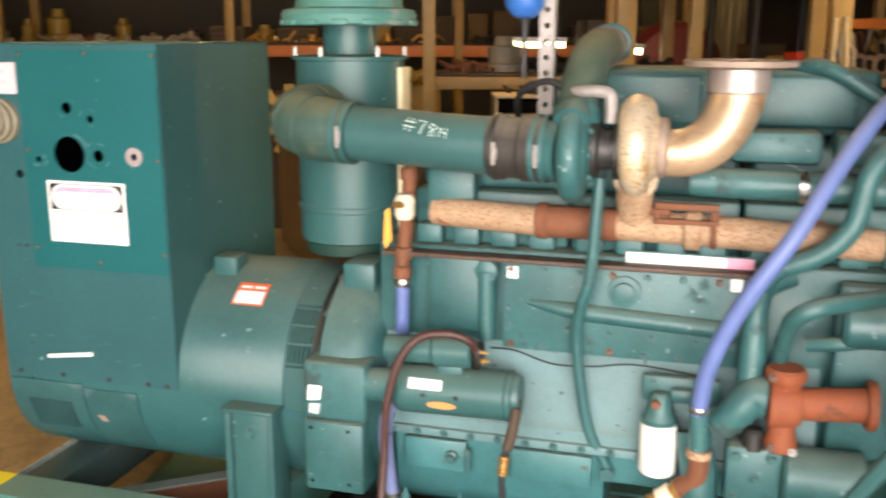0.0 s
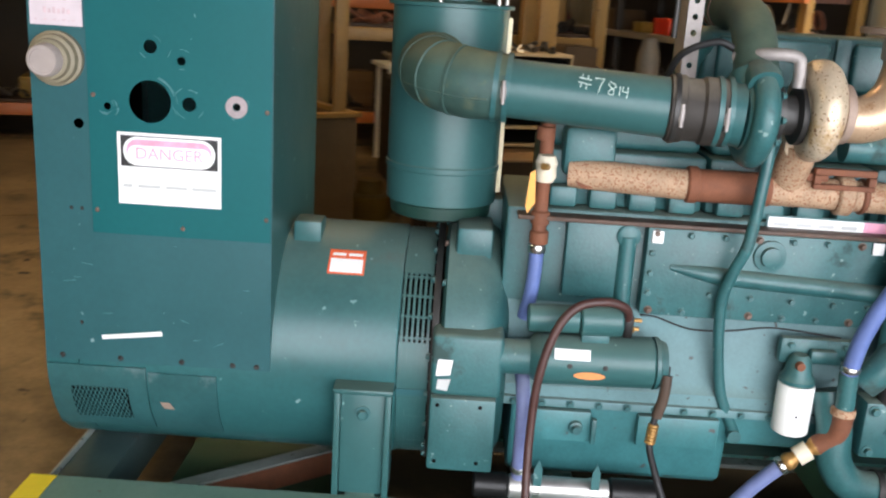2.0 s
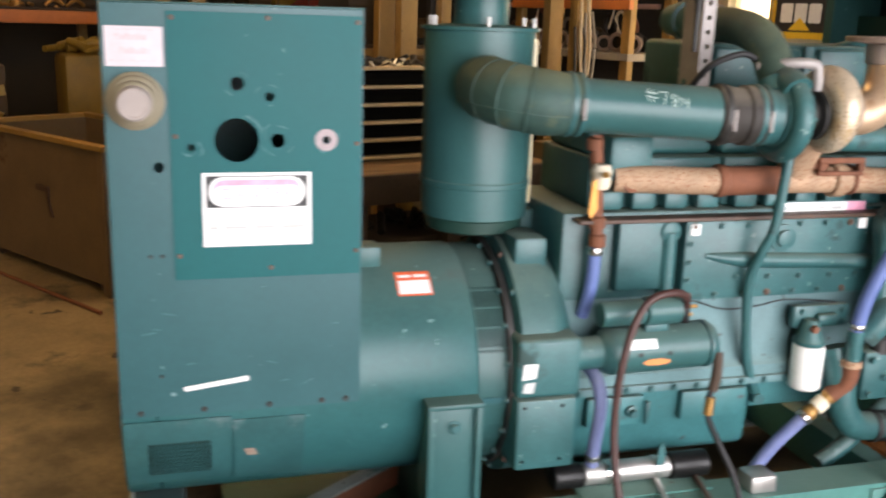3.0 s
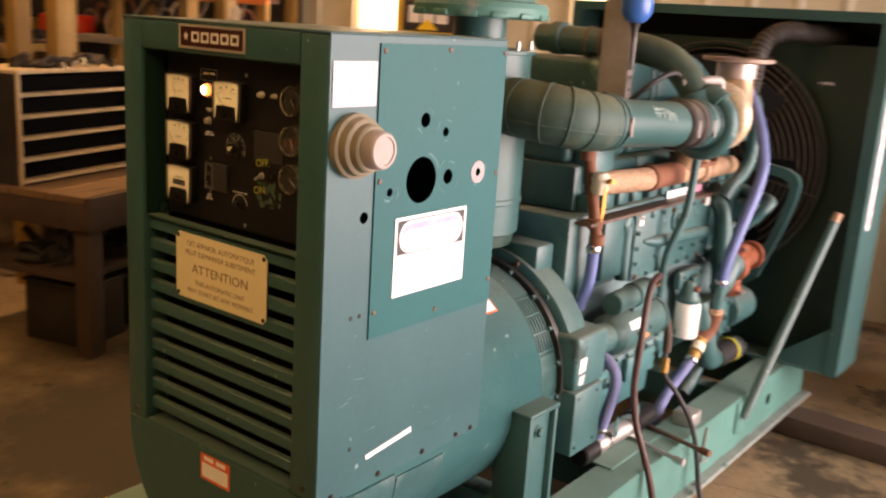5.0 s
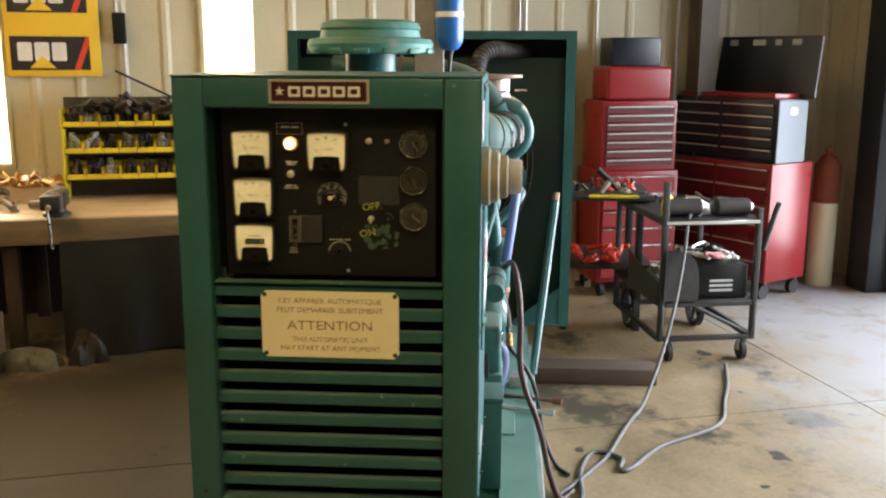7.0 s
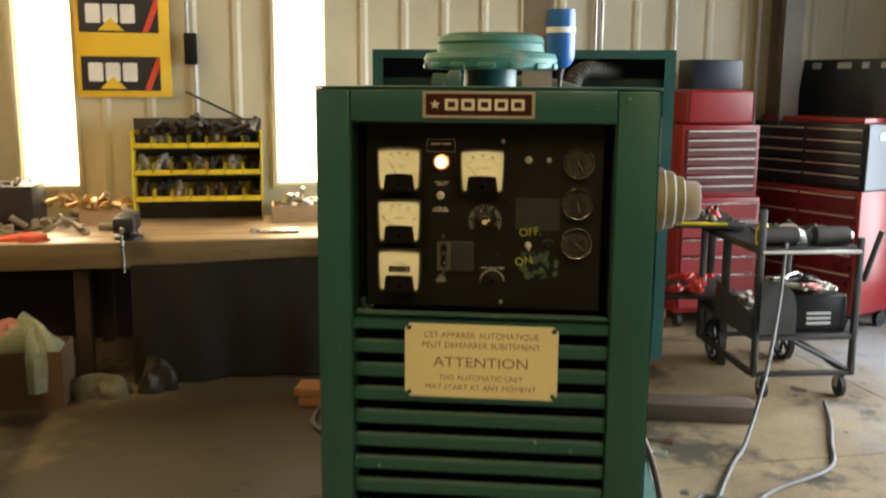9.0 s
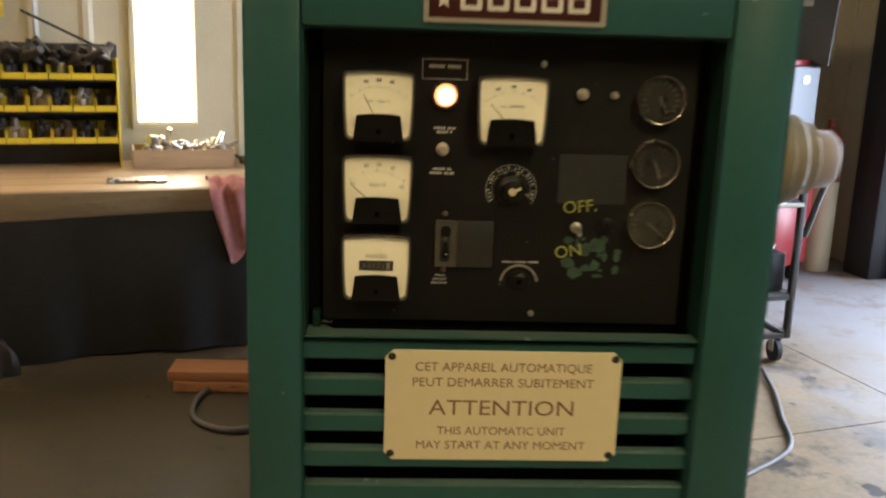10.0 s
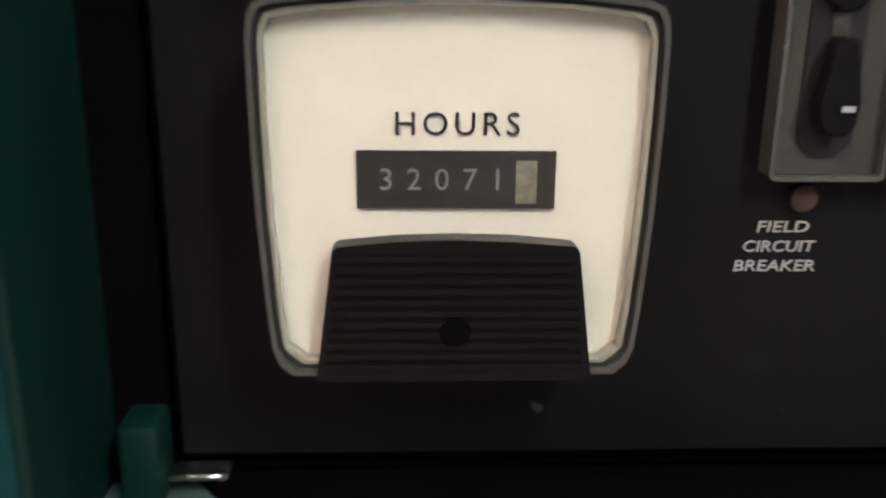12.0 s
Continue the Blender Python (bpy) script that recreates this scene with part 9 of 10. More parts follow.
# machines standing on the dim floor in front of it
def machine(name, label, blocks, spread, material):
    """A stripped machine on the floor: its block or blocks and the fittings that crowd it."""
    x0, y0, z0 = blocks[0][0]
    mc = bthing(name, (x0, y0, z0), label, "machine")
    for lo, hi, bev in blocks:
        bpart("block", box(bm_new(), lo, hi, bev), material, mc)
    bpart("fitting", heap(bm_new(), *spread), material, mc)["kind"] = "stuff"


machine("yellow_machine", "dirty yellow stationary machine with fittings", [((1.0, 6.4, 0.0), (1.75, 7.2, 0.75), 0.03), ((1.1, 6.5, 0.7505), (1.6, 7.0, 1.35), 0.05)], (1.0, 1.5, 6.45, 6.9, 1.35, 14, 0.12, 5), CLUTTER_Y)
machine("dark_machine", "dark greasy engine block on the floor", [((-2.8, 6.2, 0.0), (-1.4, 7.4, 0.9), 0.04)], (-2.7, -1.6, 6.3, 7.2, 0.9, 26, 0.14, 6), CLUTTER_A)
machine("pale_machine", "pale disassembled engine on the floor", [((-6.0, 5.6, 0.0), (-4.4, 7.0, 0.7), 0.04)], (-5.9, -4.6, 5.7, 6.8, 0.7, 30, 0.15, 9), CLUTTER_C)
machine("dark_machine", "long greasy engine with hoses on the floor", [((2.3, 5.4, 0.0), (4.2, 6.4, 1.0), 0.04)], (2.4, 3.9, 5.5, 6.2, 1.0, 36, 0.13, 15), CLUTTER_A)
fn = bthing("cooling_fan", (0.17, 5.7, 0.8), "cream painted radiator fan propped upright on a stand", "fan")
FAN = mat("cream_fan", (0.46, 0.30, 0.10), 0.6, vary=0.2, bump=0.1, spot=(0.2, 0.14, 0.07), spots=0.3)
fpos = Vector((0.17, 5.72, 1.06))
bm = bm_new()
lathe(bm, fpos + Vector((0, 0.02, 0)), (0, -1, 0), [(0, 0.085), (0.05, 0.085), (0.055, 0.055), (0.03, 0.05)], 24)
bpart("hub", bm, FAN, fn)
for k in range(9):
    a = 2 * math.pi * k / 9
    bm = bm_new()
    prism(bm, [(-0.026, 0.07), (0.026, 0.07), (0.055, 0.33), (-0.043, 0.33)], "y", -0.004, 0.004)
    part("blade", bm, FAN, fn, m=BLD @ Matrix.Translation(fpos) @ Matrix.Rotation(a, 4, "Y") @ Matrix.Rotation(0.5, 4, "Z"))
bm = bm_new()
box(bm, (-0.12, 5.82, 0.0), (0.52, 6.2, 1.30), 0.01)
bpart("stand", bm, CLUTTER_B, fn)
# white-edged table with small parts
wt = bthing("parts_table", (3.5, 7.0, 0), "table with a white edge covered in small parts", "table")
bm = bm_new()
box(bm, (2.4, 6.7, 1.02), (4.4, 7.4, 1.06), 0.004)
bpart("tabletop", bm, WHITE, wt)
for x in (2.45, 4.3):
    for y in (6.75, 7.3):
        bm = bm_new()
        box(bm, (x, y, 0), (x + 0.05, y + 0.05, 1.019), 0.003)
        bpart("leg", bm, WHITE, wt)
single("table_clutter", heap(bm_new(), 2.5, 4.2, 6.8, 7.3, 1.061, 40, 0.07, 19), CLUTTER_C, "small parts spread over the table", "spare parts", kind="stuff", m=BLD)
# red round tank end
rr = bthing("red_tank", (4.3, 7.9, 0), "large dull red tank lying on a cradle", "tank")
bpart("shell", lathe(bm_new(), (4.3, 7.5, 1.45), (0, 1, 0), [(0, 0.30), (0.06, 0.48), (0.16, 0.54), (0.55, 0.54), (0.6, 0.48)], 36), TANK_RED, rr)
bm = bm_new()
box(bm, (3.85, 7.6, 0), (4.75, 8.05, 0.98), 0.01)
bpart("cradle", bm, CLUTTER_A, rr)
# dark parts shelving against the wall, with ring-flanged castings on its pale shelf
ps = bthing("parts_shelving", (4.8, 5.2, 0), "dark steel parts shelving with a pale middle shelf", "shelving")
for y in (2.98, 4.36, 5.9, 7.3):
    for x in (4.55, 4.98):
        bm = bm_new()
        box(bm, (x, y, 0), (x + 0.06, y + 0.09, 2.75), 0.004)
        bpart("post", bm, RACK_YELLOW if y < 5 else DARK_STEEL, ps)
for z, m_ in ((0.45, DARK_STEEL), (1.50, CLUTTER_C), (2.30, DARK_STEEL)):
    bm = bm_new()
    box(bm, (4.52, 2.95, z), (5.035, 7.4, z + 0.055), 0.003)
    bpart("shelf", bm, m_, ps)
bm = bm_new()
box(bm, (4.50, 2.95, 1.885), (4.545, 4.44, 1.955), 0.004)
bpart("beam", bm, RACK_ORANGE, ps)
# black sheet added over the lit wall to darken it by colour
bm = bm_new()
box(bm, (5.041, 2.95, 0.05), (5.052, 7.4, 2.75))
bpart("back_sheet", bm, TARP, ps)
random.seed(77)
for i, (y, r, dy) in enumerate(((3.08, 0.070, 0.5), (3.27, 0.078, 0.3), (3.43, 0.064, 0.9), (3.62, 0.078, 0.5), (3.80, 0.072, 0.2), (3.99, 0.076, 0.7), (4.18, 0.066, 0.4))):
    c = thing("manifold_casting", (4.66, y, 1.5555), "grey cast manifold elbow with a round flange on a shelf", "spare part", "manifold castings", m=BLD)
    d = Vector((-1, -dy, 0.05)).normalized()
    p0 = Vector((4.70, y, 1.556 + r))
    part("flange", lathe(bm_new(), p0, d, [(0.02, r * 0.62), (0.0, r), (0.018, r), (0.022, r * 0.96), (0.022, r * 0.70), (-0.04, r * 0.62)], 28, caps=False), RUST_FLANGE, c, m=BLD)
    part("neck", tube(bm_new(), [p0, p0 - d * 0.08, p0 - d * 0.15 + Vector((0, 0.03, 0.02)), p0 - d * 0.19 + Vector((0, 0.06, 0.06))], r * 0.62, 16), CLUTTER_A, c, m=BLD)
for y, z, w, h, m_ in ((4.95, 1.5555, 0.30, 0.15, EXT_RED), (5.45, 1.5555, 0.22, 0.10, CLUTTER_Y), (6.1, 1.5555, 0.4, 0.2, CLUTTER_B), (3.3, 0.5055, 0.5, 0.4, CLUTTER_B), (4.7, 0.5055, 0.6, 0.5, CLUTTER_A), (6.2, 0.5055, 0.6, 0.4, CARDBOARD), (3.4, 2.3555, 0.4, 0.3, CLUTTER_B), (5.0, 2.3555, 0.7, 0.35, CARDBOARD)):
    bm = bm_new()
    box(bm, (4.60, y, z), (4.95, y + w, z + h), 0.012)
    single("stored_box", bm, m_, "storage box of parts on the wall shelving", "box", m=BLD)
for k, y in enumerate((3.15, 3.5, 3.9, 4.1)):
    single("hung_bracket", tube(bm_new(), [(4.53, y, 1.884), (4.54, y + 0.03, 1.82), (4.55, y + 0.07 + 0.03 * k % 0.05, 1.74)], 0.008, 6), CLUTTER_C, "bare rod hanging from the shelving beam", "rod", m=BLD)

# lit strip lights under the racks
for x, y, z in ((2.42, 5.2, 1.745), (3.10, 5.2, 1.690), (-0.6, 8.0, 2.6), (0.4, 8.0, 2.55)):
    sl = bthing("strip_light", (x, y, z), "short lit fluorescent strip light under a rack beam", "light", "strip lights")
    bm = bm_new()
    box(bm, (x - 0.26, y, z + 0.035), (x + 0.26, y + 0.08, z + 0.075), 0.004)
    bpart("housing", bm, WHITE, sl)
    bpart("tube", cyl(bm_new(), (x - 0.24, y + 0.04, z + 0.015), (x + 0.24, y + 0.04, z + 0.015), 0.030, seg=12), TUBE_LIGHT, sl)
    bm = bm_new()
    for dx in (-0.2, 0.2):
        cyl(bm, (x + dx, y + 0.04, z + 0.076), (x + dx, y + 0.04, 5.24), 0.004, seg=6)
    bpart("hanger", bm, DARK_STEEL, sl)

# ---- banner, outlet and leaning timber on the wall ----
bn = bthing("wall_banner", (5.07, 1.77, 1.74), "yellow wall banner with two dark panels of blank white blocks", "banner")
bm = bm_new()
box(bm, (5.070, 1.455, 1.72), (5.078, 2.12, 2.62), 0.002)
bpart("sheet", bm, SIGN_YELLOW, bn)
for z0 in (1.765, 2.165):
    bm = bm_new()
    box(bm, (5.0655, 1.53, z0), (5.0695, 2.06, z0 + 0.235))
    pn = bpart("dark_panel", bm, SIGN_BLACK, bn)
    for i in range(3):
        bm = bm_new()
        yc = 1.965 - i * 0.115
        prism(bm, rounded(0.098, 0.13, 0.012, yc, z0 + 0.128, 3), "x", 5.0635, 5.065)
        bpart("block_mark", bm, SIGN_WHITE, pn)
    bm = bm_new()
    prism(bm, [(1.94, z0 + 0.012), (1.76, z0 + 0.012), (1.85, z0 + 0.10)], "x", 5.0615, 5.063)
    bpart("triangle", bm, SIGN_YELLOW, pn)
    bm = bm_new()
    prism(bm, [(1.64, z0 + 0.002), (1.60, z0 + 0.002), (1.532, z0 + 0.17), (1.532, z0 + 0.233), (1.55, z0 + 0.233)], "x", 5.0635, 5.065)
    bpart("red_slash", bm, SIGN_RED, pn)
ob_ = bthing("outlet_box", (5.07, 1.31, 1.97), "black outlet box with conduit on the wall", "outlet")
bm = bm_new()
box(bm, (5.02, 1.27, 1.95), (5.083, 1.36, 2.17), 0.008)
bpart("box", bm, BLACK_PLASTIC, ob_)
bpart("conduit", cyl(bm_new(), (5.06, 1.335, 2.171), (5.06, 1.335, 3.4), 0.012, seg=8), ZINC, ob_)
bpart("conduit", cyl(bm_new(), (5.06, 1.29, 1.42), (5.06, 1.29, 1.949), 0.012, seg=8), ZINC, ob_)
bm = bm_new()
tube(bm, [(5.03, 1.36, 1.76), (4.97, 1.15, 1.66), (4.93, 0.92, 1.55)], 0.008, 8)
single("loose_wire", bm, BLACK_RUBBER, "loose dark cable drooping along the wall", "cable", m=BLD)
for i, (y, z) in enumerate(((-1.75, 1.50), (-2.35, 1.48), (-1.70, 1.92))):
    sw_ = bthing("switch_box", (5.07, y, z), "small dark switch box on the wall", "switch", "wall switches")
    bm = bm_new()
    box(bm, (5.03, y - 0.05, z - 0.055), (5.083, y + 0.05, z + 0.055), 0.006)
    bpart("box", bm, BLACK_PLASTIC if i < 2 else WHITE, sw_)
    bpart("conduit", cyl(bm_new(), (5.065, y, z + 0.056), (5.065, y, 3.2), 0.010, seg=8), ZINC, sw_)
for y, t_, h in ((-1.98, 0.10, 1.62), (-2.16, 0.07, 1.75), (-2.30, 0.05, 1.5)):
    bm = bm_new()
    prism(bm, [(4.86, 0.0), (4.89, 0.0), (5.08, h), (5.05, h)], "y", y, y + t_)
    single("leaning_plank", bm, WOOD, "timber plank leaning against the steel wall", "plank", "leaning planks", m=BLD)

# ---- tool chests ----
def chest(name, label, m, w, d, z0, z1, rows, cols, body, face, parent=None, edge=None):
    t_ = thing(name, (0, 0, z0), label, "tool chest", m=m)
    bm = bm_new()
    box(bm, (0, 0, z0), (d, w, z1), 0.008)
    part("body", bm, body, t_, m=m)
    h = (z1 - z0 - 0.06) / rows
    for r in range(rows):
        for c in range(cols):
            cw = (w - 0.05) / cols
            bm = bm_new()
            y0_, zz = 0.025 + c * cw + 0.004, z0 + 0.03 + r * h
            box(bm, (-0.014, y0_, zz + 0.006), (-0.0005, y0_ + cw - 0.008, zz + h - 0.004), 0.003, 1)
            dr = part("drawer", bm, face, t_, m=m)
            bm = bm_new()
            box(bm, (-0.024, y0_ + 0.01, zz + h - 0.020), (-0.0145, y0_ + cw - 0.018, zz + h - 0.008), 0.003, 1)
            part("drawer_pull", bm, edge or STEEL, dr, m=m)
    return t_


# the red chest with a top box, against the wall
CM = BLD @ pose(4.52, -2.86, 0)
c1 = chest("rolling_chest", "red rolling tool chest with bright drawer pulls", CM, 0.66, 0.46, 0.12, 1.00, 6, 1, CHEST_RED, CHEST_RED)
for x, y in ((0.06, 0.06), (0.06, 0.60), (0.40, 0.06), (0.40, 0.60)):
    bm = bm_new()
    cyl(bm, (x, y - 0.018, 0.055), (x, y + 0.018, 0.055), 0.055, seg=16)
    box(bm, (x - 0.02, y - 0.025, 0.095), (x + 0.02, y + 0.025, 0.1195))
    part("caster", bm, BLACK_RUBBER, c1, m=CM)
# drawer fronts in a darker copy of the red, their shade as colour
chest("top_chest", "red top tool chest with silver-edged drawers", CM @ pose(0.03, 0.02, 0), 0.62, 0.38, 1.002, 1.54, 7, 1, CHEST_RED, mat("chest_front_shaded_red", (0.085, 0.012, 0.014), 0.4, bump=0.02), edge=SILVER_TRIM)
bm = bm_new()
box(bm, (4.58, -2.80, 1.542), (4.90, -2.26, 1.80), 0.03, 3)
single("red_toolbox", bm, CHEST_RED, "red metal toolbox on the tool chest", "toolbox", m=BLD)
bm = bm_new()
box(bm, (4.64, -2.72, 1.802), (4.90, -2.32, 2.02), 0.01)
single("black_case", bm, CHEST_BLACK, "black tool case on top of the toolbox", "case", m=BLD)

# the wide black and red chest, standing askew
XM = Matrix.Translation((4.95, -2.08, FLOOR_Z)) @ Matrix.Rotation(radians(-52), 4, "Z")
# its front runs along local y away from the near corner
# darker red fronts again hold the shade of facing off the door
c3 = chest("wide_rolling_chest", "wide glossy red rolling tool cabinet", XM, 1.05, 0.5, 0.14, 1.07, 6, 2, CHEST_RED, mat("chest_shaded_red", (0.11, 0.008, 0.012), 0.3, bump=0.02), edge=SILVER_TRIM)
for x, y in ((0.06, 0.06), (0.06, 0.98), (0.44, 0.06), (0.44, 0.98)):
    bm = bm_new()
    cyl(bm, (x, y - 0.02, 0.06), (x, y + 0.02, 0.06), 0.06, seg=16)
    box(bm, (x - 0.02, y - 0.03, 0.11), (x + 0.02, y + 0.03, 0.1395))
    part("caster", bm, BLACK_RUBBER, c3, m=XM)
c4 = chest("wide_top_chest", "black top chest with two banks of drawers and a grey side", XM @ pose(0.02, 0.0, 0), 1.04, 0.36, 1.072, 1.56, 5, 2, CHEST_BLACK, CHEST_BLACK, edge=SILVER_TRIM)
bm = bm_new()
box(bm, (0.025, -0.006, 1.08), (0.375, -0.0005, 1.55), 0.002, 1)
part("side_plate", bm, CHEST_GREY, c4, "brushed grey side plate", m=XM)
bm = bm_new()
prism(bm, rounded(0.10, 0.06, 0.028, 0.20, 1.47, 6), "y", -0.0095, -0.0065)
part("badge", bm, LABEL_GREY, c4, "pale oval badge", m=XM)
bm = bm_new()
box(bm, (0.05, 0.06, 1.562), (0.36, 0.98, 1.60), 0.004)
part("tray", bm, CHEST_RED, c4, "red felt tray", m=XM)
bm = bm_new()
prism(bm, [(0.365, 1.565), (0.380, 1.565), (0.430, 2.04), (0.415, 2.04)], "y", -0.06, 1.14)
lid = part("open_lid", bm, CHEST_BLACK, c4, "raised black lid", m=XM)
for y, w in ((0.12, 0.08), (0.30, 0.06), (0.45, 0.12), (0.72, 0.08), (0.88, 0.10)):
    bm = bm_new()
    prism(bm, [(0.4040, 1.968), (0.4070, 1.968), (0.4120, 2.014), (0.4090, 2.014)], "y", y, y + w)
    part("sticker", bm, LABEL_GREY, lid, m=XM)

# gas cylinder and dark post by the door
gc = bthing("gas_cylinder", (4.55, -4.22, 0), "standing gas cylinder, cream below and orange above", "gas cylinder")
bpart("body", lathe(bm_new(), (4.55, -4.22, 0), (0, 0, 1), [(0, 0.10), (0.01, 0.105), (0.70, 0.105)], 24), CREAM, gc)
bpart("shoulder", lathe(bm_new(), (4.55, -4.22, 0.701), (0, 0, 1), [(0, 0.105), (0.30, 0.105), (0.38, 0.06), (0.40, 0.03), (0.46, 0.03)], 24), PUMP_ORANGE, gc)
bm = bm_new()
box(bm, (4.18, -4.596, 0), (4.44, -4.40, 2.6), 0.01)
single("door_seal_post", bm, BLACK_RUBBER, "black rubber-faced post beside the loading door", "post", kind="structure", m=BLD)

# ---- welding and charging cart ----
WC = Matrix.Translation((3.50, -1.64, FLOOR_Z)) @ Matrix.Rotation(radians(11), 4, "Z")
wc = thing("shop_cart", (0.3, 0.25, 0), "black angle-iron shop cart with spoked wheels", "cart", m=WC)


def cpart(name, bm, material, parent=None, label=""):
    return part(name, bm, material, parent or wc, label, m=WC)


for x, y in ((0.0, 0.0), (0.0, 0.60), (0.895, 0.0), (0.895, 0.60)):
    bm = bm_new()
    box(bm, (x, y, 0.13), (x + 0.035, y + 0.035, 0.88 if x > 0.3 else (1.13 if y > 0.3 else 0.96)), 0.004)
    cpart("post", bm, DARK_STEEL)
for z in (0.13, 0.35, 0.865):
    bm = bm_new()
    for lo, hi in (((0.036, 0.0, z), (0.894, 0.03, z + 0.03)), ((0.036, 0.605, z), (0.894, 0.635, z + 0.03)), ((0.0, 0.036, z), (0.03, 0.599, z + 0.03)), ((0.90, 0.036, z), (0.93, 0.599, z + 0.03))):
        box(bm, lo, hi, 0.003, 1)
    cpart("rail_frame", bm, DARK_STEEL)
for z in (0.381, 0.896):
    bm = bm_new()
    box(bm, (0.005, 0.005, z), (0.925, 0.63, z + 0.008), 0.002, 1)
    cpart("shelf", bm, DARK_STEEL)
for y in (0.08, 0.56):
    bm = bm_new()
    lathe(bm, (0.02, y - 0.018, 0.062), (0, 1, 0), [(0, 0.045), (0.004, 0.062), (0.032, 0.062), (0.036, 0.045)], 20)
    cs = cpart("caster", bm, BLACK_RUBBER)
    bm = bm_new()
    box(bm, (0.0, y - 0.026, 0.06), (0.04, y - 0.020, 0.129))
    box(bm, (0.0, y + 0.020, 0.06), (0.04, y + 0.026, 0.129))
    cpart("caster_fork", bm, ZINC, cs)
    bm = bm_new()
    lathe(bm, (0.78, y - 0.022, 0.140), (0, 1, 0), [(0, 0.120), (0.004, 0.140), (0.040, 0.140), (0.044, 0.120), (0.04, 0.108), (0.004, 0.108)], 28, caps=False)
    wl = cpart("wheel", bm, BLACK_RUBBER)
    for k in range(5):
        a = 2 * math.pi * k / 5
        cpart("spoke", tube(bm_new(), [Vector((0.78, y, 0.140)), Vector((0.78 + 0.112 * math.cos(a), y, 0.140 + 0.112 * math.sin(a)))], 0.012, 8, smooth=False), DARK_STEEL, wl)
cpart("brace", tube(bm_new(), [(0.02, 0.03, 0.16), (0.02, 0.42, 0.36)], 0.014, 8, smooth=False), DARK_STEEL)
cpart("handle", tube(bm_new(), [(0.02, -0.02, 0.70), (0.0, -0.07, 0.92), (-0.01, -0.09, 1.0)], 0.018, 10, smooth=False), DARK_STEEL)
bm = bm_new()
box(bm, (-0.008, 0.02, 0.872), (-0.0005, 0.615, 0.892), 0.002, 1)
cpart("edge_strip", bm, SILVER_TRIM, None, "bright worn edge of the top tray")
for y in (0.0, 0.60):
    cpart("base_bend", tube(bm_new(), [(0.017, y + 0.017, 0.36), (0.017, y + 0.017, 0.20), (0.035, y + 0.017, 0.155), (0.085, y + 0.017, 0.14), (0.30, y + 0.017, 0.14)], 0.021, 10), DARK_STEEL)
bat = thing("battery_charger", (0.3, 0.25, 0.41), "black battery box heaped with jumper leads", "battery", m=WC)
part("case", box(bm_new(), (0.05, 0.05, 0.390), (0.45, 0.42, 0.605), 0.012), BLACK_PLASTIC, bat, m=WC)
bm = bm_new()
for i in range(3):
    box(bm, (0.044, 0.15, 0.435 + i * 0.030), (0.049, 0.30, 0.450 + i * 0.030), 0.001, 1)
part("label_bar", bm, LABEL_GREY, bat, m=WC)
random.seed(61)
for i, mt in enumerate((BLACK_RUBBER, SILVER_TRIM, RAG_RED, BLACK_RUBBER, SILVER_TRIM, LABEL_WHITE)):
    pts = [(random.uniform(0.08, 0.42), random.uniform(0.08, 0.42), 0.625 + random.uniform(0, 0.05)) for _ in range(6)]
    part("lead", tube(bm_new(), pts, 0.011, 8, 6), mt, bat, m=WC)
wb_ = thing("side_guard", (0.02, 0.45, 0.41), "black sheet guard plate on the cart side", "guard plate", m=WC)
bm = bm_new()
prism(bm, [(0.40, 0.40), (0.62, 0.40), (0.62, 0.72), (0.52, 0.715), (0.465, 0.69), (0.43, 0.65), (0.408, 0.59), (0.40, 0.52)], "x", -0.03, -0.024)
part("plate", bm, DARK_STEEL, wb_, m=WC)
for i, (y, x) in enumerate(((0.02, 0.10), (0.33, 0.11))):
    g_ = thing("small_gas_bottle", (x, y, 0.905), "dark grey bottle lying on the cart top", "bottle", "bottles on the cart", m=WC)
    part("body", lathe(bm_new(), (x, y + 0.03, 0.961), (0, 1, 0), [(0, 0.036), (0.012, 0.054), (0.215, 0.056), (0.240, 0.036)], 22), CLUTTER_A, g_, m=WC)
    part("cap", lathe(bm_new(), (x, y + 0.012, 0.961), (0, 1, 0), [(0, 0.024), (0.0175, 0.030)], 14), ZINC, g_, m=WC)
single("work_glove", cloth(bm_new(), 0.20, 0.36, 0.9045, 0.07, 0.09, 0.085, 23, 22), LABEL_WHITE, "white work glove thrown on the cart top", "glove", m=WC)
single("work_glove", cloth(bm_new(), 0.24, 0.16, 0.9045, 0.06, 0.06, 0.075, 24, 22), CLUTTER_C, "grey work glove thrown on the cart top", "glove", m=WC)
lt = thing("yellow_nozzle", (0.14, 0.58, 0.905), "small yellow spray nozzle on the cart", "nozzle", m=WC)
part("body", tube(bm_new(), [(0.14, 0.58, 0.9045), (0.14, 0.58, 0.99), (0.11, 0.56, 1.03)], 0.022, 10), BIN_YELLOW, lt, m=WC)

bm = bm_new()
prism(bm, [(0.03, 0.36), (0.60, 0.36), (0.60, 0.60), (0.40, 0.56), (0.03, 0.50)], "y", 0.636, 0.642)
single("flank_plate", bm, DARK_STEEL, "dark sheet plate on the flank of the cart", "guard plate", m=WC)
bm = bm_new()
heap(bm, 0.50, 0.85, 0.10, 0.50, 0.389, 22, 0.06, 29)
single("cart_clutter", bm, CLUTTER_C, "pale hoses and fittings on the lower cart shelf", "clutter", kind="stuff", m=WC)
bm = bm_new()
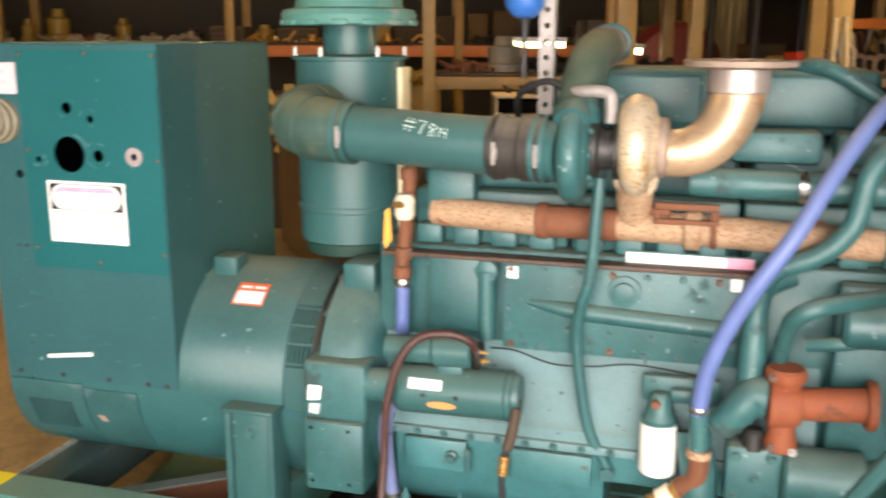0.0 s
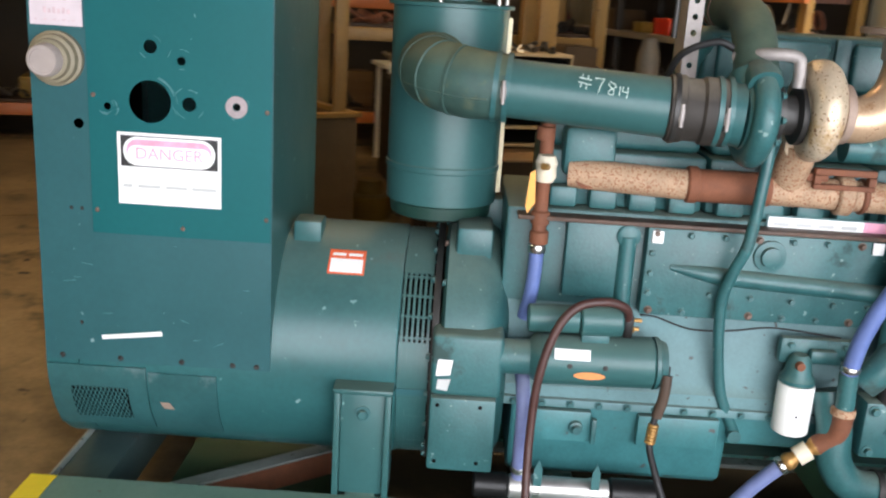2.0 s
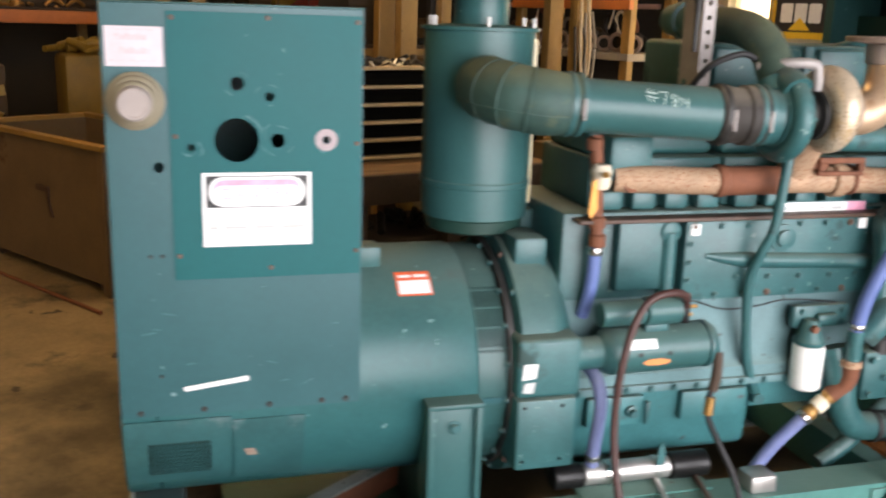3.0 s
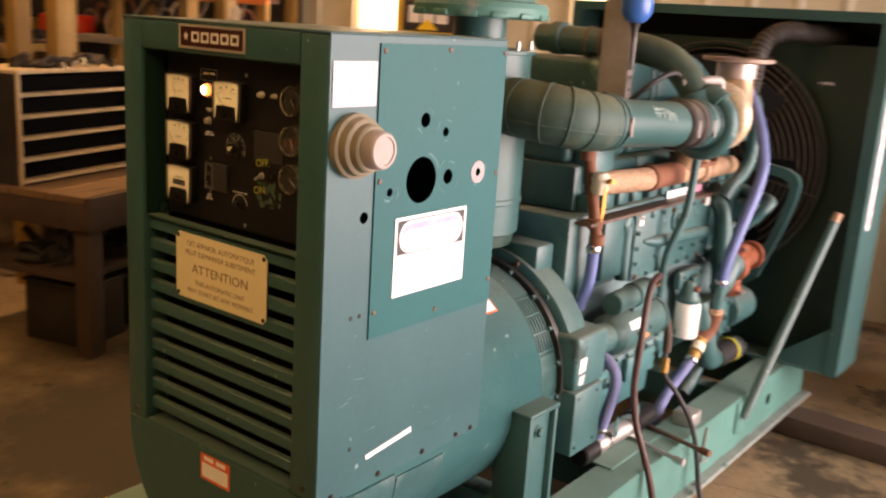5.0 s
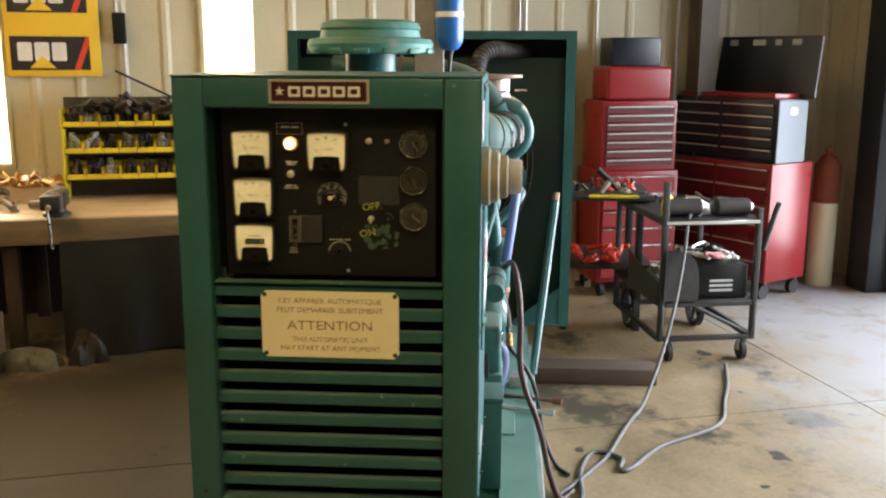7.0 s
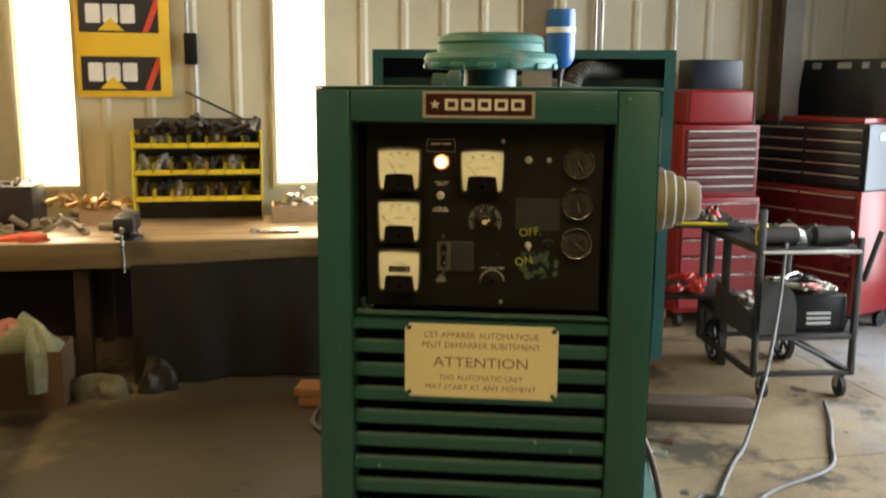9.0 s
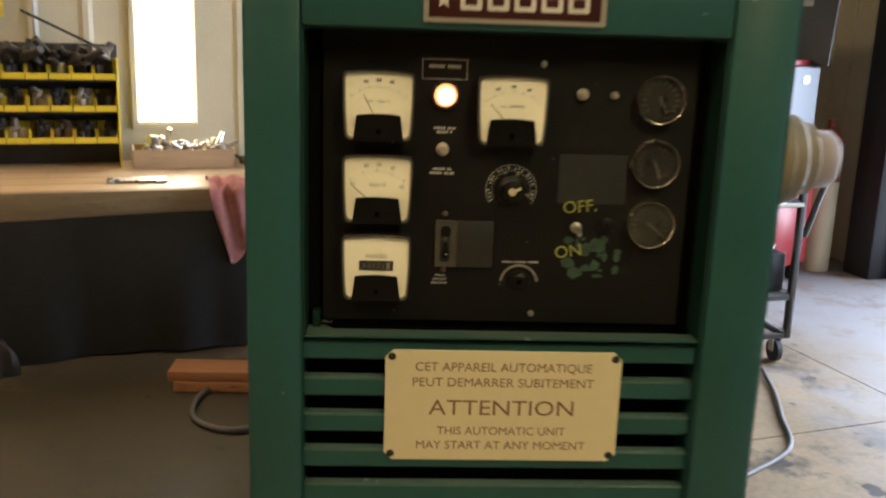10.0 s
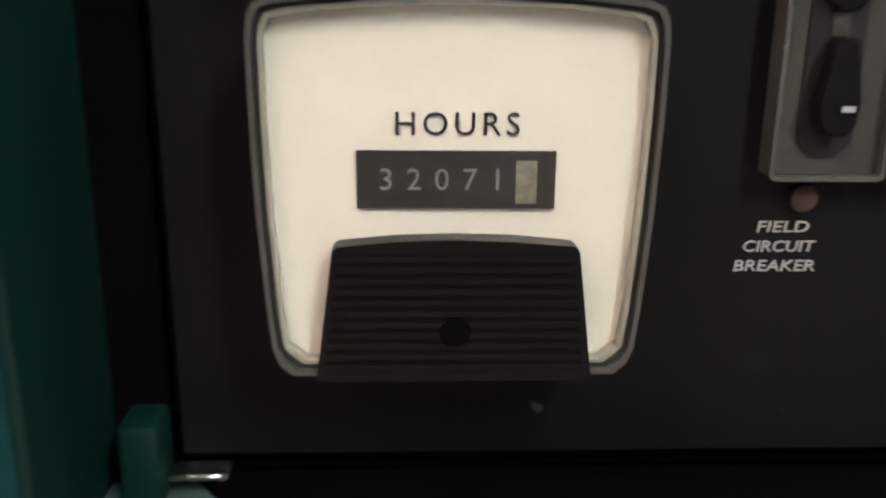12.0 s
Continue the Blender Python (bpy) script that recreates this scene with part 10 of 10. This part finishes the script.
heap(bm, 0.30, 0.85, 0.08, 0.55, 0.905, 26, 0.042, 37)
single("cart_clutter", bm, CLUTTER_A, "dark tools heaped on the cart top", "clutter", kind="stuff", m=WC)

# second low stand behind it with red jack parts
SM = Matrix.Translation((0, 0, FLOOR_Z))
s2 = thing("parts_stand", (4.35, -0.75, 0), "low dark stand loaded with red jack parts", "stand", m=SM)
for x, y in ((4.05, -1.0), (4.05, -0.5), (4.6, -1.0), (4.6, -0.5)):
    bm = bm_new()
    box(bm, (x, y, 0), (x + 0.05, y + 0.05, 0.92), 0.004)
    part("leg", bm, DARK_STEEL, s2, m=SM)
for z in (0.45, 0.92):
    bm = bm_new()
    box(bm, (4.0, -1.06, z), (4.70, -0.42, z + 0.03), 0.004)
    part("shelf", bm, DARK_STEEL, s2, m=SM)
single("red_jack_parts", heap(bm_new(), 4.05, 4.5, -1.0, -0.55, 0.481, 16, 0.075, 71), EXT_RED, "red jack parts piled on the stand", "jack parts", kind="stuff", m=SM)
single("stand_clutter", heap(bm_new(), 4.02, 4.55, -1.0, -0.5, 0.951, 12, 0.036, 72), CLUTTER_C, "rags, tape and fittings on the stand", "clutter", kind="stuff", m=SM)
single("stand_clutter", heap(bm_new(), 4.05, 4.60, -1.0, -0.5, 0.951, 8, 0.040, 74), EXT_RED, "red cans and fittings on the stand", "clutter", kind="stuff", m=SM)
single("stand_clutter", heap(bm_new(), 4.02, 4.60, -1.0, -0.5, 0.951, 16, 0.055, 75), CLUTTER_A, "dark tools and brackets on the stand", "clutter", kind="stuff", m=SM)
bm = bm_new()
tube(bm, [(4.0, -0.62, 0.951), (4.0, -0.95, 0.951)], 0.012, 8, smooth=False)
single("yellow_level", bm, BIN_YELLOW, "yellow spirit level on the stand edge", "level", m=SM)

# ---- floor: timber under the skid, hoses and leads ----
for x0, y0, y1 in ((2.93, -0.95, 0.30), (0.62, -0.17, 0.94)):
    bm = bm_new()
    box(bm, (x0, y0, FLOOR_Z), (x0 + 0.19, y1, 0.0), 0.012)
    single("timber_beam", bm, WOOD_DARK, "oily dark timber beam lying on the floor", "beam", "timbers on the floor")
PLANK = mat("orange_stained_plank", (0.30, 0.135, 0.060), 0.65, vary=0.35, scale=6, bump=0.3, streak=(4, 0.4, 4), spot=(0.10, 0.055, 0.03), spots=0.35, spot_scale=6)
for k, (x0, y0, y1) in enumerate(((2.93, 0.32, 1.60), (2.94, 0.31, 1.63))):
    bm = bm_new()
    box(bm, (x0, y0, FLOOR_Z + 0.0505 * k), (x0 + 0.18, y1, FLOOR_Z + 0.0505 * k + 0.049), 0.005)
    single("floor_plank", bm, PLANK, "orange-brown plank stacked under the skid end", "plank", "planks on the floor")


def lead(name, pts, r, material, label):
    return single(name, tube(bm_new(), [(x, y, z + FLOOR_Z) for x, y, z in pts], r, 10, 8), material, label, "cable")


lead("grey_lead", [(1.50, -0.31, 0.011), (1.72, -0.45, 0.011), (1.92, -0.56, 0.011), (2.12, -0.63, 0.011), (2.36, -0.72, 0.012), (2.60, -0.83, 0.04), (2.98, -1.00, 0.28), (3.28, -1.12, 0.60), (3.42, -1.17, 0.885), (3.50, -1.2, 0.92)], 0.011, CABLE_GREY, "grey electric lead running from the floor up to the cart")
lead("dark_lead", [(1.34, -0.46, 0.011), (1.42, -0.40, 0.011), (1.52, -0.41, 0.011), (1.75, -0.42, 0.011), (1.96, -0.50, 0.011), (1.90, -0.62, 0.011), (1.78, -0.60, 0.012), (1.80, -0.66, 0.011), (2.05, -0.83, 0.011), (2.35, -1.17, 0.011), (2.70, -1.28, 0.011), (2.98, -1.36, 0.011), (3.30, -1.42, 0.02)], 0.0115, CABLE_GREY, "grey lead snaking over the concrete with a loop")
lead("grey_hose", [(2.85, 0.95, 0.014), (2.55, 1.12, 0.014), (2.48, 1.28, 0.014), (2.62, 1.44, 0.014), (2.90, 1.45, 0.014), (3.10, 1.30, 0.03)], 0.014, CABLE_GREY, "grey hose looped on the dark floor")

# fixtures for the added roof lights, hung out of view
for lx, ly, lz, watts, tone in ADDED_LIGHTS:
    f_ = bthing("added_ceiling_light", (lx, ly, lz), "long fluorescent light hanging from the roof, added out of view", "light", "shop lights")
    bm = bm_new()
    box(bm, (lx - 1.25, ly - 0.16, lz + 0.03), (lx + 1.25, ly + 0.16, lz + 0.10), 0.01)
    bpart("housing", bm, WHITE, f_)
    for dy in (-0.07, 0.07):
        bpart("tube", cyl(bm_new(), (lx - 1.2, ly + dy, lz + 0.01), (lx + 1.2, ly + dy, lz + 0.01), 0.018, seg=10), TUBE_LIGHT, f_)
    for dx in (-1.0, 1.0):
        bpart("hanger", cyl(bm_new(), (lx + dx, ly, lz + 0.10), (lx + dx, ly, 5.5), 0.006, seg=6), DARK_STEEL, f_)
